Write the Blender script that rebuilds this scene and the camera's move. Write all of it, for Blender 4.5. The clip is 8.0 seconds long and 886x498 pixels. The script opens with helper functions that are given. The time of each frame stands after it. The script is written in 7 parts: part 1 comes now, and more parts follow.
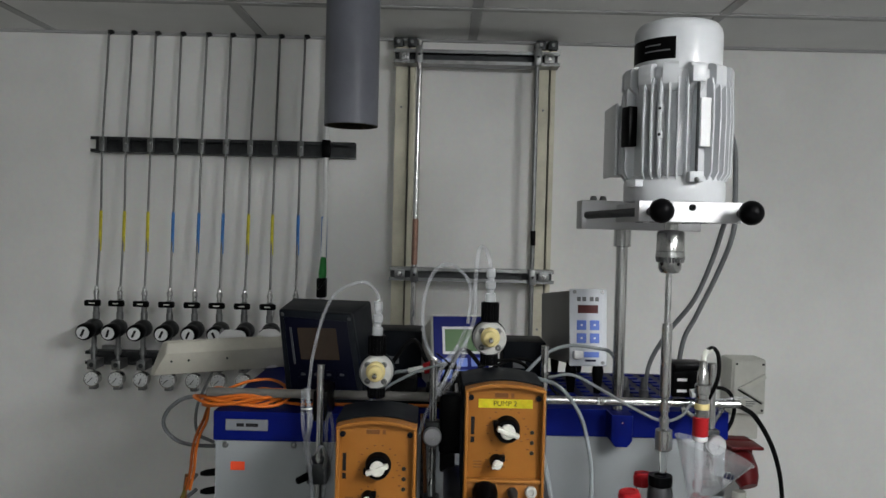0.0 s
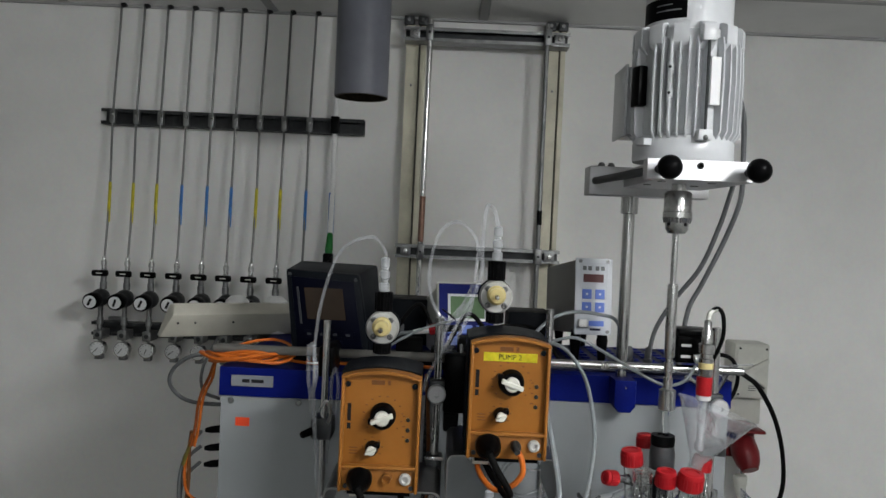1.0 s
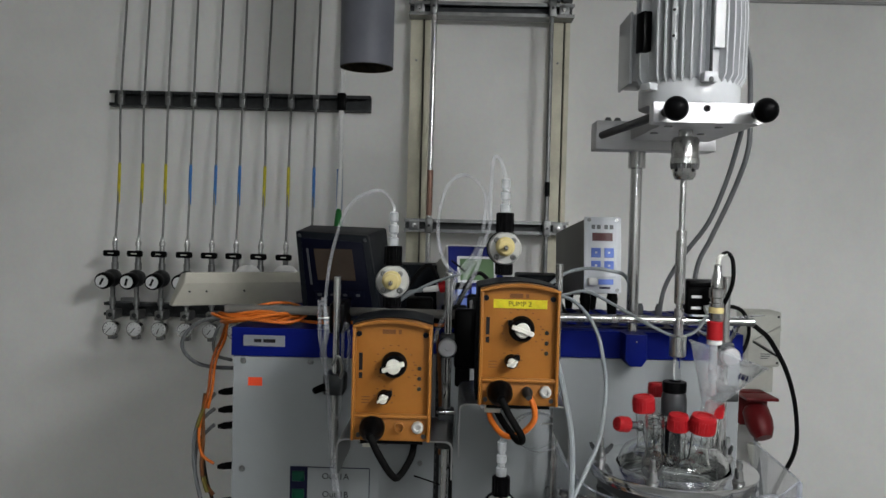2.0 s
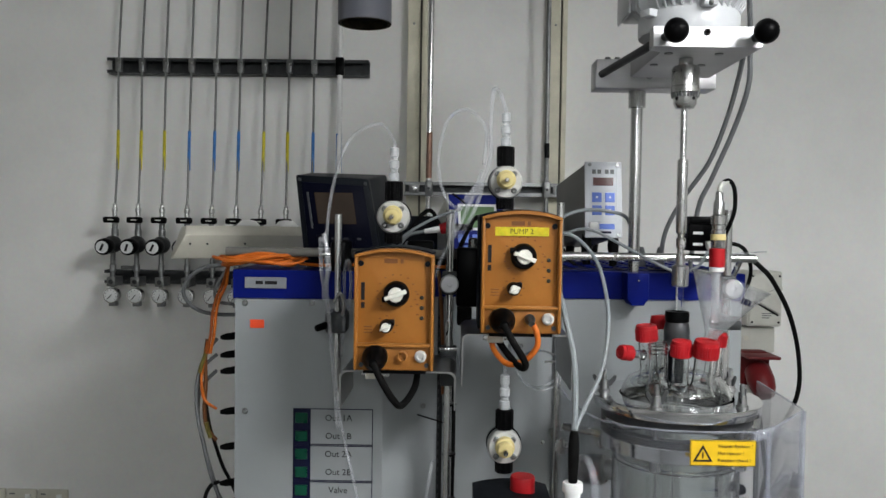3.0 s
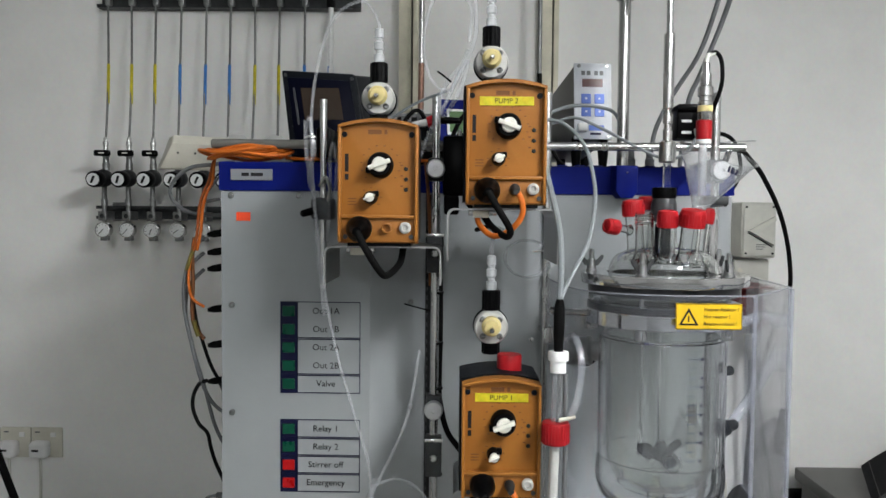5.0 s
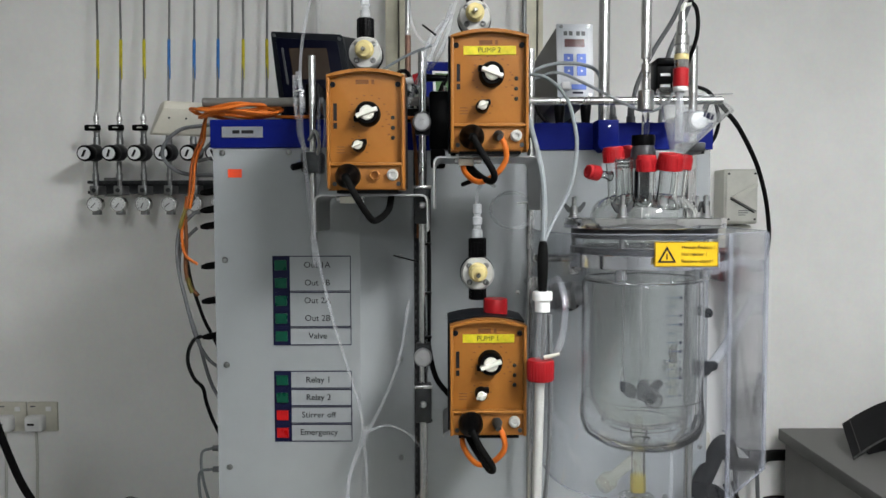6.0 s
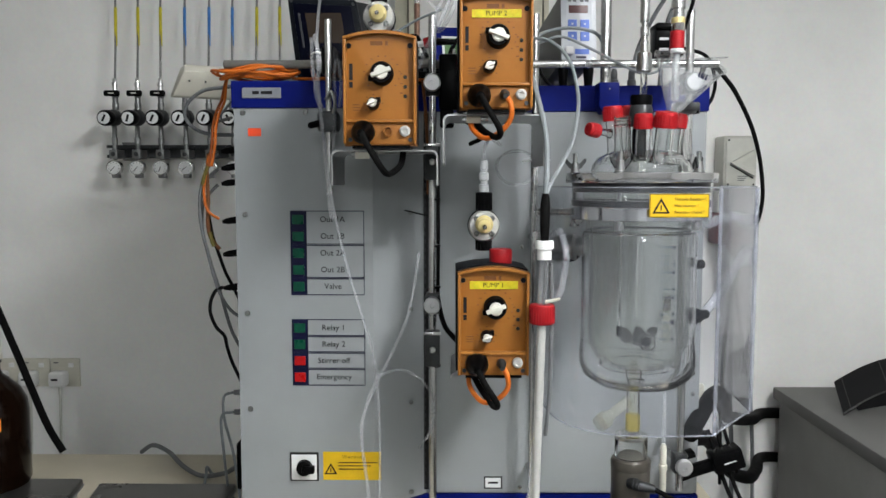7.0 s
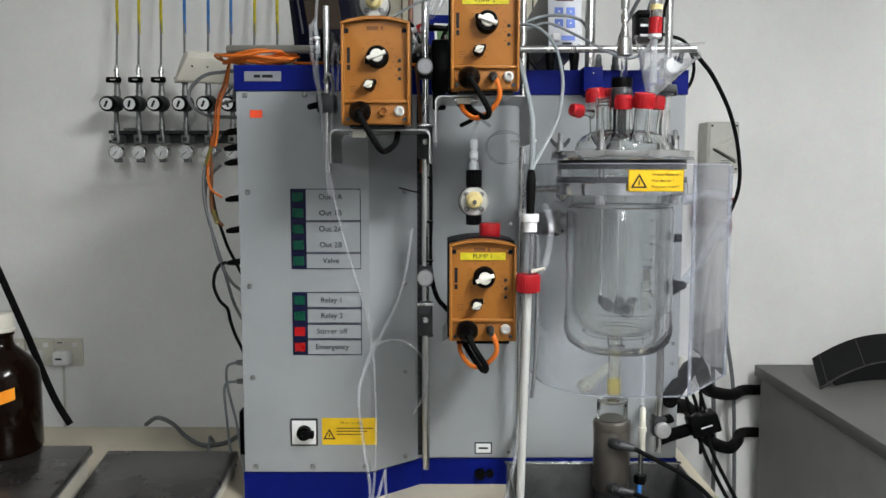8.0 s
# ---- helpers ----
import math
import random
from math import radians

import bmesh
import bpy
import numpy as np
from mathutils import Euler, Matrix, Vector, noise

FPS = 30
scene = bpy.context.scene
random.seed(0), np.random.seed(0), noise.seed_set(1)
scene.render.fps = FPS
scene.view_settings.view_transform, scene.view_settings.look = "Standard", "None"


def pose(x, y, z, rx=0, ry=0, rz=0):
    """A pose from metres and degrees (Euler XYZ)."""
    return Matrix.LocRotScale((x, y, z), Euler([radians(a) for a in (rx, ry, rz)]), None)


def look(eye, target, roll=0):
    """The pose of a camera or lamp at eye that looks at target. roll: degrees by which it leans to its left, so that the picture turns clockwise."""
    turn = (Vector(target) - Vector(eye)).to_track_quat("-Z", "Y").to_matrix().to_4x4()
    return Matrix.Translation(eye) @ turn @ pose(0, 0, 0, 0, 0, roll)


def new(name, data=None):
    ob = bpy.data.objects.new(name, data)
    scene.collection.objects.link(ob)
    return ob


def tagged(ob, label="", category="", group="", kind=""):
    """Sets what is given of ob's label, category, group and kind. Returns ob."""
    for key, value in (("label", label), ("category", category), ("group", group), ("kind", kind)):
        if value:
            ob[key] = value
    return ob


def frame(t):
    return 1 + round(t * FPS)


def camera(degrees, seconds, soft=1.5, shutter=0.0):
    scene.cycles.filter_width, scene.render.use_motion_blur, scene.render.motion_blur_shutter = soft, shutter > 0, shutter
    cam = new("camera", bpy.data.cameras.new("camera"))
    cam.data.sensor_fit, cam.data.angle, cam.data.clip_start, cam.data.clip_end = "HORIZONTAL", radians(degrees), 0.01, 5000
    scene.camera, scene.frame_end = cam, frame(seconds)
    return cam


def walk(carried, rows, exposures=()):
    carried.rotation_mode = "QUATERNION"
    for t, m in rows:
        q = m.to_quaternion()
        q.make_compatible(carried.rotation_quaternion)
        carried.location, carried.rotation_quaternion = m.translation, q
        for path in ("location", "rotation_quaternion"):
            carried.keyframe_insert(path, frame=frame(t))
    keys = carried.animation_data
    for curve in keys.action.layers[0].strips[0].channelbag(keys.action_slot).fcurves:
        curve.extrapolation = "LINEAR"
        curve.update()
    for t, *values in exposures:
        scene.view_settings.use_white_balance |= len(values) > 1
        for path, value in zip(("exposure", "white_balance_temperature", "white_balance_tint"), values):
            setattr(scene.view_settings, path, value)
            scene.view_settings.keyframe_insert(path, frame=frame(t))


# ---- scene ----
cam = camera(58.5, 8.0)
PATH = [
    (0, (0.02, 0.02, 1.904), (0.025, 2.019, 1.849), 1.4),
    (0.5, (0.02, 0.019, 1.874), (0.028, 2.019, 1.828), 2.1),
    (1, (0.017, 0.011, 1.839), (0.011, 2.01, 1.787), 2.6),
    (1.5, (0.021, 0.007, 1.81), (0.001, 2.007, 1.756), 2.1),
    (3, (0.02, 0.005, 1.68), (-0.008, 2.004, 1.612), 0.8),
    (3.5, (0.025, 0.012, 1.637), (0.0, 2.01, 1.568), 0.9),
    (4, (0.03, 0.017, 1.591), (0.001, 2.015, 1.515), 0.9),
    (4.5, (0.037, 0.015, 1.554), (0.001, 2.013, 1.468), 0.8),
    (6, (0.049, -0.031, 1.453), (0.044, 1.966, 1.345), -0.2),
    (6.5, (0.048, -0.064, 1.434), (0.042, 1.931, 1.3), 0.1),
    (7, (0.045, -0.11, 1.423), (0.025, 1.883, 1.252), -0.0),
    (7.5, (0.051, -0.15, 1.408), (0.042, 1.84, 1.209), 0.1),
    (8, (0.048, -0.189, 1.399), (0.044, 1.802, 1.209), 0.0),
]
walk(cam, [(t, look(eye, target, roll)) for t, eye, target, roll in PATH], [(0.0, -0.6), (1.5, -0.62), (3.0, -0.22), (4.0, -0.1), (6.0, 0.04), (8.0, 0.1)])

# ---- light: two surface-mounted opal ceiling luminaires (built with the ceiling), a key and an added fill, a dim room round them ----
world = bpy.data.worlds.new("room_air")
world.use_nodes = True
world.node_tree.nodes["Background"].inputs[0].default_value = (0.9, 0.95, 1.0, 1)
world.node_tree.nodes["Background"].inputs[1].default_value = 0.02
scene.world = world
scene.view_settings.exposure = 0.0
KEY_GLOW, FILL_GLOW = 68.0, 33.0
KEY_AT, FILL_AT = (0.92, -0.12), (0.05, -1.95)

# ---- materials ----
MATS = {}


def node(tree, kind, **values):
    n = tree.nodes.new(kind)
    for key, value in values.items():
        n.inputs[key].default_value = value
    return n


def paint(name, rgb, rough=0.5, metal=0.0, var=0.08, scale=6.0, grain=220.0, bump=0.05, stretch=(1, 1, 1), tint=None, coat=0.0, spots=0.0):
    """Principled surface with a broad and a fine variation, roughness wear and a little relief."""
    m = bpy.data.materials.new(name)
    m.use_nodes = True
    t = m.node_tree
    b = t.nodes["Principled BSDF"]
    b.inputs["Metallic"].default_value, b.inputs["Roughness"].default_value = metal, rough
    b.inputs["Coat Weight"].default_value = coat
    b.inputs["Specular IOR Level"].default_value = 0.5 if metal else 0.2
    co = t.nodes.new("ShaderNodeTexCoord")
    mp = node(t, "ShaderNodeMapping", Scale=stretch)
    t.links.new(co.outputs["Object"], mp.inputs["Vector"])
    big = node(t, "ShaderNodeTexNoise", Scale=scale, Detail=5.0, Roughness=0.6)
    fine = node(t, "ShaderNodeTexNoise", Scale=grain, Detail=3.0)
    for n in (big, fine):
        t.links.new(mp.outputs["Vector"], n.inputs["Vector"])
    ramp = t.nodes.new("ShaderNodeValToRGB")
    dark = tint or tuple(c * (1 - 2.2 * var) for c in rgb)
    light = tuple(min(1, c * (1 + var)) for c in rgb)
    ramp.color_ramp.elements[0].position, ramp.color_ramp.elements[1].position = 0.3, 0.62
    ramp.color_ramp.elements[0].color, ramp.color_ramp.elements[1].color = (*dark, 1), (*light, 1)
    t.links.new(big.outputs["Fac"], ramp.inputs["Fac"])
    mix = t.nodes.new("ShaderNodeMix")
    mix.data_type, mix.blend_type = "RGBA", "MULTIPLY"
    mix.inputs["Factor"].default_value = min(1.0, var * 2)
    t.links.new(ramp.outputs["Color"], mix.inputs[6])
    t.links.new(fine.outputs["Color"], mix.inputs[7])
    last = mix.outputs[2]
    if spots:
        sp = node(t, "ShaderNodeTexNoise", Scale=scale * 5, Detail=6.0, Roughness=0.75)
        t.links.new(mp.outputs["Vector"], sp.inputs["Vector"])
        r2 = t.nodes.new("ShaderNodeValToRGB")
        r2.color_ramp.elements[0].position, r2.color_ramp.elements[1].position = 0.60, 0.76
        r2.color_ramp.elements[0].color, r2.color_ramp.elements[1].color = (0, 0, 0, 1), (spots, spots, spots, 1)
        t.links.new(sp.outputs["Fac"], r2.inputs["Fac"])
        m2 = t.nodes.new("ShaderNodeMix")
        m2.data_type = "RGBA"
        t.links.new(r2.outputs["Color"], m2.inputs["Factor"])
        t.links.new(last, m2.inputs[6])
        m2.inputs[7].default_value = (*[c * 0.45 for c in rgb], 1)
        last = m2.outputs[2]
    t.links.new(last, b.inputs["Base Color"])
    rr = t.nodes.new("ShaderNodeMapRange")
    rr.inputs["To Min"].default_value, rr.inputs["To Max"].default_value = max(0.03, rough - 0.12), min(1, rough + 0.12)
    t.links.new(big.outputs["Fac"], rr.inputs["Value"])
    t.links.new(rr.outputs["Result"], b.inputs["Roughness"])
    if bump:
        bp = node(t, "ShaderNodeBump", Strength=bump, Distance=0.001)
        t.links.new(fine.outputs["Fac"], bp.inputs["Height"])
        t.links.new(bp.outputs["Normal"], b.inputs["Normal"])
    MATS[name] = m
    return m


def clear(name, rgb, rough=0.0, ior=1.47, transmission=1.0, alpha=1.0):
    m = paint(name, rgb, rough, var=0.0, bump=0.0)
    b = m.node_tree.nodes["Principled BSDF"]
    for link in list(b.inputs["Base Color"].links) + list(b.inputs["Roughness"].links):
        m.node_tree.links.remove(link)
    b.inputs["Base Color"].default_value = (*rgb, 1)
    b.inputs["Roughness"].default_value = rough
    b.inputs["Specular IOR Level"].default_value = 0.5
    b.inputs["IOR"].default_value, b.inputs["Transmission Weight"].default_value = ior, transmission
    b.inputs["Alpha"].default_value = alpha
    return m


def thin(name, rgb, haze=0.0, haze_rgb=(0.8, 0.82, 0.84), ior=1.46, rough=0.03):
    """Thin clear sheet or wall: see-through, glossy towards its edges, with some haze."""
    m = bpy.data.materials.new(name)
    m.use_nodes = True
    t = m.node_tree
    t.nodes.remove(t.nodes["Principled BSDF"])
    see = node(t, "ShaderNodeBsdfTransparent", Color=(*rgb, 1))
    gloss = node(t, "ShaderNodeBsdfGlossy", Roughness=rough)
    edge = node(t, "ShaderNodeLayerWeight", Blend=0.5)
    steep = t.nodes.new("ShaderNodeMath")
    steep.operation = "POWER"
    steep.inputs[1].default_value = 4.0
    t.links.new(edge.outputs["Facing"], steep.inputs[0])
    sheen = t.nodes.new("ShaderNodeMath")
    sheen.operation = "MULTIPLY_ADD"
    sheen.inputs[1].default_value, sheen.inputs[2].default_value = 0.85, ((ior - 1) / (ior + 1)) ** 2
    t.links.new(steep.outputs[0], sheen.inputs[0])
    both = t.nodes.new("ShaderNodeMixShader")
    t.links.new(sheen.outputs[0], both.inputs["Fac"])
    t.links.new(see.outputs["BSDF"], both.inputs[1])
    t.links.new(gloss.outputs["BSDF"], both.inputs[2])
    last = both
    if haze:
        co = t.nodes.new("ShaderNodeTexCoord")
        cloud = node(t, "ShaderNodeTexNoise", Scale=26.0, Detail=4.0)
        t.links.new(co.outputs["Object"], cloud.inputs["Vector"])
        amount = t.nodes.new("ShaderNodeMapRange")
        amount.inputs["To Min"].default_value, amount.inputs["To Max"].default_value = haze * 0.6, min(1.0, haze * 1.4)
        t.links.new(cloud.outputs["Fac"], amount.inputs["Value"])
        milk = node(t, "ShaderNodeBsdfDiffuse", Color=(*haze_rgb, 1))
        last = t.nodes.new("ShaderNodeMixShader")
        t.links.new(amount.outputs["Result"], last.inputs["Fac"])
        t.links.new(both.outputs["Shader"], last.inputs[1])
        t.links.new(milk.outputs["BSDF"], last.inputs[2])
    t.links.new(last.outputs["Shader"], t.nodes["Material Output"].inputs["Surface"])
    MATS[name] = m
    return m


def glow(name, rgb, strength):
    m = paint(name, rgb, 0.3)
    b = m.node_tree.nodes["Principled BSDF"]
    b.inputs["Emission Color"].default_value, b.inputs["Emission Strength"].default_value = (*rgb, 1), strength
    return m


WALL = paint("wall_paint", (0.86, 0.855, 0.835), 0.55, var=0.045, scale=1.6, grain=90, bump=0.15, spots=0.07)
CEIL = paint("ceiling_tile", (0.80, 0.80, 0.79), 0.8, var=0.03, scale=3, grain=150, bump=0.15)
GRID = paint("ceiling_grid_metal", (0.42, 0.42, 0.42), 0.5, var=0.05)
# unseen walls, greyed well below the wall paint to hold down bounced light
SIDE_DIM = paint("dimmed_side_wall", (0.46, 0.46, 0.45), 0.6, var=0.03, scale=2)
BAR_SHADE = paint("dull_bar_shade", (0.13, 0.125, 0.115), 0.6, var=0.08, scale=30)
FLOOR = paint("floor_vinyl", (0.20, 0.205, 0.20), 0.4, var=0.08, scale=4)
LINE = paint("dull_gas_line_steel", (0.20, 0.20, 0.195), 0.5, 0.8, var=0.12, scale=30, grain=300)
STEEL = paint("stainless_steel", (0.60, 0.60, 0.59), 0.26, 1.0, var=0.07, scale=18, grain=500, stretch=(1, 1, 0.2))
BRUSH = paint("brushed_aluminium", (0.55, 0.55, 0.56), 0.52, 1.0, var=0.05, scale=12, grain=400, stretch=(0.15, 1, 1))
ZINC = paint("galvanised_zinc", (0.27, 0.275, 0.275), 0.42, 0.9, var=0.14, scale=30, grain=300, spots=0.4)
DARKZ = paint("aged_zinc", (0.055, 0.058, 0.06), 0.5, 0.7, var=0.15, scale=40, spots=0.4)
CREAM_M = paint("cream_strut_paint", (0.70, 0.67, 0.53), 0.45, var=0.07, scale=14, spots=0.15)
SLOT_SHADE = paint("strut_slot_shade", (0.16, 0.15, 0.12), 0.6, var=0.1)
MOTOR = paint("white_motor_enamel", (0.54, 0.555, 0.57), 0.32, var=0.03, scale=10, coat=0.3)
BLACK = paint("black_plastic", (0.003, 0.003, 0.0033), 0.32, var=0.15, scale=20)
RUBBER = paint("black_rubber", (0.006, 0.006, 0.006), 0.65, var=0.15, scale=30)
CHAR = paint("charcoal_plastic", (0.007, 0.0085, 0.011), 0.42, var=0.08, scale=14)
NAVY = paint("navy_front_foil", (0.002, 0.0025, 0.008), 0.35, var=0.05)
for metal_free in (BLACK, RUBBER, CHAR, NAVY):
    metal_free.node_tree.nodes["Principled BSDF"].inputs["Specular IOR Level"].default_value = 0.04
BLUE = paint("cabinet_blue_paint", (0.003, 0.0085, 0.13), 0.45, var=0.07, scale=10)
BLUE.node_tree.nodes["Principled BSDF"].inputs["Specular IOR Level"].default_value = 0.06
PANEL = paint("light_grey_panel", (0.27, 0.285, 0.295), 0.45, var=0.03, scale=5, grain=300, spots=0.05)
ORANGE = paint("orange_pump_plastic", (0.30, 0.117, 0.021), 0.42, var=0.05, scale=16, spots=0.12)
# the pump orange again, a little darker to paint the recess's shade
ORANGE_SHADE = paint("shaded_orange_recess", (0.275, 0.107, 0.02), 0.5, var=0.05, scale=16, spots=0.15)
IVORY = paint("ivory_plastic", (0.60, 0.58, 0.50), 0.4, var=0.04, scale=20)
KNOBW = paint("white_knob_plastic", (0.72, 0.71, 0.64), 0.4, var=0.05, scale=40)
WHITE = paint("white_plastic", (0.78, 0.78, 0.77), 0.4, var=0.03, scale=20)
PVDF = paint("milky_pump_head", (0.46, 0.46, 0.44), 0.35, var=0.05, scale=30)
YELC = paint("yellowed_plastic", (0.62, 0.52, 0.24), 0.4, var=0.06, scale=30)
RED = paint("red_cap_plastic", (0.34, 0.009, 0.013), 0.45, var=0.06, scale=30)
REDB = paint("red_label", (0.9, 0.09, 0.03), 0.5, var=0.04)
YEL = paint("yellow_label", (0.72, 0.46, 0.016), 0.45, var=0.05, scale=25)
YELT = paint("yellow_tape", (0.58, 0.50, 0.02), 0.4, var=0.12, scale=60)
BLUT = paint("blue_tape", (0.04, 0.19, 0.52), 0.4, var=0.12, scale=60)
GRNT = paint("green_tape", (0.02, 0.20, 0.04), 0.45, var=0.12, scale=60)
INK = paint("black_ink", (0.010, 0.010, 0.011), 0.5, var=0.1)
INKB = paint("blue_ink", (0.003, 0.004, 0.03), 0.5, var=0.1)
SCALEINK = paint("grey_blue_scale_ink", (0.10, 0.13, 0.19), 0.5, var=0.1)
LBL = paint("white_label", (0.74, 0.75, 0.75), 0.5, var=0.03)
LEDG = paint("green_lens", (0.003, 0.065, 0.036), 0.3, var=0.1, scale=60)
LEDR = paint("red_lens", (0.36, 0.007, 0.008), 0.3, var=0.1, scale=60)
LCD = paint("green_display", (0.10, 0.19, 0.08), 0.5, var=0.05)
LCDB = paint("brown_display", (0.035, 0.024, 0.017), 0.12, var=0.08)
LCDR = paint("dark_red_display", (0.075, 0.006, 0.006), 0.3, var=0.08)
BTN = paint("pale_blue_button", (0.13, 0.21, 0.62), 0.45, var=0.05)
COPPER = paint("copper_pipe", (0.36, 0.21, 0.155), 0.4, 0.8, var=0.12, scale=40)
PIPEG = paint("grey_pvc_pipe", (0.145, 0.15, 0.175), 0.38, var=0.06, scale=9, spots=0.08)
GRIME = paint("pipe_mouth_grime", (0.05, 0.04, 0.025), 0.8, var=0.3, scale=60)
BENCH = paint("cream_bench_laminate", (0.54, 0.49, 0.38), 0.45, var=0.05, scale=6, spots=0.1)
SCALE = paint("balance_steel_top", (0.13, 0.125, 0.118), 0.28, 0.75, var=0.28, scale=7, grain=300, spots=0.5)
CHEST = paint("grey_chest_laminate", (0.14, 0.138, 0.132), 0.5, var=0.06, scale=7, spots=0.06)
CHESTB = paint("light_grey_chest_front", (0.25, 0.245, 0.235), 0.5, var=0.05, scale=7, spots=0.06)
GREYB = paint("grey_cabinet_paint", (0.25, 0.25, 0.245), 0.5, var=0.05, scale=6)
BEIGE = paint("beige_switch_plastic", (0.55, 0.55, 0.50), 0.45, var=0.04, scale=20)
REDP = paint("dark_red_power_plug", (0.14, 0.010, 0.012), 0.4, var=0.1, scale=20)
CABO = paint("orange_cable", (0.62, 0.15, 0.02), 0.45, var=0.08, scale=40)
# the same orange cable, darkened for the shade its tail hangs in
CABO_SHADE = paint("shaded_orange_cable", (0.30, 0.07, 0.012), 0.5, var=0.1, scale=40)
OLIVE = paint("olive_yellow_sleeve", (0.17, 0.14, 0.03), 0.5, var=0.15, scale=50)
CABG = paint("grey_cable", (0.14, 0.145, 0.15), 0.5, var=0.08, scale=40)
CABL = paint("light_grey_cable", (0.22, 0.24, 0.25), 0.45, var=0.06, scale=40)
CABB = paint("brown_cable", (0.16, 0.06, 0.02), 0.5, var=0.1, scale=40)
CLOTH = paint("black_nylon_webbing", (0.007, 0.007, 0.0075), 0.85, var=0.2, scale=60, grain=900, bump=0.5)
SEAM = paint("grey_stitching", (0.07, 0.07, 0.068), 0.8, var=0.2, scale=90)
HANDW = paint("steel_tray", (0.13, 0.13, 0.13), 0.4, 0.8, var=0.15, scale=14, spots=0.2)
FOGGY = paint("cloudy_actuator_sleeve", (0.085, 0.076, 0.064), 0.35, 0.3, var=0.08, scale=20)
DIFF_KEY = glow("bright_luminaire_diffuser", (0.97, 0.985, 0.992), KEY_GLOW)
DIFF_FILL = glow("luminaire_diffuser", (0.94, 0.975, 1.0), FILL_GLOW)
GLASS = clear("borosilicate_glass", (0.985, 0.993, 0.985))
JACKET = clear("filled_jacket_glass", (0.995, 0.998, 0.989))
ACRYL = thin("clear_acrylic", (0.96, 0.965, 0.985), 0.012, (0.6, 0.63, 0.72))
ACRYL_EDGE = thin("acrylic_edge_highlight", (0.76, 0.78, 0.83), 0.2, (0.62, 0.64, 0.70))
FUNNEL = thin("milky_funnel_plastic", (0.97, 0.975, 0.98), 0.10, ior=1.4, rough=0.12)
MILKY = thin("milky_fitting_plastic", (0.90, 0.91, 0.915), 0.32, (0.74, 0.76, 0.78), 1.4, 0.2)
PADDLE = thin("smoky_stirrer_paddle", (0.62, 0.63, 0.64), 0.14, (0.12, 0.12, 0.125))
SMOKE = paint("smoky_grey_plastic", (0.045, 0.047, 0.05), 0.3, var=0.1, scale=40)
PLATE = paint("dull_silver_plate", (0.24, 0.25, 0.27), 0.5, var=0.05)
TEAL = paint("dark_signal_lens", (0.022, 0.024, 0.022), 0.35, var=0.1)
HOUSE = paint("brown_grey_housing", (0.22, 0.215, 0.205), 0.45, var=0.05, scale=20)
FOIL = paint("pale_blue_grey_foil", (0.60, 0.625, 0.66), 0.45, var=0.03)
# stainless steel with the shade round the pump shelves put into its colour
SHELF_SHADE = paint("shaded_shelf_steel", (0.36, 0.36, 0.355), 0.36, 1.0, var=0.08, scale=16, grain=400)
POLISH = paint("polished_steel", (0.80, 0.80, 0.80), 0.09, 1.0, var=0.04, scale=18, grain=400)
HOSE = thin("clear_silicone_hose", (0.95, 0.955, 0.965), 0.15, (0.80, 0.82, 0.85), 1.4, 0.1)
INNER = thin("wetted_inner_glass", (0.985, 0.992, 0.975), 0.012)
TUBE = thin("thick_clear_tube", (0.86, 0.87, 0.89), 0.22, (0.62, 0.64, 0.68), 1.5, 0.05)
AMBER = paint("amber_glass", (0.006, 0.0025, 0.0012), 0.1, var=0.1)
YGLASS = thin("yellow_valve_glass", (0.93, 0.86, 0.52), 0.22, (0.55, 0.46, 0.14))
PALEG = thin("pale_frosted_glass", (0.94, 0.94, 0.90), 0.09, (0.66, 0.65, 0.55))

# ---- building helpers ----
ORIGIN = {}


def thing(name, at, label, category, group="", kind=""):
    ob = tagged(new(name), label, category, group, kind)
    ob.location = at
    ob.empty_display_size = 0.05
    ORIGIN[ob.name] = Vector(at)
    return ob


def link_mesh(name, bm, material, origin, smooth=38):
    bm.normal_update()
    bmesh.ops.recalc_face_normals(bm, faces=bm.faces)
    me = bpy.data.meshes.new(name)
    bmesh.ops.translate(bm, verts=bm.verts, vec=-Vector(origin))
    bm.to_mesh(me)
    bm.free()
    me.materials.append(material)
    if smooth:
        me.polygons.foreach_set("use_smooth", [True] * len(me.polygons))
        me.set_sharp_from_angle(angle=radians(smooth))
    return new(name, me)


def part(name, bm, material, parent, label=""):
    """One mesh under a thing or a part, given in world metres."""
    origin = ORIGIN[parent.name]
    ob = link_mesh(name, bm, material, origin)
    ob.parent = parent
    ORIGIN[ob.name] = origin
    return tagged(ob, label)


def single(name, bm, material, label, category, group="", kind=""):
    """A thing that is one mesh, its origin at the middle of its foot."""
    zs = [v.co for v in bm.verts]
    foot = Vector(((min(c.x for c in zs) + max(c.x for c in zs)) / 2, (min(c.y for c in zs) + max(c.y for c in zs)) / 2, min(c.z for c in zs)))
    ob = link_mesh(name, bm, material, foot)
    ob.location = foot
    ORIGIN[ob.name] = foot
    return tagged(ob, label, category, group, kind)


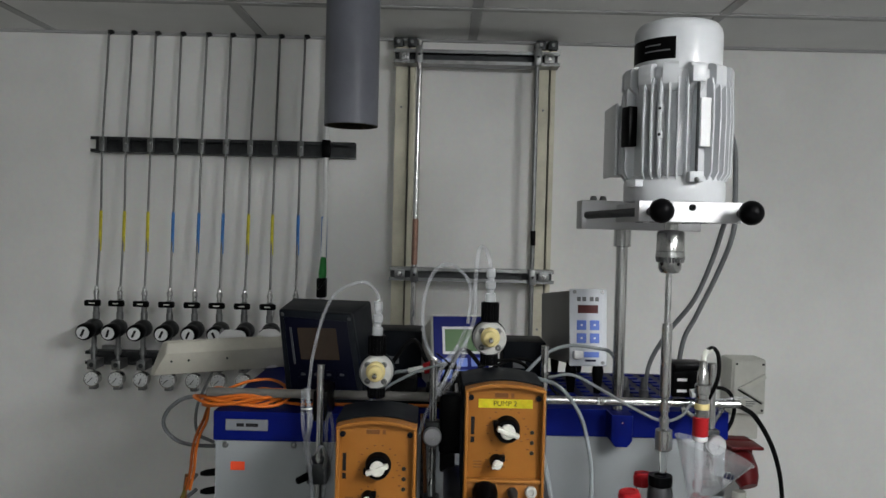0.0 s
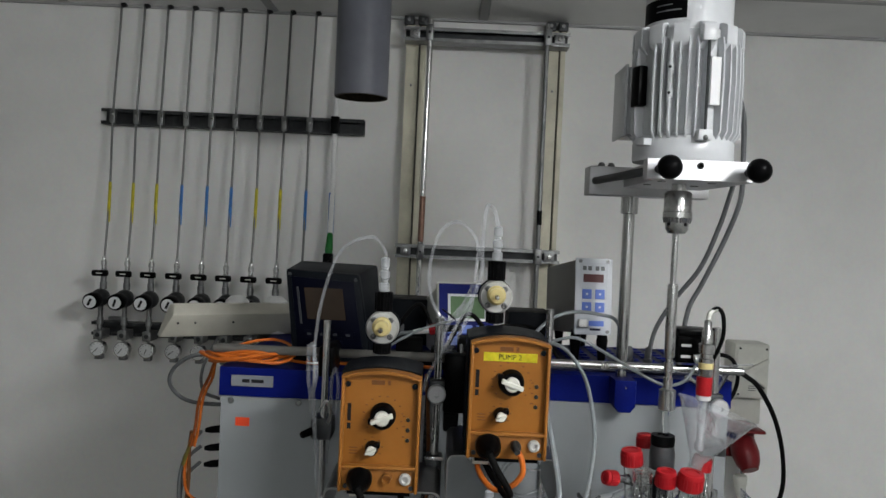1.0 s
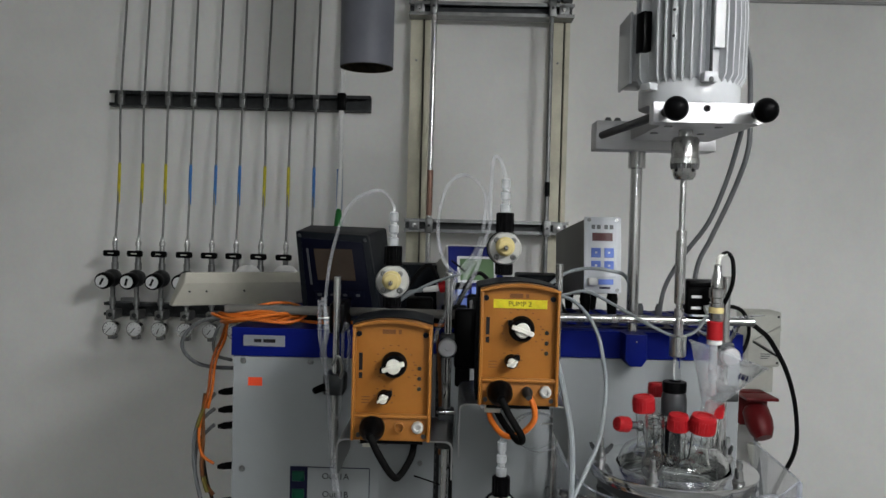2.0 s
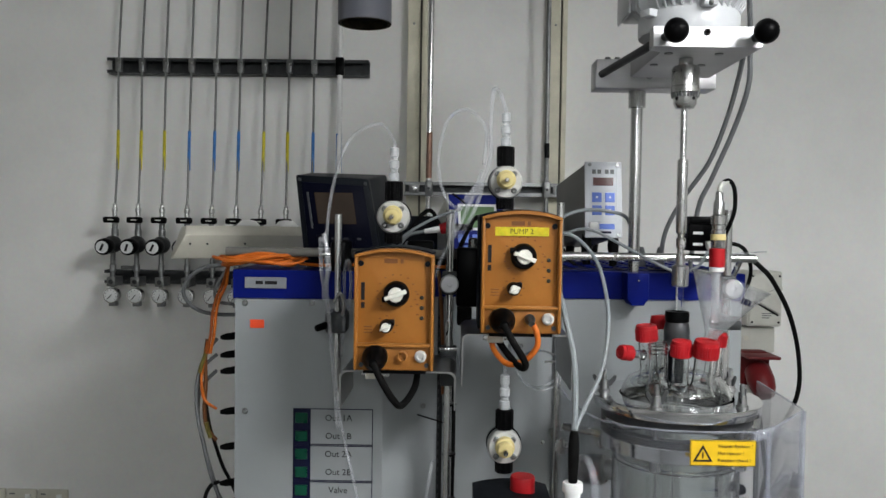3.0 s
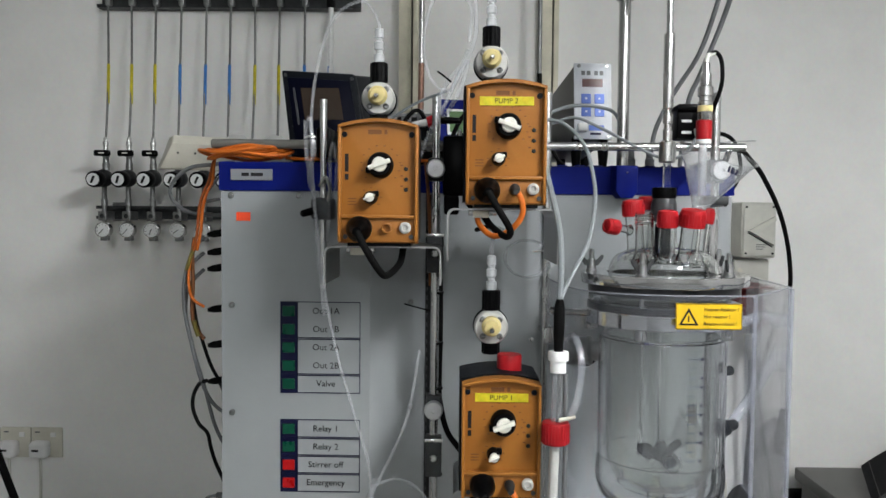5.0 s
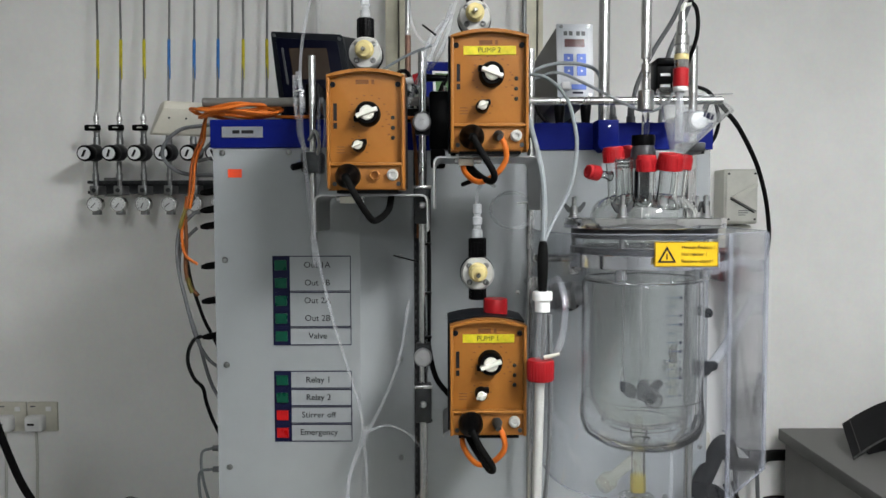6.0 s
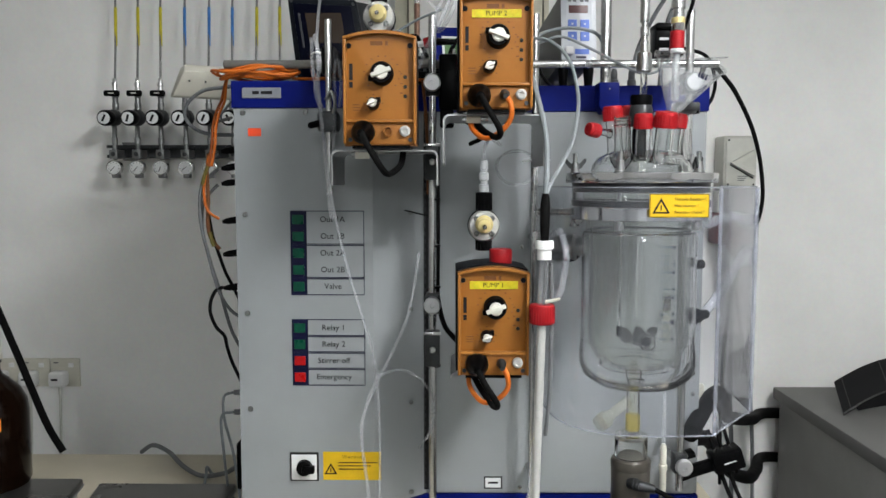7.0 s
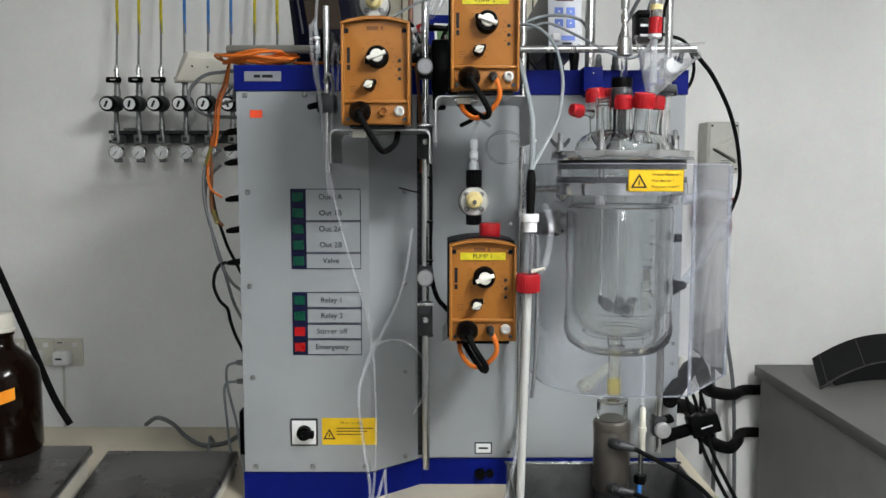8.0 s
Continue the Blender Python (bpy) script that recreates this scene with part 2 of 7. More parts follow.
def box(lo, hi, bevel=0.0, seg=2, bm=None, m=None):
    own = bmesh.new()
    size, mid = Vector(hi) - Vector(lo), (Vector(hi) + Vector(lo)) / 2
    bmesh.ops.create_cube(own, size=1.0, matrix=Matrix.LocRotScale(mid, None, size))
    if bevel:
        bmesh.ops.bevel(own, geom=own.edges[:], offset=bevel, segments=seg, affect="EDGES", profile=0.5)
    return merge(own, bm, m)


def merge(own, bm, m=None):
    if m is not None:
        bmesh.ops.transform(own, matrix=m, verts=own.verts)
    if bm is None:
        return own
    me = bpy.data.meshes.new("scratch")
    own.to_mesh(me)
    bm.from_mesh(me)
    own.free()
    bpy.data.meshes.remove(me)
    return bm


def rings(rows, closed_ends=True, bm=None, m=None):
    """A skin over rows of points, each row a closed loop."""
    own = bmesh.new()
    loops = [[own.verts.new(p) for p in row] for row in rows]
    n = len(loops[0])
    for a, b in zip(loops, loops[1:]):
        for k in range(n):
            own.faces.new((a[k], a[(k + 1) % n], b[(k + 1) % n], b[k]))
    if closed_ends:
        own.faces.new(loops[0]), own.faces.new(loops[-1][::-1])
    return merge(own, bm, m)


def lathe(profile, x=0.0, y=0.0, n=32, bm=None, m=None, closed=False, ends=True):
    """A turned body about an upright axis; profile rows of (radius, z). closed: a ring-shaped wall."""
    rows = [[(x + r * math.cos(2 * math.pi * k / n), y + r * math.sin(2 * math.pi * k / n), z) for k in range(n)] for r, z in profile]
    if closed:
        rows.append(rows[0])
        own = rings(rows, False)
        bmesh.ops.remove_doubles(own, verts=own.verts, dist=1e-6)
        return merge(own, bm, m)
    return rings(rows, ends, bm, m)


def turned(a, b, profile, n=20, bm=None):
    """A turned body along the line from a to b; profile rows of (radius, metres along)."""
    a, b = Vector(a), Vector(b)
    m = Matrix.Translation(a) @ (b - a).to_track_quat("Z", "Y").to_matrix().to_4x4()
    return lathe(profile, n=n, bm=bm, m=m)


def rod(a, b, r, r2=None, n=16, bm=None, bevel=0.0):
    length = (Vector(b) - Vector(a)).length
    r2 = r if r2 is None else r2
    e = bevel
    prof = [(r, 0), (r2, length)] if not e else [(r - e, 0), (r, e), (r2, length - e), (r2 - e, length)]
    return turned(a, b, prof, n, bm)


def ball(c, r, n=16, squash=(1, 1, 1), bm=None):
    own = bmesh.new()
    bmesh.ops.create_uvsphere(own, u_segments=n, v_segments=max(6, n // 2), radius=r, matrix=Matrix.LocRotScale(c, None, squash))
    return merge(own, bm)


def spline(points, sub=6):
    p = [Vector(q) for q in points]
    p = [2 * p[0] - p[1], *p, 2 * p[-1] - p[-2]]
    out = []
    for a, b, c, d in zip(p, p[1:], p[2:], p[3:]):
        for k in range(sub):
            u = k / sub
            out.append(0.5 * (2 * b + (c - a) * u + (2 * a - 5 * b + 4 * c - d) * u * u + (3 * b - a - 3 * c + d) * u ** 3))
    return out + [p[-2]]


def cord(points, r, n=8, sub=6, bm=None, ends=True):
    """A round cord that runs smoothly through the points."""
    way = spline(points, sub)
    rows, side = [], None
    for k, p in enumerate(way):
        ahead = (way[min(k + 1, len(way) - 1)] - way[max(k - 1, 0)]).normalized()
        if side is None:
            side = ahead.orthogonal().normalized()
        side = (side - ahead * side.dot(ahead)).normalized()
        up = ahead.cross(side)
        rows.append([p + r * (math.cos(2 * math.pi * j / n) * side + math.sin(2 * math.pi * j / n) * up) for j in range(n)])
    return rings(rows, ends, bm)


def slab(outline, y0, y1, bm=None, bevel=0.0):
    """A plate that faces the viewer: an outline of (x, z), from y0 (front) to y1 (back)."""
    own = rings([[(x, y0, z) for x, z in outline], [(x, y1, z) for x, z in outline]])
    if bevel:
        front = [e for e in own.edges if all(abs(v.co.y - y0) < 1e-6 for v in e.verts)]
        bmesh.ops.bevel(own, geom=front, offset=bevel, segments=2, affect="EDGES", profile=0.5)
    return merge(own, bm)


def plan_plate(outline, z0, z1, bm=None):
    """An outline of (x, y) raised from z0 to z1."""
    return rings([[(x, y, z0) for x, y in outline], [(x, y, z1) for x, y in outline]], True, bm)


def lettering(body, size, material, parent, at, m=None, name="lettering"):
    """Words in the built-in font, facing the viewer, centred on a place."""
    curve = bpy.data.curves.new("words", "FONT")
    curve.body, curve.size, curve.align_x, curve.align_y, curve.extrude = body, size, "CENTER", "CENTER", 0.0002
    curve.resolution_u = 3
    ob = new("words", curve)
    me = bpy.data.meshes.new_from_object(ob.evaluated_get(bpy.context.evaluated_depsgraph_get()))
    bpy.data.objects.remove(ob)
    own = bmesh.new()
    own.from_mesh(me)
    bpy.data.meshes.remove(me)
    turn = m if m is not None else pose(0, 0, 0, 90, 0, 0)
    bmesh.ops.transform(own, matrix=Matrix.Translation(at) @ turn, verts=own.verts)
    return part(name, own, material, parent)


def bolt(x, y, z, r, parent, material, name="screw"):
    """A pan-head screw on a face that looks towards -y."""
    return part(name, turned((x, y + 0.001, z), (x, y - 0.004, z), [(r, 0), (r, 0.002), (r * 0.75, 0.004), (r * 0.3, 0.0042), (r * 0.25, 0.0034)], 14), material, parent)

# ---- the room ----
WALL_Y, CEIL_Z = 2.31, 2.44
X0, X1, Y0 = -2.4, 2.6, -2.6


def structure(name, bm, material, label, category):
    return single(name, bm, material, label, category, kind="structure")


structure("floor", box((X0 - 0.1, Y0 - 0.1, -0.1), (X1 + 0.1, WALL_Y + 0.12, 0)), FLOOR, "grey vinyl laboratory floor under the bench", "floor")
structure("wall_north", box((X0 - 0.1, WALL_Y, 0), (X1 + 0.1, WALL_Y + 0.12, 2.62)), WALL, "off-white painted wall behind the bench with faint stains", "wall")
structure("wall_south", box((X0 - 0.1, Y0 - 0.12, 0), (X1 + 0.1, Y0, 2.62)), SIDE_DIM, "unseen wall closing the laboratory, greyed to cut bounced light", "wall")
structure("wall_west", box((X0 - 0.12, Y0, 0), (X0, WALL_Y, 2.62)), SIDE_DIM, "unseen side wall of the laboratory, greyed to cut bounced light", "wall")
structure("wall_east", box((X1, Y0, 0), (X1 + 0.12, WALL_Y, 2.62)), SIDE_DIM, "unseen side wall of the laboratory, greyed to cut bounced light", "wall")

# suspended ceiling: tiles of 0.6 m laid into a grid, cut where they meet the wall
xs = [X0] + [x for x in np.arange(-2.305, X1, 0.6)] + [X1]
ys = [Y0] + [y for y in np.arange(1.97 - 7 * 0.6, WALL_Y, 0.6)] + [WALL_Y]
tiles = bmesh.new()
for xa, xb in zip(xs, xs[1:]):
    for ya, yb in zip(ys, ys[1:]):
        if xb - xa > 0.05 and yb - ya > 0.05:
            box((xa + 0.012, ya + 0.012, CEIL_Z), (xb - 0.012, yb - 0.012, CEIL_Z + 0.015), 0.003, 1, tiles)
box((X0, Y0, CEIL_Z + 0.12), (X1, WALL_Y, CEIL_Z + 0.15), bm=tiles)
structure("ceiling", tiles, CEIL, "suspended ceiling of off-white mineral tiles", "ceiling")
bars = bmesh.new()
for x in xs[1:-1]:
    box((x - 0.0125, Y0, CEIL_Z - 0.002), (x + 0.0125, WALL_Y, CEIL_Z + 0.03), bm=bars)
for y in ys[1:-1]:
    box((X0, y - 0.011, CEIL_Z - 0.0035), (X1, y + 0.011, CEIL_Z + 0.02), bm=bars)
box((X0, WALL_Y - 0.016, CEIL_Z - 0.006), (X1, WALL_Y - 0.001, CEIL_Z + 0.018), bm=bars)
structure("ceiling_trim", bars, GRID, "grey metal grid carrying the ceiling tiles", "ceiling grid")

# key lamp placed from the cast shadows; the rear fill lamp is added
for (x, y), wide, deep, opal in ((KEY_AT, 0.13, 0.40, DIFF_KEY), (FILL_AT, 0.24, 0.22, DIFF_FILL)):
    lum = thing("ceiling_lamp", (x, y, CEIL_Z), "unseen surface-mounted opal ceiling luminaire set up to light the bench", "ceiling lamp", "ceiling lamps")
    part("frame", box((x - wide - 0.05, y - deep - 0.05, CEIL_Z - 0.022), (x + wide + 0.05, y + deep + 0.05, CEIL_Z - 0.004), 0.003), WHITE, lum)
    part("diffuser", box((x - wide, y - deep, CEIL_Z - 0.15), (x + wide, y + deep, CEIL_Z - 0.0225), 0.012), opal, lum, "glowing white diffuser")

# ---- bench ----
BZ = 0.77
bench = thing("bench", (0, 1.3, 0), "long laboratory bench with a cream laminate top", "bench")
part("worktop", box((-2.3, 0.86, BZ - 0.04), (0.585, 1.735, BZ), 0.004), BENCH, bench)
part("apron", box((-2.25, 0.93, BZ - 0.14), (0.56, 0.95, BZ - 0.04)), GREYB, bench)
for x in (-2.2, -0.75, 0.52):
    for y in (0.95, 1.68):
        part("leg", box((x - 0.03, y - 0.03, 0), (x + 0.03, y + 0.03, BZ - 0.04), 0.003), GREYB, bench)

# ---- reactor cabinet: folded front, blue head and foot ----
FY, MY = 1.295, 1.37
cabinet = thing("reactor_cabinet", (0.09, 1.5, BZ), "light grey reactor control cabinet with blue top and base bands", "control cabinet")
LX, RX, FOLD = -0.338, 0.517, -0.094


def front_plan(grow=0.0):
    return [(LX - grow, 1.72), (LX - grow, FY - grow), (FOLD, FY - grow), (0.0, MY - grow), (RX + grow, MY - grow), (RX + grow, 1.72)]


part("body", plan_plate([(LX + 0.004, 1.715), (LX + 0.004, FY + 0.006), (FOLD, FY + 0.006), (-0.002, MY + 0.006), (RX - 0.004, MY + 0.006), (RX - 0.004, 1.715)], BZ + 0.045, 1.555), PANEL, cabinet)
part("base", plan_plate(front_plan(0.002), BZ, 0.822), BLUE, cabinet, "dark blue base plinth")
top_band = part("top_band", plan_plate(front_plan(0.003), 1.5515, 1.598), BLUE, cabinet, "dark blue top band")
part("front_panel", plan_plate([(LX, FY + 0.005), (LX, FY), (FOLD, FY), (-0.008, MY - 0.006), (-0.008, MY + 0.004), (FOLD, FY + 0.005)], 0.824, 1.550), PANEL, cabinet, "screwed light grey front panel with folded edge")
part("middle_panel", box((0.004, MY, 0.826), (0.186, MY + 0.005, 1.550)), PANEL, cabinet, "narrow light grey front panel")
part("right_panel", box((0.196, MY, 0.826), (RX, MY + 0.005, 1.550)), PANEL, cabinet, "light grey front panel behind the reactor")
part("gap", box((-0.006, MY + 0.002, 0.83), (0.003, MY + 0.0055, 1.549)), INK, cabinet)
for k in range(46):
    part("hinge_slot", box((-0.0055, MY - 0.001, 0.835 + k * 0.0152), (-0.0025, MY + 0.001, 0.842 + k * 0.0152)), DARKZ, cabinet)
for x, z in ((-0.322, 1.543), (-0.211, 1.544), (-0.321, 1.364), (-0.321, 1.186), (-0.319, 1.010), (-0.317, 0.834), (-0.207, 0.834), (-0.105, 0.834)):
    bolt(x, FY, z, 0.0052, cabinet, ZINC)
for z in (1.366, 1.186, 1.010, 0.836):
    bolt(-0.029, MY - 0.026, z, 0.0048, cabinet, ZINC)
for x, z in ((0.178, 0.836), (0.178, 1.30), (0.205, 1.30), (0.505, 0.95), (0.505, 1.06), (0.505, 1.02)):
    bolt(x, MY, z, 0.004, cabinet, STEEL)
grille = part("top_grille", box((0.20, 1.40, 1.5985), (0.50, 1.70, 1.6015)), INKB, cabinet, "blue perforated top grille")
for i in range(9):
    for j in range(8):
        x, y = 0.225 + i * 0.031, 1.42 + j * 0.035
        part("grille_bar", box((x, y, 1.602), (x + 0.018, y + 0.02, 1.6045), 0.001, 1), BLUE, cabinet)
plate = part("name_plate", box((-0.321, FY - 0.006, 1.568), (-0.253, FY - 0.0032, 1.586), 0.0006, 1), PLATE, cabinet, "silver name plate")
for k, (a, b) in enumerate(((-0.303, -0.291), (-0.288, -0.268))):
    part("line_of_print", box((a, FY - 0.0066, 1.5745), (b, FY - 0.0062, 1.580)), INK, plate)
part("sticker", box((-0.313, FY - 0.001, 1.502), (-0.290, FY - 0.0003, 1.516)), REDB, cabinet, "orange-red sticker")


def display_block(z1, rows, colours, words, parent):
    x0, xm, x1 = -0.241, -0.212, -0.110
    z0 = z1 - 0.030 * rows
    f = FY - 0.0006
    part("lamp_strip", box((x0, f - 0.0006, z0), (xm, f - 0.0001, z1)), INKB, parent)
    for z in (z0, z1):
        part("rule", box((x0, f - 0.0009, z - 0.0007), (x1, f - 0.0002, z + 0.0007)), INKB, parent)
    for x in (x1,):
        part("rule", box((x - 0.0006, f - 0.0009, z0), (x + 0.0006, f - 0.0002, z1)), INKB, parent)
    for k in range(rows):
        zc = z1 - 0.030 * (k + 0.5)
        lens = part("indicator_lamp", box((x0 + 0.004, f - 0.0035, zc - 0.0085), (x0 + 0.024, f - 0.0006, zc + 0.0085), 0.0008, 1), colours[k], parent)
        lettering(words[k], 0.0145, INK, parent, (-0.166, f - 0.0006, zc))
    return z0


z = display_block(1.370, 5, [LEDG] * 5, ["Out 1A", "Out 1B", "Out 2A", "Out 2B", "Valve"], cabinet)
for k in (2, 4):
    for d in (-0.0012, 0.0012):
        part("rule", box((-0.241, FY - 0.0016, 1.370 - 0.03 * k + d - 0.0006), (-0.110, FY - 0.0008, 1.370 - 0.03 * k + d + 0.0006)), INKB, cabinet)
display_block(1.175, 4, [LEDG, LEDG, LEDR, LEDR], ["Relay 1", "Relay 2", "Stirrer off", "Emergency"], cabinet)
for k in (1, 2, 3):
    for d in (-0.0012, 0.0012):
        part("rule", box((-0.241, FY - 0.0016, 1.175 - 0.03 * k + d - 0.0006), (-0.110, FY - 0.0008, 1.175 - 0.03 * k + d + 0.0006)), INKB, cabinet)
switch = part("main_switch", box((-0.248, FY - 0.004, 0.877), (-0.196, FY, 0.930), 0.001, 1), INK, cabinet, "black rotary main switch on a white plate")
part("switch_plate", box((-0.245, FY - 0.0055, 0.880), (-0.199, FY - 0.004, 0.927), 0.0006, 1), LBL, switch)
part("switch_knob", rod((-0.221, FY - 0.005, 0.904), (-0.221, FY - 0.018, 0.904), 0.0145, 0.0135, 24, bevel=0.0015), BLACK, switch)
part("switch_lever", box((-0.223, FY - 0.026, 0.8975), (-0.201, FY - 0.012, 0.9105), 0.002), BLACK, switch)
warn = part("warning_label", box((-0.188, FY - 0.001, 0.878), (-0.082, FY - 0.0002, 0.931), 0.0003, 1), YEL, cabinet, "yellow warning label")
lettering("W a r n i n g", 0.008, INK, warn, (-0.132, FY - 0.0013, 0.9215))
for k in range(3):
    part("line_of_print", box((-0.160, FY - 0.0014, 0.910 - k * 0.006), (-0.089 - k * 0.012, FY - 0.001, 0.9118 - k * 0.006)), INK, warn)


def triangle(x, y, z, s, parent):
    """Warning triangle outline, s wide, foot at z."""
    h = s * 0.87
    own = bmesh.new()
    pts, inn = [(-s / 2, 0), (s / 2, 0), (0, h)], [(-s * 0.33, h * 0.11), (s * 0.33, h * 0.11), (0, h * 0.77)]
    for k in range(3):
        j = (k + 1) % 3
        own.faces.new([own.verts.new((x + q[0], y, z + q[1])) for q in (pts[k], pts[j], inn[j], inn[k])])
    geom = bmesh.ops.extrude_face_region(own, geom=own.faces[:])
    bmesh.ops.translate(own, verts=[v for v in geom["geom"] if isinstance(v, bmesh.types.BMVert)], vec=(0, -0.0003, 0))
    part("warning_sign", own, INK, parent)
    part("warning_mark", box((x - s * 0.035, y - 0.0003, z + h * 0.2), (x + s * 0.035, y, z + h * 0.55)), INK, parent)


triangle(-0.174, FY - 0.0012, 0.889, 0.024, warn)
small = part("type_label", box((0.109, MY - 0.001, 0.833), (0.144, MY, 0.857)), INK, cabinet, "small framed type label")
part("type_field", box((0.1115, MY - 0.0015, 0.8355), (0.1415, MY - 0.0006, 0.8545)), LBL, small)
part("line_of_print", box((0.117, MY - 0.0019, 0.843), (0.136, MY - 0.0014, 0.847)), INK, small)
part("foot_lock", rod((0.12, MY + 0.002, 0.792), (0.12, MY - 0.012, 0.792), 0.012, 0.010), BLACK, cabinet)
part("foot_lock_nut", rod((0.14, MY + 0.002, 0.794), (0.14, MY - 0.01, 0.794), 0.008), BLACK, cabinet)
for z, r in ((1.483, 0.007), (1.452, 0.007), (1.424, 0.007), (1.354, 0.007), (1.293, 0.007), (1.230, 0.007)):
    part("cable_gland", turned((LX + 0.004, 1.35, z), (LX - 0.040, 1.35, z - 0.006), [(0.008, 0), (0.008, 0.008), (r, 0.009), (r * 0.85, 0.034), (0.0035, 0.044)], 12), RUBBER, cabinet)
for z in (1.026, 0.988):
    part("plug_connector", turned((LX + 0.004, 1.35, z), (LX - 0.03, 1.35, z), [(0.009, 0), (0.009, 0.012), (0.006, 0.013), (0.005, 0.03)], 12), CABG, cabinet)
part("mains_inlet", box((LX - 0.022, 1.34, 0.84), (LX + 0.002, 1.40, 0.93), 0.004), BLACK, cabinet)
# post socket in the blue band
part("post_socket", slab([(0.310, 1.599), (0.310, 1.556), (0.318, 1.545), (0.338, 1.545), (0.346, 1.556), (0.346, 1.599)], MY - 0.045, MY + 0.01, bevel=0.002), BLUE, cabinet, "blue socket block for the stirrer post")
bolt(0.328, MY - 0.045, 1.587, 0.002, cabinet, STEEL)

# ---- steel bars and rails on the cabinet ----
bar = thing("support_bar", (0.08, 1.30, 1.60), "long horizontal stainless steel support bar", "support rod")
part("rod", rod((-0.353, 1.30, 1.6275), (0.512, 1.30, 1.6275), 0.0068, n=20, bevel=0.001), STEEL, bar)
# shell added over the steel rod; its dull grey paints the dark reflections
part("sleeve", rod((-0.3545, 1.30, 1.6275), (0.150, 1.30, 1.6275), 0.0075, n=20, bevel=0.001), BAR_SHADE, bar, "dull grey shell put on to darken the bar")
for x in (-0.20, 0.10, 0.49):
    part("standoff", rod((x, 1.305, 1.6275), (x, 1.36, 1.58), 0.005), STEEL, bar)


def rail(x, y, z0, z1, r, label, feet=()):
    ob = thing("upright_rod", (x, y, z0), label, "support rod", "upright support rods")
    part("rod", rod((x, y, z0), (x, y, z1), r, n=18, bevel=0.001), STEEL, ob)
    for fz in feet:
        part("wall_stay", rod((x, y, fz), (x, MY + 0.002, fz), 0.005, n=12), STEEL, ob)
    return ob


r1 = rail(0.0135, 1.245, 0.849, 1.70, 0.0066, "stainless steel upright rod carrying the pump shelves", (1.49, 0.90))
r2 = rail(0.1935, 1.305, 0.835, 1.715, 0.0062, "stainless steel upright rod beside the middle panel", (1.32, 0.88))
r3 = rail(0.443, 1.235, 0.885, 1.705, 0.0068, "stainless steel upright rod behind the glass reactor", (1.17, 0.93, 1.60))
r0 = rail(-0.159, 1.225, 1.40, 1.69, 0.0055, "short stainless steel rod clamped to the support bar", ())


def clamp(x, y, z, label, d=-0.03):
    ob = thing("rod_clamp", (x, y, z - 0.02), label, "clamp", "rod clamps")
    part("body", box((x - 0.012, y - 0.012, z - 0.018), (x + 0.012, y + 0.014, z + 0.018), 0.003), DARKZ, ob)
    part("knob", turned((x, y - 0.010, z), (x, y - 0.04, z), [(0.005, 0), (0.005, 0.012), (0.0135, 0.0125), (0.0145, 0.015), (0.0145, 0.022), (0.0125, 0.024), (0.004, 0.0242), (0.0035, 0.022)], 22), BRUSH, ob, "round silver knob")
    return ob


clamp(0.0135, 1.245, 1.585, "grey rod clamp with a round silver knob")
clamp(0.0135, 1.245, 1.213, "grey rod clamp with a round silver knob")
clamp(0.443, 1.235, 0.936, "grey rod clamp with a round silver knob")
clamp(0.443, 1.235, 1.585, "grey rod clamp with a round silver knob")
for z in (1.455, 1.135):
    ob = thing("rod_bracket", (0.0135, 1.245, z - 0.025), "dark steel bracket block bolted on the upright rod", "bracket", "rod brackets")
    part("body", box((0.001, 1.225, z - 0.03), (0.026, 1.258, z + 0.03), 0.002), DARKZ, ob)
    bolt(0.0135, 1.225, z, 0.0055, ob, STEEL)
    part("edge", box((-0.001, 1.222, z + 0.026), (0.028, 1.226, z + 0.031), 0.001), STEEL, ob)
ob = thing("rod_clamp", (-0.16, 1.24, 1.50), "dark cast clamp with a black wing screw", "clamp", "rod clamps")
part("body", box((-0.178, 1.215, 1.505), (-0.145, 1.26, 1.54), 0.006), DARKZ, ob)
part("wing_screw", rod((-0.172, 1.222, 1.520), (-0.190, 1.207, 1.514), 0.0065, 0.0055, 12, bevel=0.002), BLACK, ob)
part("hook", cord([(-0.150, 1.215, 1.535), (-0.146, 1.205, 1.552), (-0.152, 1.20, 1.57), (-0.162, 1.205, 1.556)], 0.0025), STEEL, ob)
part("jaw", box((-0.172, 1.228, 1.600), (-0.148, 1.312, 1.648), 0.005), BLACK, ob)

# ---- wall: gas lines, regulators and strut rails ----
TX = [-0.943, -0.876, -0.807, -0.734, -0.663, -0.594, -0.525, -0.455, -0.384]
TAPE = [YELT, YELT, YELT, BLUT, BLUT, BLUT, YELT, YELT, BLUT]
SWAY = [0.012, 0.010, 0.008, 0.005, 0.003, 0.002, 0.002, 0.002, 0.002]
TAPE_WORD = ["yellow", "yellow", "yellow", "blue", "blue", "blue", "yellow", "yellow", "blue"]


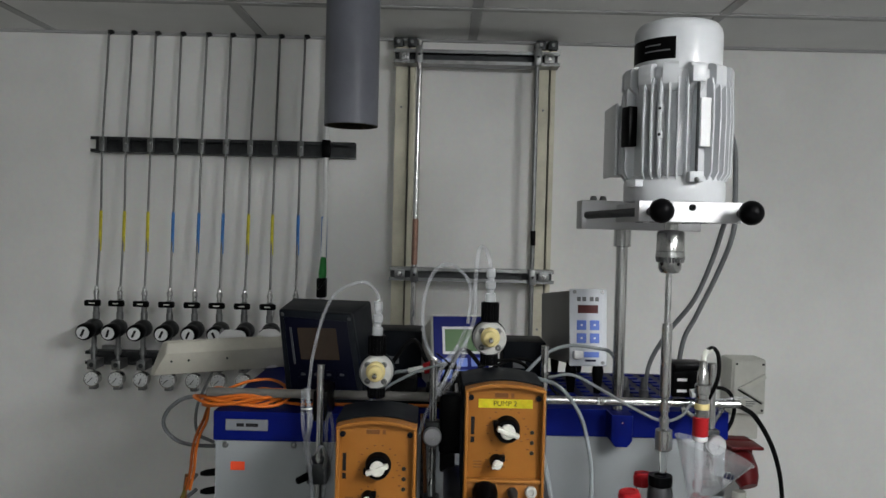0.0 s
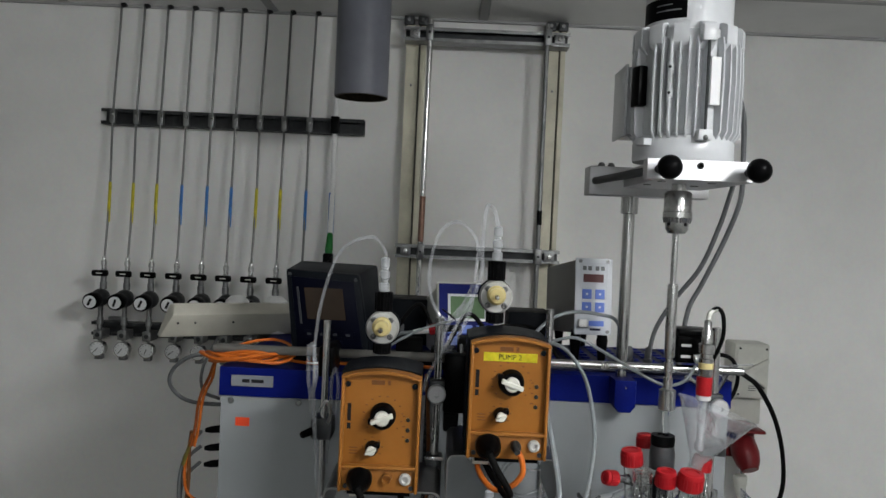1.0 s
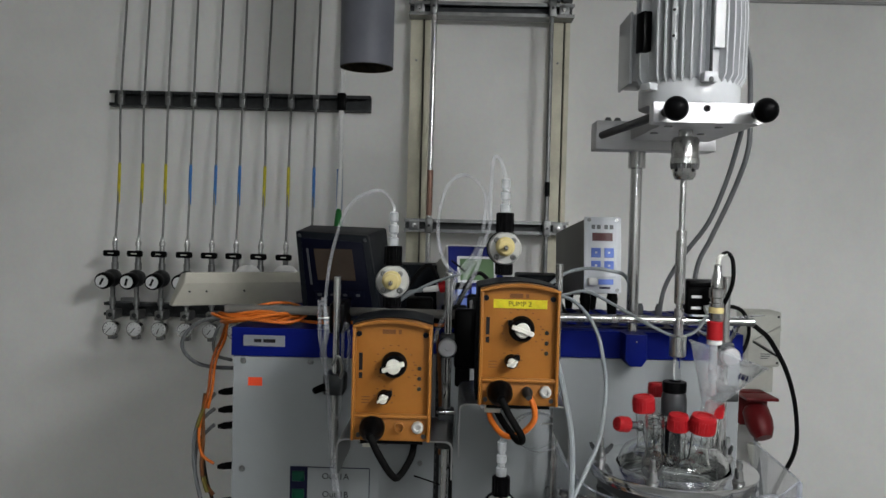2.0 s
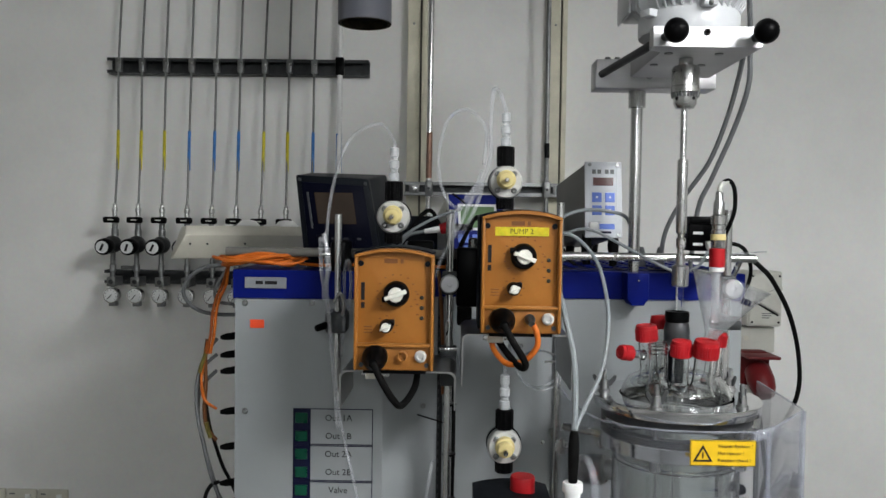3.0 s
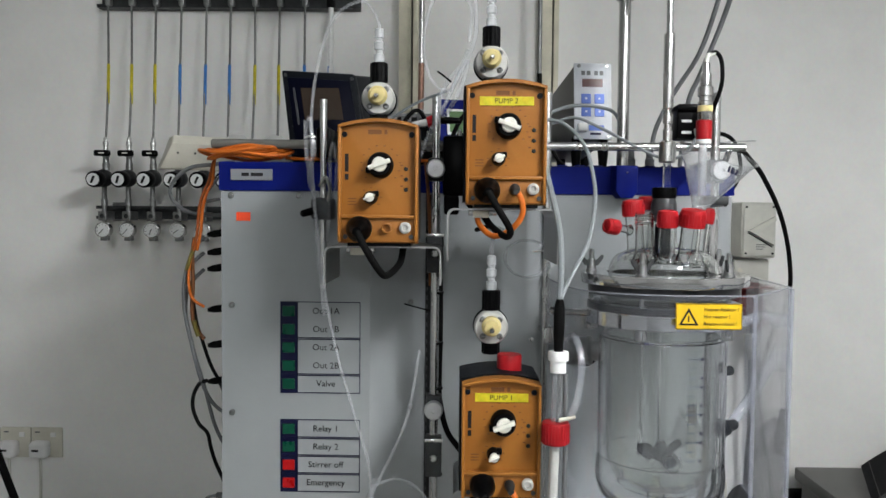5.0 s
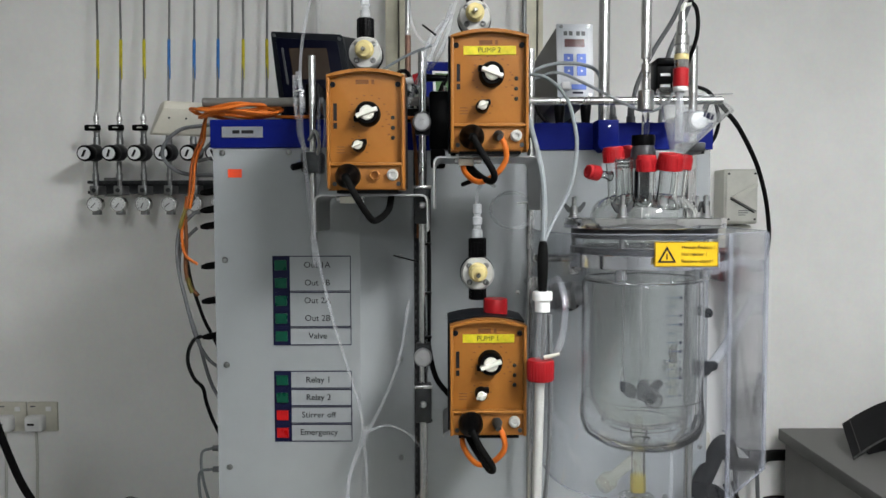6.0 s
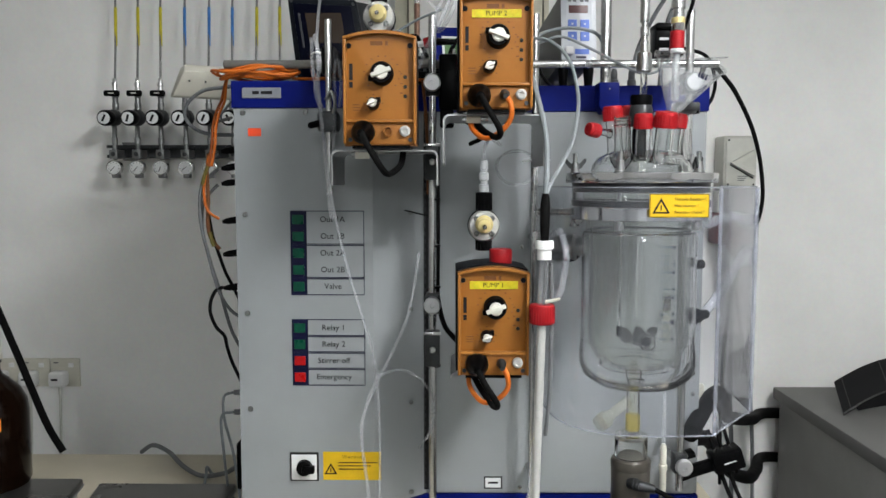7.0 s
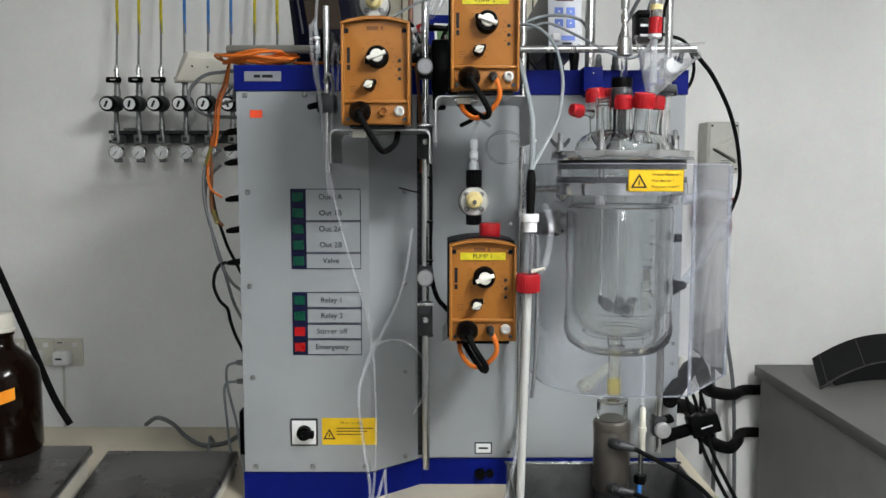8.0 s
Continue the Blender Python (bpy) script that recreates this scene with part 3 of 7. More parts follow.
def strut_rail(name, x0, x1, z0, z1, y0, y1, material, label, group):
    """An open C channel lying along the wall, lips towards the room."""
    ob = thing(name, ((x0 + x1) / 2, y1, z0), label, "strut rail", group)
    t, lip = 0.003, 0.009
    prof = [(y0, z0), (y1, z0), (y1, z1), (y0, z1), (y0, z1 - lip), (y0 + t, z1 - lip), (y0 + t, z1 - t), (y1 - t, z1 - t), (y1 - t, z0 + t), (y0 + t, z0 + t), (y0 + t, z0 + lip), (y0, z0 + lip)]
    part("channel", rings([[(x, y, z) for y, z in prof] for x in (x0, x1)]), material, ob)
    return ob


upper = strut_rail("strut_rail", -0.981, -0.231, 2.094, 2.138, 2.272, WALL_Y, DARKZ, "dark galvanised strut rail clamping the gas pipes", "pipe rails")
lower = strut_rail("strut_rail", -0.980, -0.20, 1.492, 1.530, 2.252, 2.292, DARKZ, "galvanised strut rail carrying the pressure gauges", "pipe rails")
for x in (-0.93, -0.24):
    part("wall_bracket", box((x - 0.02, 2.291, 1.485), (x + 0.02, WALL_Y, 1.54), 0.002), ZINC, lower)

for k, x in enumerate(TX):
    lean = random.uniform(-0.003, 0.003)
    pipe = thing("gas_pipe", (x, 2.26, 1.70), f"thin steel gas pipe marked with {TAPE_WORD[k]} tape", "gas pipe", "gas pipes on the wall")
    xt = x + lean + 0.004
    part("tube", cord([(xt, 2.285, CEIL_Z + 0.02), (xt, 2.275, 2.35), (x, 2.262, 2.115), (x + 0.002 + lean + SWAY[k] * 0.5, 2.235, 1.90), (x + 0.004 + SWAY[k], 2.20, 1.70)], 0.0033, 8, 5), LINE, pipe)
    part("tape", cord([(x + 0.0015 + lean + SWAY[k] * 0.45, 2.2385, 1.927), (x + 0.002 + lean + SWAY[k] * 0.55, 2.2325, 1.88), (x + 0.003 + lean * 0.6 + SWAY[k] * 0.75, 2.223, 1.815)], 0.0045, 10, 4), TAPE[k], pipe)
    clip = part("clip", box((x - 0.0085, 2.256, 2.096), (x + 0.0085, 2.274, 2.136), 0.003), ZINC, pipe)
    part("clip_screw", rod((x + 0.004, 2.256, 2.12), (x + 0.004, 2.251, 2.12), 0.003, n=8), STEEL, clip)
    part("ceiling_collar", rod((xt, 2.284, CEIL_Z - 0.006), (xt + 0.012, 2.284, CEIL_Z - 0.001), 0.008, n=10), INK, pipe)

x = -0.311
pipe = thing("gas_pipe", (x, 2.25, 1.66), "thicker white gas pipe with blue tape and a green end", "gas pipe", "gas pipes on the wall")
part("tube", cord([(x - 0.004, 2.285, CEIL_Z + 0.02), (x, 2.262, 2.115), (x + 0.002, 2.245, 1.92), (x + 0.002, 2.235, 1.78)], 0.0075, 12, 5), WHITE, pipe)
part("tape", cord([(x + 0.001, 2.247, 1.925), (x + 0.002, 2.24, 1.81)], 0.0085, 12, 3), BLUT, pipe)
part("green_sleeve", turned((x + 0.002, 2.237, 1.815), (x + 0.001, 2.225, 1.745), [(0.006, 0), (0.0085, 0.01), (0.0115, 0.05), (0.009, 0.07)], 14), GRNT, pipe, "green plastic sleeve")
part("valve", box((x - 0.013, 2.212, 1.70), (x + 0.014, 2.24, 1.755), 0.004), BLACK, pipe, "black shut-off valve")
part("valve_lever", rod((x + 0.01, 2.212, 1.752), (x - 0.006, 2.20, 1.725), 0.004, n=10), BLACK, pipe)
part("outlet", rod((x, 2.226, 1.70), (x, 2.226, 1.64), 0.0055), STEEL, pipe)
part("clip", box((x - 0.012, 2.25, 2.092), (x + 0.012, 2.276, 2.142), 0.003), BLACK, pipe)


def regulator(x, spin, sway):
    """Gas pressure regulator under its shut-off valve, with a gauge below; x: the pipe's place."""
    ob = thing("gas_regulator", (x, 2.19, 1.44), "dark gas pressure regulator with a round gauge and black knob", "gas regulator", "gas regulators on the wall")
    y = 2.20
    part("fitting", turned((x + 0.004 + sway, y, 1.72), (x + 0.004 + sway, y, 1.68), [(0.004, 0), (0.006, 0.004), (0.006, 0.012), (0.0085, 0.013), (0.0085, 0.024), (0.007, 0.025), (0.007, 0.04)], 12), STEEL, ob)
    valve = part("shutoff_valve", turned((x + 0.004 + sway, y, 1.683), (x + 0.004 + sway, y, 1.628), [(0.007, 0), (0.0105, 0.002), (0.0105, 0.018), (0.008, 0.019), (0.008, 0.034), (0.0095, 0.035), (0.0095, 0.055)], 12), ZINC, ob)
    handle = pose(x + 0.003 + sway, y - 0.022, 1.674, 0, 0, spin)
    part("valve_handle", box((-0.0225, -0.006, -0.0085), (0.0225, 0.006, 0.0085), 0.005, 3, m=handle), BLACK, valve, "black lever handle")
    part("handle_mark", box((-0.008, -0.0066, -0.0014), (0.008, -0.0055, 0.0014), m=handle), KNOBW, valve)
    part("handle_stem", rod((x + 0.004 + sway, y, 1.674), (x + 0.003 + sway, y - 0.02, 1.674), 0.004, n=10), STEEL, valve)
    a, b = Vector((x + 0.012, y, 1.606)), Vector((x + 0.014, 2.125, 1.600))
    part("body", turned(a, b, [(0.012, -0.012), (0.021, -0.008), (0.0245, 0.002), (0.0245, 0.014), (0.022, 0.026), (0.017, 0.034), (0.016, 0.04)], 22), DARKZ, ob)
    knob = part("knob", turned(a, b, [(0.017, 0.040), (0.0215, 0.042), (0.0225, 0.05), (0.0225, 0.072), (0.0205, 0.077), (0.0186, 0.0785), (0.0180, 0.0775)], 20), BLACK, ob, "black adjusting knob with a white dial")
    part("knob_dial", turned(a, b, [(0.0166, 0.0765), (0.0166, 0.0795)], 20), LBL, knob)
    d = (b - a).normalized()
    tip = a + d * 0.081
    slant = pose(*tip, 0, random.uniform(-30, 30), 0)
    part("dial_mark", box((-0.003, -0.0008, -0.010), (0.003, 0.0008, 0.010), m=slant), INK, knob)
    part("stem", turned((x + 0.006, y + 0.01, 1.60), (x + 0.006, y + 0.01, 1.485), [(0.007, 0), (0.007, 0.05), (0.009, 0.052), (0.009, 0.07), (0.006, 0.072), (0.006, 0.115)], 10), ZINC, ob)
    part("stem_nut", box((x - 0.006, y - 0.006, 1.488), (x + 0.018, y + 0.05, 1.514), 0.002), ZINC, ob)
    bolt(x + 0.006, y - 0.006, 1.501, 0.0065, ob, DARKZ)
    gx = x + 0.006
    gauge = part("gauge", turned((gx, y + 0.022, 1.462), (gx, y - 0.006, 1.462), [(0.016, 0), (0.0205, 0.004), (0.0205, 0.024), (0.0215, 0.025), (0.0215, 0.028), (0.0195, 0.0285), (0.0195, 0.026)], 26), STEEL, ob, "round white pressure gauge")
    part("gauge_face", turned((gx, y - 0.0036, 1.462), (gx, y - 0.006, 1.462), [(0.0190, 0), (0.0190, 0.0012)], 26), LBL, gauge)
    ang = random.uniform(0.4, 1.2)
    part("gauge_needle", rod((gx + 0.004 * math.cos(ang), y - 0.0060, 1.462 + 0.004 * math.sin(ang)), (gx - 0.013 * math.cos(ang), y - 0.0060, 1.462 - 0.013 * math.sin(ang)), 0.0011, n=6), INK, gauge)
    for j in range(9):
        t = radians(-45 + j * 33.75)
        part("gauge_tick", rod((gx + 0.0135 * math.cos(t), y - 0.0052, 1.462 + 0.0135 * math.sin(t)), (gx + 0.017 * math.cos(t), y - 0.0052, 1.462 + 0.017 * math.sin(t)), 0.0006, n=4), INK, gauge)
    part("outlet", box((gx - 0.008, y - 0.002, 1.432), (gx + 0.012, y + 0.02, 1.445), 0.002), ZINC, ob)
    return ob


for k, x in enumerate(TX):
    regulator(x, random.uniform(-8, 8), SWAY[k])

# ---- wall: cream upright struts with cross rails and pipes ----
for x0, x1 in ((-0.119, -0.064), (0.281, 0.331)):
    ob = thing("upright_strut", ((x0 + x1) / 2, 2.29, 1.0), "cream painted upright strut channel fixed to the wall", "strut rail", "cream upright struts")
    xm = x0 + (x1 - x0) * 0.62
    prof = [(x0, 2.262), (x0, WALL_Y), (x1, WALL_Y), (x1, 2.262), (xm + 0.006, 2.262), (xm + 0.006, 2.275), (xm, 2.275), (xm, 2.262)]
    part("channel", rings([[(x, y, z) for x, y in prof] for z in (0.95, CEIL_Z - 0.03)]), CREAM_M, ob)
    # dark strip laid in the groove, painting the shade of its depth
    part("slot_shade", box((xm + 0.0005, 2.2742, 0.96), (xm + 0.0055, 2.2748, CEIL_Z - 0.035)), SLOT_SHADE, ob)
    for xh in (x0 + 0.004, x1 - 0.012):
        part("head_block", box((xh - 0.012, 2.250, CEIL_Z - 0.032), (xh + 0.016, 2.305, CEIL_Z - 0.007), 0.003), DARKZ, ob)
        part("head_screw", rod((xh + 0.002, 2.2505, CEIL_Z - 0.019), (xh + 0.002, 2.245, CEIL_Z - 0.019), 0.005, n=8), ZINC, ob)
    for z in (2.24, 1.62):
        bolt(x0 + 0.017, 2.262, z, 0.0032, ob, ZINC)
for z0, z1 in ((2.353, 2.391), (1.754, 1.791)):
    ob = strut_rail("cross_rail", -0.122, 0.334, z0, z1, 2.203, 2.258, ZINC, "galvanised cross rail bolted to the upright struts", "cross rails")
    # plate added in dark zinc to paint the shade inside the open rail
    part("shade_web", box((-0.12, 2.238, z0 + 0.0045), (0.332, 2.243, z1 - 0.0045)), DARKZ, ob, "dark plate painting the shade inside the rail")
    for x in (-0.093, 0.305):
        part("end_clamp", box((x - 0.014, 2.1975, z0 + 0.006), (x + 0.014, 2.2025, z1 - 0.006), 0.0015), ZINC, ob)
        bolt(x, 2.1975, (z0 + z1) / 2, 0.0065, ob, STEEL, "bolt")
    for x in (-0.052, 0.272):
        part("pipe_clamp", box((x - 0.010, 2.178, z0 - 0.004), (x + 0.010, 2.204, z1 + 0.004), 0.004), ZINC, ob)
        bolt(x, 2.178, (z0 + z1) / 2, 0.004, ob, DARKZ)
ob = thing("wall_pipe", (-0.052, 2.185, 1.0), "polished steel wall pipe with a short copper sleeve", "pipe", "pipes on the struts")
part("tube", rod((-0.050, 2.188, CEIL_Z - 0.03), (-0.056, 2.188, 1.0), 0.0075, n=16), STEEL, ob)
part("copper_sleeve", rod((-0.0515, 2.188, 1.925), (-0.0525, 2.188, 1.80), 0.0082, n=16), COPPER, ob, "dull copper sleeve")
ob = thing("wall_pipe", (0.272, 2.19, 1.0), "dull steel wall pipe with a black sleeve", "pipe", "pipes on the struts")
part("tube", rod((0.270, 2.19, CEIL_Z - 0.03), (0.272, 2.19, 1.0), 0.0062, n=16), ZINC, ob)
part("sleeve", rod((0.271, 2.19, 1.90), (0.2715, 2.19, 1.86), 0.0072, n=16), BLACK, ob)

# ---- grey duct pipe hanging from the ceiling ----
PX, PY, PR, PZ = -0.190, 1.815, 0.0605, 2.128
duct = thing("duct_pipe", (PX, PY, PZ), "grey plastic extraction pipe hanging open from the ceiling", "pipe")
part("pipe", lathe([(PR, PZ), (PR, CEIL_Z + 0.06), (PR - 0.004, CEIL_Z + 0.06), (PR - 0.004, PZ)], PX, PY, 48, closed=True), PIPEG, duct)
part("rim_grime", lathe([(PR - 0.0005, PZ - 0.0012), (PR - 0.0005, PZ + 0.0005), (PR - 0.0065, PZ + 0.02), (PR - 0.0065, PZ - 0.0012)], PX, PY, 48, closed=True), GRIME, duct)
# black disc across the hollow pipe paints the dark of its depth
part("throat_shade", lathe([(PR - 0.005, PZ + 0.02), (PR - 0.005, PZ + 0.022)], PX, PY, 40), INK, duct)

# ---- wall: switch, junction box, power plug, sockets ----
iso = thing("isolator_switch", (0.89, 2.265, 1.399), "beige isolator switch box with a rotary handle", "switch")
part("box", box((0.842, 2.225, 1.400), (0.940, WALL_Y, 1.555), 0.006), BEIGE, iso)
part("lid", box((0.847, 2.219, 1.405), (0.935, 2.226, 1.550), 0.004), BEIGE, iso)
part("handle", slab([(0.858, 1.476), (0.930, 1.516), (0.933, 1.506), (0.886, 1.474), (0.931, 1.447), (0.927, 1.437)], 2.205, 2.2185, bevel=0.001), BEIGE, iso, "angular rotary handle")
part("handle_gap", slab([(0.860, 1.472), (0.927, 1.434), (0.926, 1.430), (0.858, 1.469)], 2.2165, 2.2188), INK, iso)
for x, z in ((0.854, 1.542), (0.928, 1.542), (0.854, 1.413), (0.928, 1.413)):
    part("screw", rod((x, 2.2195, z), (x, 2.216, z), 0.003, n=10), INK, iso)
for j in range(3):
    part("line_of_print", box((0.882, 2.2184, 1.436 - 0.006 * j), (0.914 - 0.006 * j, 2.2189, 1.4385 - 0.006 * j)), CABG, iso)
jb = thing("socket_box", (0.89, 2.28, 1.318), "beige wall box under the isolator switch", "junction box")
part("box", box((0.840, 2.262, 1.320), (0.938, WALL_Y, 1.394), 0.006), BEIGE, jb)
part("grommet", rod((0.855, 2.262, 1.362), (0.855, 2.258, 1.362), 0.007, n=14), IVORY, jb)
part("conduit", rod((0.905, 2.285, 1.394), (0.905, 2.285, 1.405), 0.012), BEIGE, jb)
plug = thing("power_plug", (0.87, 2.22, 1.10), "dark red three-phase power plug in its wall socket", "power plug")
part("socket", box((0.828, 2.215, 1.235), (0.908, WALL_Y, 1.330), 0.010, 3), REDP, plug)
part("flap", box((0.822, 2.150, 1.318), (0.912, 2.24, 1.327), 0.004), REDP, plug)
part("plug_body", turned((0.868, 2.215, 1.290), (0.880, 2.150, 1.200), [(0.028, 0), (0.035, 0.01), (0.037, 0.045), (0.032, 0.072), (0.022, 0.092)], 24), REDP, plug)
part("strain_relief", turned((0.866, 2.20, 1.19), (0.868, 2.20, 1.12), [(0.017, 0), (0.019, 0.004), (0.018, 0.02), (0.008, 0.07)], 18), BEIGE, plug)
part("cable", cord([(0.868, 2.20, 1.13), (0.87, 2.20, 1.0), (0.88, 2.22, 0.80), (0.90, 2.24, 0.5), (0.90, 2.25, 0.02)], 0.007), CABG, plug)
for k, x in enumerate((-1.156, -1.249, -1.342)):
    s = thing("wall_socket", (x, 2.30, 0.783), "white square wall socket with a plug in it", "wall socket", "wall sockets")
    part("plate", box((x - 0.0445, 2.300, 0.784), (x + 0.0445, WALL_Y, 0.873), 0.003), IVORY, s)
    part("rocker", box((x + 0.012, 2.295, 0.846), (x + 0.028, 2.301, 0.860), 0.002), WHITE, s)
    part("mark", box((x - 0.035, 2.2992, 0.858), (x - 0.020, 2.3, 0.862)), CABG, s)
    p = thing("mains_plug", (x - 0.012, 2.27, 0.79), "white mains plug with its cable hanging down", "plug", "mains plugs")
    part("body", box((x - 0.038, 2.262, 0.790), (x + 0.014, 2.301, 0.838), 0.010, 3), WHITE, p)
    part("face_mark", box((x - 0.026, 2.2612, 0.812), (x - 0.006, 2.2622, 0.818)), INK, p)
    part("cable", cord([(x - 0.012, 2.285, 0.792), (x - 0.013, 2.288, 0.70), (x - 0.02, 2.29, 0.5), (x - 0.03, 2.29, 0.05)], 0.0042), BEIGE, p)

# ---- stirrer: post, cross block, plate, motor, chuck, shaft ----
AX, AY = 0.349, 1.147
drive = thing("stirrer_drive", (0.328, 1.365, 1.545), "white finned stirrer motor on a steel post", "stirrer motor")
part("post", rod((0.328, 1.365, 1.548), (0.328, 1.365, 1.905), 0.0098, n=24), STEEL, drive)
part("post_collar", turned((0.328, 1.365, 1.878), (0.328, 1.365, 1.908), [(0.0125, 0), (0.0145, 0.001), (0.0145, 0.03)], 24), STEEL, drive)
block = part("cross_block", box((0.252, 1.335, 1.907), (0.452, 1.385, 1.955), 0.002), BRUSH, drive, "aluminium clamping block")
for x in (0.276, 0.292):
    part("block_screw", turned((x, 1.36, 1.954), (x, 1.36, 1.963), [(0.006, 0), (0.006, 0.005), (0.004, 0.009)], 12), ZINC, block)
part("front_screw", turned((0.341, 1.336, 1.928), (0.341, 1.326, 1.928), [(0.006, 0), (0.006, 0.01), (0.0035, 0.0101), (0.003, 0.006)], 14), STEEL, block)
part("plate", plan_plate([(0.283, 1.076), (0.428, 1.076), (0.428, 1.30), (0.302, 1.30), (0.302, 1.112), (0.283, 1.100)], 1.919, 1.946), BRUSH, drive, "brushed aluminium motor plate")
part("plate_screw", turned((0.354, 1.077, 1.9385), (0.354, 1.0735, 1.9385), [(0.0045, 0), (0.0045, 0.003), (0.003, 0.0031), (0.003, 0.001)], 14), INK, drive)
for dx, dy in ((-0.035, -0.03), (0.035, -0.03), (-0.035, 0.05), (0.035, 0.05)):
    part("plate_screw", rod((AX + dx, AY + dy, 1.9195), (AX + dx, AY + dy, 1.9175), 0.006, n=12), ZINC, drive)
for x, xb in ((0.303, 0.262), (0.419, 0.419)):
    h = part("handle", rod((xb, 1.335, 1.930), (x, 1.045, 1.932), 0.0062, n=16), DARKZ, drive, "steel handle rod with a black ball")
    part("handle_ball", ball((x, 1.040, 1.932), 0.0162, 24), BLACK, h)

part("motor_foot", lathe([(0.060, 1.946), (0.069, 1.947), (0.070, 1.951), (0.070, 1.972), (0.067, 1.980), (0.060, 1.984)], AX, AY, 48), MOTOR, drive)
part("motor_core", lathe([(0.0640, 1.972), (0.0640, 2.118), (0.064, 2.124), (0.055, 2.130)], AX, AY, 48), MOTOR, drive)
cowl = part("motor_cowl", lathe([(0.0605, 2.122), (0.0605, 2.180), (0.0590, 2.188), (0.0545, 2.194), (0.046, 2.1975), (0.02, 2.199)], AX, AY, 56), MOTOR, drive, "smooth white fan cowl")
for k in range(40):
    a = 2 * math.pi * k / 40 + radians(238)
    if 200 < math.degrees(a) % 360 < 217 or 164 < math.degrees(a) % 360 < 180 or 274 < math.degrees(a) % 360 < 291:
        continue
    m = Matrix.Translation((AX, AY, 0)) @ Matrix.Rotation(a, 4, "Z")
    big = 0.0011 if k % 5 else 0.0018
    own = rings([[(0.062, -big * 1.2, z), (r, -big, z), (r, big, z), (0.062, big * 1.2, z)] for r, z in ((0.070, 1.976), (0.077, 1.986), (0.0785, 2.06), (0.077, 2.100), (0.074, 2.112))])
    part("cooling_fin", merge(own, None, m), MOTOR, drive)
for k in range(13):
    a0 = radians(-176 + 360 / 13 * k)
    arc = [a0 + radians(15.5) * j / 4 for j in range(5)]
    own = rings([[(AX + r * math.cos(a), AY + r * math.sin(a), z) for a in arc] + [(AX + 0.058 * math.cos(a), AY + 0.058 * math.sin(a), z) for a in arc[::-1]] for r, z in ((0.0655, 2.094), (0.0752, 2.103), (0.0765, 2.105), (0.0765, 2.127), (0.0745, 2.130), (0.0665, 2.133))])
    part("end_lug", own, MOTOR, drive)
for deg, z0, z1 in ((-86, 2.104, 2.126), (-86, 1.972, 1.986), (-150, 1.966, 1.976), (28, 2.104, 2.126)):
    m = Matrix.Translation((AX, AY, 0)) @ Matrix.Rotation(radians(deg), 4, "Z")
    part("tie_lug", box((0.066, -0.0095, z0), (0.083, 0.0095, z1), 0.0014, m=m), MOTOR, drive)
m = Matrix.Translation((AX, AY, 0)) @ Matrix.Rotation(radians(-86), 4, "Z")
part("tie_rod", merge(rod((0.080, 0, 1.975), (0.080, 0, 2.112), 0.0022, n=8), None, m), DARKZ, drive)
part("tie_nut", merge(ball((0.082, 0, 1.975), 0.004, 10), None, m), ZINC, drive)
m = Matrix.Translation((AX, AY, 0)) @ Matrix.Rotation(radians(-75), 4, "Z")
part("rating_plate", box((0.068, -0.0075, 2.02), (0.0742, 0.0075, 2.085), 0.0005, 1, m=m), LBL, drive)
m = Matrix.Translation((AX, AY, 0)) @ Matrix.Rotation(radians(-122), 4, "Z")
for z in (2.070, 2.035):
    part("fin_boss", box((0.068, -0.004, z - 0.006), (0.0786, 0.004, z + 0.006), 0.0025, m=m), MOTOR, drive)
    part("fin_hole", merge(ball((0.0785, 0, z), 0.0022, 8), None, m), INK, drive)
for deg in (-104,):
    part("wide_fin", box((0.066, -0.0015, 1.985), (0.0783, 0.0015, 2.105), 0.0007, m=m), MOTOR, drive)
tb = part("terminal_box", box((0.270, 1.160, 1.986), (0.300, 1.235, 2.086), 0.006), MOTOR, drive, "white terminal box")
part("terminal_lid", box((0.2655, 1.158, 1.984), (0.2702, 1.237, 2.088), 0.002), MOTOR, tb)
m = Matrix.Translation((AX, AY, 0)) @ Matrix.Rotation(radians(-164), 4, "Z")
part("data_plate", box((0.0665, -0.012, 2.022), (0.080, 0.010, 2.078), 0.002, m=m), BLACK, drive, "black rating plate")
# curved black sticker on the cowl
own = bmesh.new()
lo = [own.verts.new((AX + 0.0609 * math.cos(radians(a)), AY + 0.0609 * math.sin(radians(a)), 2.139)) for a in range(-187, -108, 6)]
hi = [own.verts.new((AX + 0.0609 * math.cos(radians(a)), AY + 0.0609 * math.sin(radians(a)), 2.169)) for a in range(-187, -108, 6)]
for k in range(len(lo) - 1):
    own.faces.new((lo[k], lo[k + 1], hi[k + 1], hi[k]))
part("cowl_sticker", own, BLACK, cowl, "black warning sticker")
for k, (a0, a1, z) in enumerate(((-152, -128, 2.158), (-152, -116, 2.150))):
    own = bmesh.new()
    lo = [own.verts.new((AX + 0.0612 * math.cos(radians(a0 + (a1 - a0) * j / 4)), AY + 0.0612 * math.sin(radians(a0 + (a1 - a0) * j / 4)), z)) for j in range(5)]
    hi = [own.verts.new((v.co.x, v.co.y, z + 0.0018)) for v in lo]
    for j in range(4):
        own.faces.new((lo[j], lo[j + 1], hi[j + 1], hi[j]))
    part("line_of_print", own, CABG, cowl)
bolt(AX + 0.002, AY - 0.0610, 2.131, 0.0035, drive, STEEL)

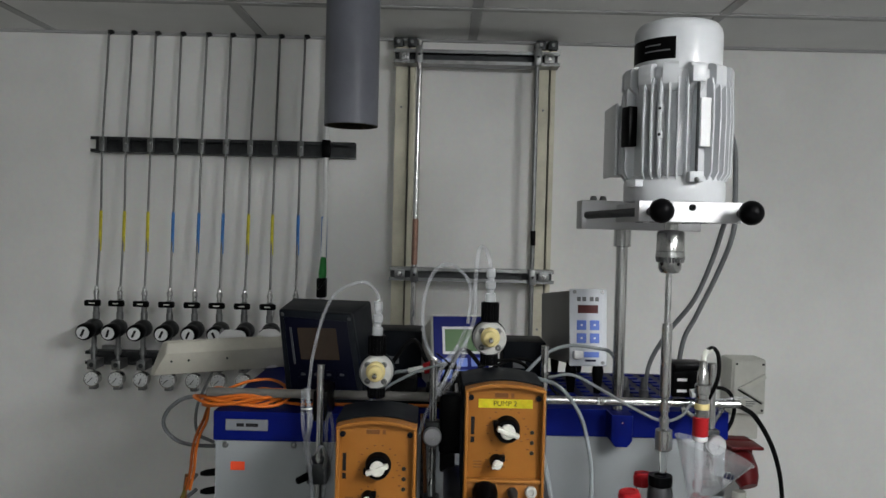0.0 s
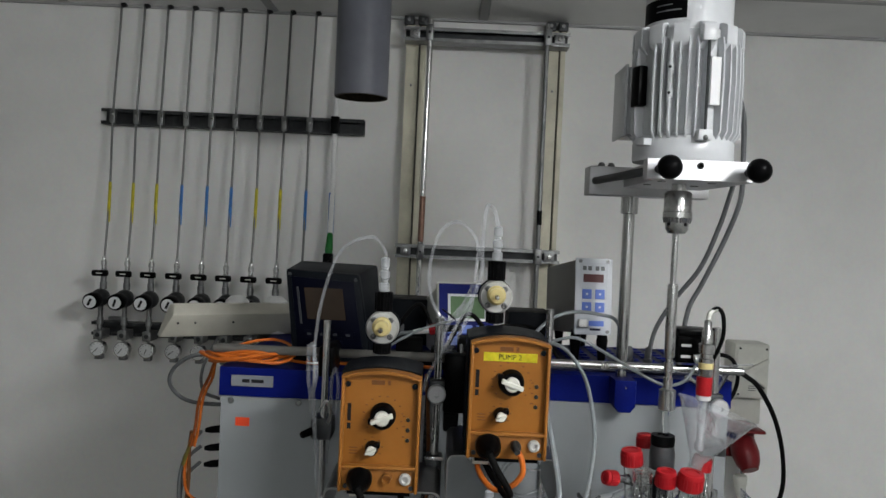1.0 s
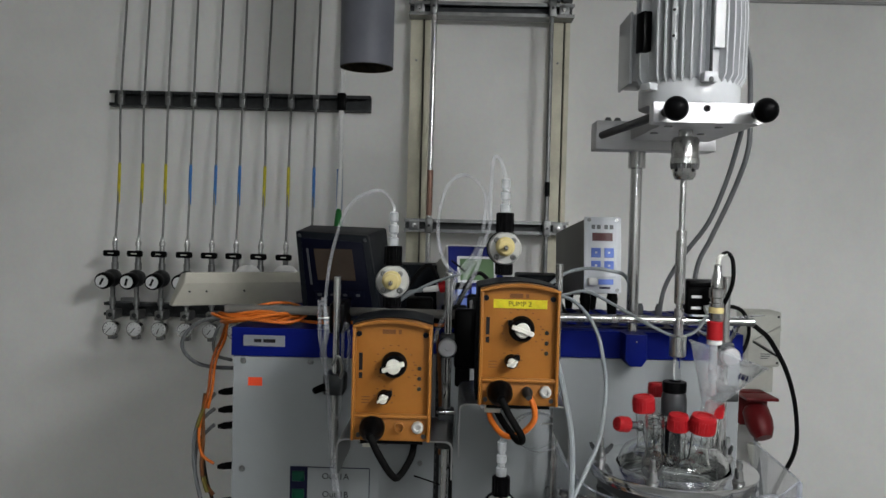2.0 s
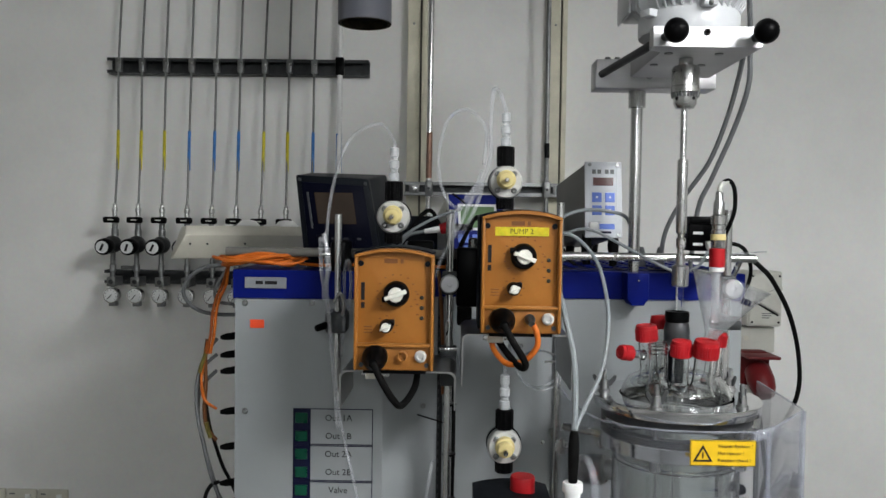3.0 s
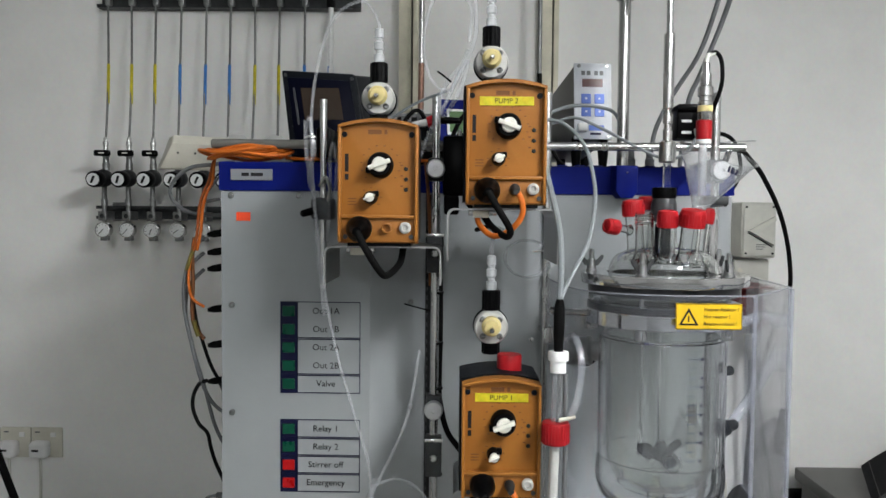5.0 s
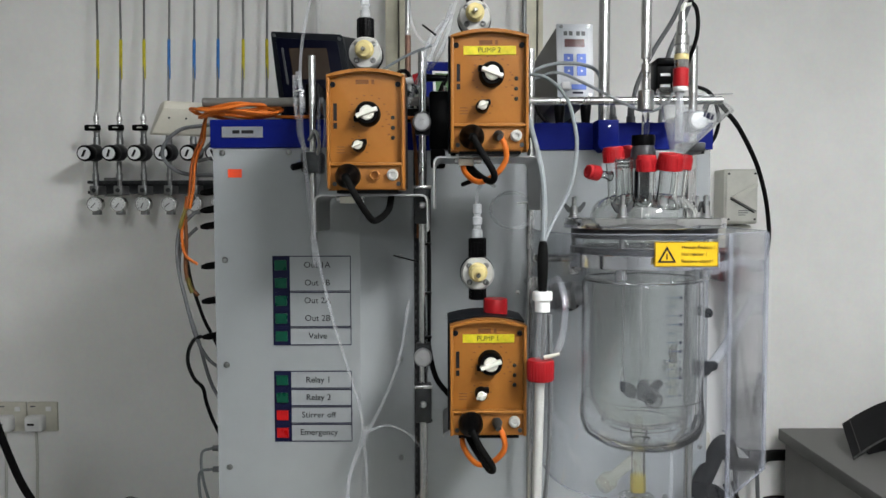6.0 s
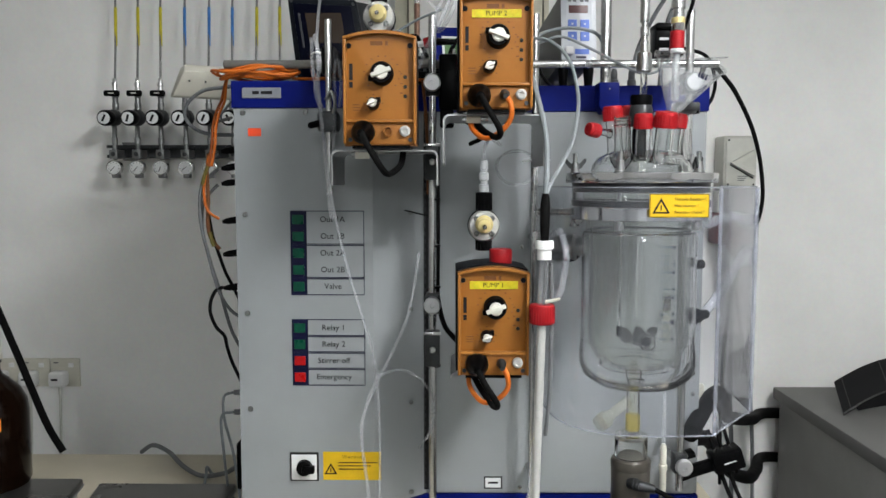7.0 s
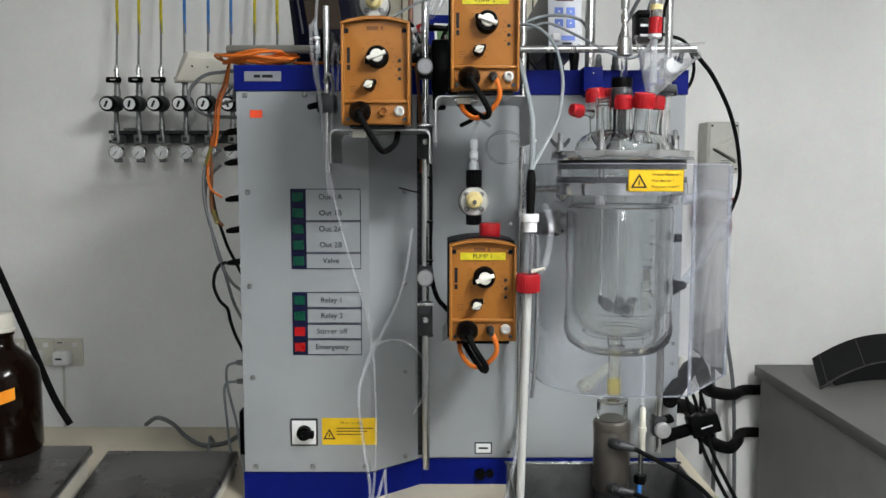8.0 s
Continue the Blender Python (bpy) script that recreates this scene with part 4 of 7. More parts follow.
chuck = part("chuck", lathe([(0.010, 1.918), (0.010, 1.908), (0.0165, 1.907), (0.0195, 1.903), (0.0195, 1.878), (0.0205, 1.877), (0.0205, 1.869), (0.0165, 1.868), (0.016, 1.853), (0.0125, 1.847), (0.006, 1.846)], AX - 0.002, AY, 32), STEEL, drive, "keyed steel drill chuck")
for k in range(24):
    a = 2 * math.pi * k / 24
    part("chuck_tooth", rod((AX - 0.002 + 0.0195 * math.cos(a), AY + 0.0195 * math.sin(a), 1.870), (AX - 0.002 + 0.0175 * math.cos(a), AY + 0.0175 * math.sin(a), 1.862), 0.0014, n=5), ZINC, chuck)
for deg in (-60, -150, 60):
    a = radians(deg)
    part("key_hole", ball((AX - 0.002 + 0.0158 * math.cos(a), AY + 0.0158 * math.sin(a), 1.860), 0.0028, 8), INK, chuck)
SX = AX - 0.003
shaft = part("shaft", lathe([(0.0045, 1.85), (0.0045, 1.775), (0.0072, 1.774), (0.0075, 1.770), (0.0075, 1.672), (0.0072, 1.669), (0.0045, 1.668), (0.0045, 1.662), (0.0068, 1.661), (0.0068, 1.648), (0.0050, 1.647), (0.0050, 1.640), (0.0065, 1.639), (0.0065, 1.624), (0.0085, 1.623), (0.0118, 1.621), (0.0118, 1.594), (0.0095, 1.592)], SX, AY, 20), STEEL, drive, "jointed steel stirrer shaft")
part("stir_rod", rod((SX, AY, 1.594), (SX, AY, 1.165), 0.0055, n=16), GLASS, drive, "glass stirrer rod")

# ---- motor speed controller on the cabinet ----
cm = pose(0.296, 1.47, 1.655, -6, 0, 4)
ctl = thing("speed_controller", (0.296, 1.6, 1.60), "grey motor speed controller with blue keys on small feet", "controller")
part("housing", box((-0.034, 0.004, 0.002), (0.034, 0.27, 0.139), 0.004, m=cm), HOUSE, ctl)
face = part("front_plate", box((-0.035, -0.001, 0), (0.035, 0.004, 0.142), 0.002, m=cm), FOIL, ctl, "pale grey front plate")
part("front_foil", box((-0.026, -0.0016, 0.030), (0.026, -0.001, 0.134), 0.0003, 1, m=cm), FOIL, face)
part("display", box((-0.020, -0.0024, 0.097), (0.018, -0.0016, 0.112), m=cm), LCDR, face, "dark red display")
for x in (-0.013, 0.0115):
    for z in (0.075, 0.051):
        part("key", box((x - 0.009, -0.003, z - 0.009), (x + 0.009, -0.0016, z + 0.009), 0.0008, 1, m=cm), BTN, face, "blue key")
        part("key_mark", box((x - 0.0018, -0.0034, z - 0.0015), (x + 0.0018, -0.0029, z + 0.002), m=cm), LBL, face)
for x in (-0.018, -0.008, 0.006, 0.016):
    part("mode_mark", box((x - 0.0035, -0.0022, 0.119), (x + 0.0035, -0.0016, 0.127), m=cm), CABG, face)
for x, z in ((-0.026, 0.136), (0.026, 0.136), (0.027, 0.006)):
    part("screw", merge(rod((x, 0, z), (x, -0.003, z), 0.0035, n=12), None, cm), ZINC, face)
part("rocker_switch", box((-0.029, -0.014, 0.013), (-0.013, 0, 0.028), 0.002, m=cm), WHITE, face, "white rocker switch")
part("line_of_print", box((-0.008, -0.002, 0.016), (0.020, -0.001, 0.026), m=cm), BTN, face)
part("maker_plate", box((-0.006, -0.002, 0.008), (0.014, -0.001, 0.012), m=cm), INKB, face)
for x in (0.268, 0.318):
    for y in (1.49, 1.70):
        part("foot", turned((x, y, 1.662), (x, y, 1.6015), [(0.008, 0), (0.011, 0.02), (0.007, 0.0605)], 12), BLACK, ctl)

# ---- dark panel recorder ----
rec = thing("panel_recorder", (-0.165, 1.41, 1.598), "dark grey panel instrument with a brown display", "instrument")
rm = pose(-0.169, 1.36, 1.600) @ Matrix(((1, 0, -0.15, 0), (0, 1, 0, 0), (0, 0, 1, 0), (0, 0, 0, 1)))
own = rings([[(-0.067, 0, 0.0), (0.068, 0, 0.0), (0.063, 0, 0.152), (-0.061, 0, 0.158)], [(-0.067, 0.02, 0.0), (0.068, 0.02, 0), (0.063, 0.02, 0.153), (-0.061, 0.02, 0.159)], [(-0.055, 0.11, 0.0), (0.082, 0.11, 0.0), (0.088, 0.11, 0.166), (-0.055, 0.11, 0.168)]])
bmesh.ops.bevel(own, geom=own.edges[:], offset=0.004, segments=2, affect="EDGES", profile=0.5)
part("housing", merge(own, None, rm), CHAR, rec)
fr = part("bezel", slab([(-0.056, 0.012), (0.056, 0.012), (0.053, 0.140), (-0.053, 0.146)], -0.0015, 0.001, bevel=0.0008), NAVY, rec, "dark navy front foil")
fr.data.transform(Matrix.Translation(-ORIGIN[fr.name]) @ rm @ Matrix.Translation(ORIGIN[fr.name]))
part("display", box((-0.033, -0.0024, 0.074), (0.033, -0.0014, 0.128), 0.0004, 1, m=rm), LCDB, fr, "brownish unlit display")
for k in range(4):
    part("key", box((-0.040 + 0.022 * k, -0.0028, 0.042), (-0.022 + 0.022 * k, -0.0014, 0.056), 0.0006, 1, m=rm), NAVY, fr)
    part("key_mark", box((-0.036 + 0.022 * k, -0.0032, 0.047), (-0.029 + 0.022 * k, -0.0027, 0.051), m=rm), SMOKE, fr)
part("maker_bar", box((-0.046, -0.0024, 0.066), (-0.0425, -0.0014, 0.128), m=rm), SMOKE, fr)
for x, z in ((-0.055, 0.150), (0.057, 0.144)):
    part("screw", merge(rod((x, 0.001, z), (x, -0.0025, z), 0.003, n=10), None, rm), DARKZ, rec)

# ---- pale analyser with green display ----
ana = thing("analyser", (0.085, 1.56, 1.598), "pale grey analyser with blue front and green display", "instrument")
am = pose(0.066, 1.50, 1.600, -16, 0, 11)
part("housing", box((-0.056, 0.004, 0.0), (0.056, 0.13, 0.138), 0.010, 3, m=am), BEIGE, ana)
af = part("bezel", box((-0.057, -0.004, 0.004), (0.057, 0.010, 0.142), 0.006, 3, m=am), BEIGE, ana)
part("front_foil", box((-0.053, -0.0055, 0.010), (0.053, -0.0038, 0.138), 0.0008, 1, m=am), BLUE, af, "blue front foil")
part("display_frame", box((-0.036, -0.0066, 0.066), (0.040, -0.0054, 0.118), 0.0006, 1, m=am), LBL, af)
part("display", box((-0.031, -0.0074, 0.071), (0.035, -0.0064, 0.113), 0.0003, 1, m=am), LCD, af, "green display")
for k in range(3):
    for j in range(2):
        part("key", box((-0.038 + 0.028 * k, -0.0072, 0.020 + 0.022 * j), (-0.017 + 0.028 * k, -0.0054, 0.036 + 0.022 * j), 0.0008, 1, m=am), BTN, af)

# ---- cream trunking box, dark boxes behind, coil of cable ----
tm = pose(-0.503, 1.535, 1.600, 0, 0, 30)
own = rings([[(x + e * (0.05 - z) * 0.36, y, z) for y, z in ((0.036, 0), (0, 0.048), (0.024, 0.066), (0.058, 0.064), (0.064, 0.054), (0.064, 0.0))] for x, e in ((0.0, -1), (0.33, 0))])
bmesh.ops.bevel(own, geom=own.edges[:], offset=0.003, segments=2, affect="EDGES", profile=0.5)
trunk = thing("trunking_box", (-0.36, 1.60, 1.60), "cream metal lamp housing lying across the cabinet top", "housing")
part("body", merge(own, None, tm), IVORY, trunk)
part("groove", box((0.01, 0.040, 0.0642), (0.32, 0.046, 0.0662), m=tm), IVORY, trunk)
for x in (0.012, 0.045, 0.12):
    part("screw", merge(rod((x, 0.020, 0.034), (x, 0.0105, 0.0300), 0.0021, n=10), None, tm), DARKZ, trunk)
for x, y in ((-0.415, 1.635), (-0.34, 1.66)):
    single("white_jar", lathe([(0.024, 1.600), (0.026, 1.602), (0.026, 1.650), (0.024, 1.668), (0.015, 1.677), (0.004, 1.679)], x, y + 0.035, 24), WHITE, "small white domed jar beside the cream housing", "jar", "white jars")
for x0, x1, y0, z1, lab in ((-0.105, -0.012, 1.62, 1.692, "dark grey device box on the cabinet top"), (0.150, 0.236, 1.60, 1.678, "grey device box with a small label on the cabinet top")):
    d = thing("device_box", ((x0 + x1) / 2, y0 + 0.05, 1.598), lab, "device box", "device boxes")
    part("body", box((x0, y0, 1.5985), (x1, y0 + 0.10, z1), 0.004), CHAR, d)
    part("label_patch", box((x0 + 0.02, y0 - 0.0006, 1.625), (x0 + 0.045, y0 - 0.0001, 1.640)), CABG, d)
# low dark clutter along the cabinet top edge
tr = thing("cable_tray", (-0.04, 1.36, 1.598), "black cable tray along the cabinet top edge", "cable tray")
part("tray", box((-0.075, 1.345, 1.5985), (0.20, 1.41, 1.622), 0.003), BLACK, tr)
for x in (-0.06, 0.0, 0.045, 0.10, 0.16):
    part("block", box((x, 1.35, 1.6225), (x + 0.045, 1.40, 1.634 + 0.02 * abs(math.sin(x * 40))), 0.004), RUBBER, tr)

coil = thing("cable_coil", (-0.30, 1.33, 1.60), "loose coil of orange cable on the cabinet corner", "cable")
for k in range(7):
    rx, ry = 0.064 + 0.007 * math.sin(k * 2.1), 0.036 + 0.004 * math.cos(k * 1.7)
    cx, cy, cz = -0.303 + 0.008 * math.sin(k * 1.3), 1.322 + 0.006 * math.cos(k * 2.3), 1.6010 + 0.0022 * k
    tl = 0.10 * math.sin(k * 1.9) + 0.05
    part("loop", cord([(cx + rx * math.cos(a), cy + ry * math.sin(a), cz + 0.003 + 0.004 * math.sin(3 * a + k) + max(-0.3, tl) * 0.02 * math.cos(a) + 0.004) for a in [2 * math.pi * j / 12 for j in range(12)] + [0.2]], 0.0027, 8, 3), CABO, coil)
part("loop", cord([(-0.345, 1.35, 1.618), (-0.31, 1.40, 1.626), (-0.275, 1.41, 1.628), (-0.245, 1.38, 1.624), (-0.246, 1.345, 1.620), (-0.30, 1.31, 1.615)], 0.0027, 8), CABO, coil)
for dx in (0, 0.006):
    part("tail", cord([(-0.33 + dx, 1.32, 1.612), (-0.352, 1.315, 1.607), (-0.3734 + dx, 1.345, 1.5691), (-0.3840 + dx, 1.345, 1.5459), (-0.3906 + dx, 1.345, 1.5195), (-0.3939 + dx, 1.345, 1.4831), (-0.4005 + dx, 1.345, 1.4500)], 0.0027, 8), CABO if dx else CABO_SHADE, coil)
part("run", cord([(-0.24, 1.33, 1.607), (-0.20, 1.322, 1.605), (-0.15, 1.32, 1.607), (-0.06, 1.33, 1.606), (0.02, 1.34, 1.604)], 0.0027, 8), CABO, coil)

# ---- metering pumps on their shelves ----
PW, PH, PF = 0.108, 0.168, 1.080


def arch(cx, z0, w, h, rise, n=10):
    """Outline of a plate with an arched top."""
    pts = [(cx - w / 2, z0), (cx + w / 2, z0)]
    for k in range(n + 1):
        u = 1 - 2 * k / n
        pts.append((cx + u * w / 2, z0 + h - rise * u * u))
    return pts


def metering_pump(cx, z0, word, label, head_dx, head_z, head_y, orange_lead):
    p = thing("metering_pump", (cx, 1.14, z0), label, "metering pump", "metering pumps")
    F = PF
    # housing and framed front
    part("housing", slab(arch(cx - 0.002, z0 + 0.004, PW + 0.002, PH - 0.002, 0.008), F + 0.012, F + 0.105, bevel=0.003), CHAR, p, "charcoal rear housing")
    part("shell", slab(arch(cx, z0, PW, PH, 0.009), F, F + 0.020, bevel=0.0025), ORANGE, p, "orange front shell")
    rim = 0.0045
    for x in (cx - PW / 2, cx + PW / 2 - rim):
        part("side_rim", box((x, F - 0.011, z0 + 0.002), (x + rim, F + 0.004, z0 + PH - 0.012), 0.0018, 2), ORANGE, p)
    top = arch(cx, z0, PW, PH, 0.009)[2:]
    low = [(x, z - rim) for x, z in top][::-1]
    part("top_rim", slab(top + low, F - 0.011, F + 0.003, bevel=0.001), ORANGE, p)
    part("ledge", box((cx - PW / 2 + 0.003, F - 0.010, z0 + 0.034), (cx + PW / 2 - 0.003, F + 0.003, z0 + 0.0385), 0.0015), ORANGE, p)
    part("connector_field", box((cx - PW / 2 + 0.003, F - 0.0035, z0 + 0.002), (cx + PW / 2 - 0.003, F + 0.002, z0 + 0.0345), 0.001), ORANGE_SHADE, p)
    part("foot_gap", box((cx - 0.042, F + 0.001, z0 - 0.004), (cx + 0.044, F + 0.09, z0 + 0.003)), BLACK, p)
    for dx in (-0.046, 0.045):
        part("corner_screw", rod((cx + dx, F + 0.001, z0 + PH - 0.021), (cx + dx, F - 0.003, z0 + PH - 0.021), 0.0042, 0.0036, 12), CHAR, p)
    for dx in (-0.044, 0.045):
        part("corner_screw", rod((cx + dx, F - 0.003, z0 + 0.009), (cx + dx, F - 0.006, z0 + 0.009), 0.0032, n=10), DARKZ, p)
    # stroke length knob and pulse selector
    for dx, dz, r, white, ear in ((0.003, 0.106, 0.0170, 0.0100, 152 if word == "PUMP 2" else -155), (-0.010, 0.062, 0.0088, 0.0062, 35)):
        x, z = cx + dx, z0 + dz
        knob = part("knob", turned((x, F, z), (x, F - 0.02, z), [(r * 1.04, 0), (r * 1.04, 0.003), (r, 0.004), (r * 0.95, 0.016), (r * 0.86, 0.018)], 28), BLACK, p, "black knob with a white grip")
        e = radians(ear)
        part("knob_pointer", box((x + r * math.cos(e) - 0.004, F - 0.012, z + r * math.sin(e) - 0.004), (x + r * math.cos(e) + 0.004, F - 0.001, z + r * math.sin(e) + 0.004), 0.0015), BLACK, knob)
        turn = Matrix.Translation((x, 0, z)) @ Matrix.Rotation(radians(20) if ear > 100 else radians(-20 if ear < 0 else -25), 4, "Y")
        part("knob_cap", turned((x, F - 0.016, z), (x, F - 0.024, z), [(white, 0), (white, 0.006), (white * 0.85, 0.0075)], 22), KNOBW, knob)
        part("knob_grip", box((-r * 0.9, F - 0.028, -r * 0.17), (r * 0.9, F - 0.018, r * 0.17), 0.001, 2, m=turn), KNOBW, knob)
        ticks = 12 if r > 0.01 else 7
        for k in range(ticks):
            a = radians(-40 + k * (260 / (ticks - 1)))
            q = r * 1.55
            part("dial_tick", box((x + q * math.cos(a) - 0.0014, F - 0.0005, z + q * math.sin(a) - 0.0006), (x + q * math.cos(a) + 0.0014, F + 0.0002, z + q * math.sin(a) + 0.0006)), CABB, p)
    for dz in (0.101, 0.087, 0.073):
        part("signal_lamp", turned((cx + 0.0375, F + 0.001, z0 + dz), (cx + 0.0375, F - 0.003, z0 + dz), [(0.0029, 0), (0.0029, 0.002), (0.0018, 0.003)], 12), TEAL, p)
        part("lamp_tick", box((cx + 0.030, F - 0.0004, z0 + dz + 0.004), (cx + 0.0335, F + 0.0002, z0 + dz + 0.0056)), CABB, p)
    # maker's marks as plain bars
    for k, (a, b) in enumerate(((0.086, 0.094), (0.097, 0.121))):
        part("maker_bar", box((cx - 0.0455, F - 0.0006, z0 + a), (cx - 0.0405, F + 0.0002, z0 + b)), INK, p)
    for a, b in ((-0.014, 0.004), (0.008, 0.012)):
        part("type_bar", box((cx + a, F - 0.0006, z0 + 0.1475), (cx + b, F + 0.0002, z0 + 0.1535)), CABB, p)
    for j in range(3):
        part("print_bar", box((cx - 0.041, F - 0.0004, z0 + 0.052 + 0.004 * j), (cx - 0.030, F + 0.0002, z0 + 0.0532 + 0.004 * j)), CABB, p)
    if word:
        tape = part("name_tape", box((cx - 0.036, F - 0.0016, z0 + 0.1335), (cx + 0.037, F - 0.0004, z0 + 0.1455), 0.0003, 1), YELT, p, "yellow name tape")
        lettering(word, 0.0098, INK, tape, (cx, F - 0.0019, z0 + 0.1395))
    # connectors
    part("mains_plug", turned((cx - 0.025, F - 0.002, z0 + 0.0205), (cx - 0.024, F - 0.040, z0 + 0.0165), [(0.0165, 0), (0.0175, 0.003), (0.017, 0.014), (0.012, 0.024), (0.006, 0.038)], 22), BLACK, p, "round black plug")
    part("signal_socket", turned((cx + 0.012, F - 0.002, z0 + 0.021), (cx + 0.012, F - 0.012, z0 + 0.021), [(0.0072, 0), (0.0072, 0.009), (0.0055, 0.0095), (0.005, 0.004)], 18), ORANGE_SHADE, p)
    part("float_socket", turned((cx + 0.037, F - 0.002, z0 + 0.0215), (cx + 0.037, F - 0.011, z0 + 0.0215), [(0.0080, 0), (0.0080, 0.007), (0.006, 0.009), (0.004, 0.0092), (0.0035, 0.006)], 20), PVDF, p, "milky white socket cap")
    part("plug_lead", cord([(cx - 0.024, F - 0.038, z0 + 0.017), (cx - 0.014, F - 0.045, z0 - 0.002), (cx + 0.004, F - 0.04, z0 - 0.032), (cx + (0.014 if not orange_lead else 0.0), F - 0.02, z0 - 0.042), (cx + (0.028 if not orange_lead else -0.018), F + 0.03, z0 - 0.028), (cx + (0.031 if not orange_lead else -0.034), F + 0.06, z0 - 0.004)], 0.0048, 10), RUBBER, p)
    if orange_lead:
        part("signal_plug", turned((cx + 0.012, F - 0.008, z0 + 0.022), (cx + 0.013, F - 0.024, z0 + 0.018), [(0.0070, 0), (0.0074, 0.004), (0.0055, 0.012), (0.004, 0.02)], 16), DARKZ, p)
        part("signal_lead", cord([(cx + 0.013, F - 0.020, z0 + 0.020), (cx + 0.020, F - 0.026, z0 + 0.006), (cx + 0.021, F - 0.022, z0 - 0.014), (cx + 0.006, F - 0.012, z0 - 0.034), (cx - 0.016, F + 0.004, z0 - 0.042), (cx - 0.034, F + 0.03, z0 - 0.026), (cx - 0.036, F + 0.05, z0 - 0.006)], 0.0040, 10), CABO, p)
    # dosing head with valves
    hx, hz, hy = cx + head_dx, head_z, head_y
    head = part("dosing_head", turned((hx, hy + 0.030, hz), (hx, hy, hz), [(0.020, 0), (0.0245, 0.004), (0.0250, 0.012), (0.0250, 0.024), (0.0225, 0.029), (0.012, 0.030)], 36), PVDF, p, "milky white dosing head")
    part("backing_disc", turned((hx, hy + 0.036, hz), (hx, hy + 0.028, hz), [(0.0240, 0), (0.0262, 0.002), (0.0262, 0.008)], 32), CHAR, head)
    for a in (45, 135, 225, 315):
        sx, sz = hx + 0.0175 * math.cos(radians(a)), hz + 0.0175 * math.sin(radians(a))
        part("head_screw", turned((sx, hy + 0.004, sz), (sx, hy - 0.0022, sz), [(0.0044, 0), (0.0044, 0.005), (0.0028, 0.0062), (0.002, 0.004)], 12), ZINC, head)
    tilt = Vector((0.000, -0.026, -0.002 if word == "PUMP 2" else -0.004))
    part("vent_knob", turned((hx, hy + 0.002, hz + 0.004), Vector((hx, hy, hz + 0.004)) + tilt, [(0.0138, 0), (0.0142, 0.003), (0.0142, 0.010), (0.0118, 0.012), (0.0118, 0.019), (0.0098, 0.021)], 24), YELC, head, "yellowed vent knob")
    part("vent_tip", turned(Vector((hx, hy, hz + 0.004)) + tilt * 0.8, Vector((hx, hy, hz + 0.004)) + tilt * 1.4, [(0.0036, 0), (0.0036, 0.008), (0.002, 0.012)], 12), STEEL, head)
    for sgn, za, zb in ((1, 0.024, 0.054), (-1, 0.022, 0.040)):
        m0, m1 = hz + sgn * za, hz + sgn * zb
        part("neck", rod((hx, hy + 0.016, hz + sgn * 0.015), (hx, hy + 0.016, m0 + sgn * 0.002), 0.009, n=16), PVDF, head)
        nut = part("union_nut", turned((hx, hy + 0.016, m0), (hx, hy + 0.016, m1), [(0.0118, 0), (0.0132, 0.001), (0.0132, zb - za - 0.001), (0.0118, zb - za)], 8), BLACK, head, "black union nut")
        for k in range(16):
            a = 2 * math.pi * k / 16
            part("grip_rib", box((hx + 0.0127 * math.cos(a) - 0.0007, hy + 0.016 + 0.0127 * math.sin(a) - 0.0007, min(m0, m1) + 0.002), (hx + 0.0127 * math.cos(a) + 0.0007, hy + 0.016 + 0.0127 * math.sin(a) + 0.0007, max(m0, m1) - 0.002)), BLACK, nut)
    part("hose_tail", lathe([(0.0078, hz + 0.052), (0.0078, hz + 0.066), (0.0052, hz + 0.067), (0.0052, hz + 0.072), (0.0074, hz + 0.074), (0.0076, hz + 0.084), (0.0048, hz + 0.086), (0.0048, hz + 0.090), (0.0068, hz + 0.091), (0.0066, hz + 0.104), (0.003, hz + 0.105)], hx, hy + 0.016, 16), MILKY, head, "milky hose fitting")
    return hx, hy + 0.016, hz + 0.100


HA = metering_pump(-0.0605, 1.4755, "", "orange metering pump with black plug on a steel shelf", -0.0112, 1.6865, 1.182, False)
HB = metering_pump(0.1115, 1.529, "PUMP 2", "orange metering pump taped PUMP 2 on a steel shelf", -0.0160, 1.7405, 1.182, True)
HC = metering_pump(0.1095, 1.1265, "PUMP 1", "orange metering pump taped PUMP 1 with orange lead", -0.0115, 1.3515, 1.150, True)
# red screw cap on the lowest pump
single("screw_cap", lathe([(0.0172, 1.2905), (0.0178, 1.292), (0.0178, 1.314), (0.0165, 1.3165), (0.008, 1.317)], 0.1235, 1.135, 28), RED, "red plastic screw cap lying on the pump housing", "cap")


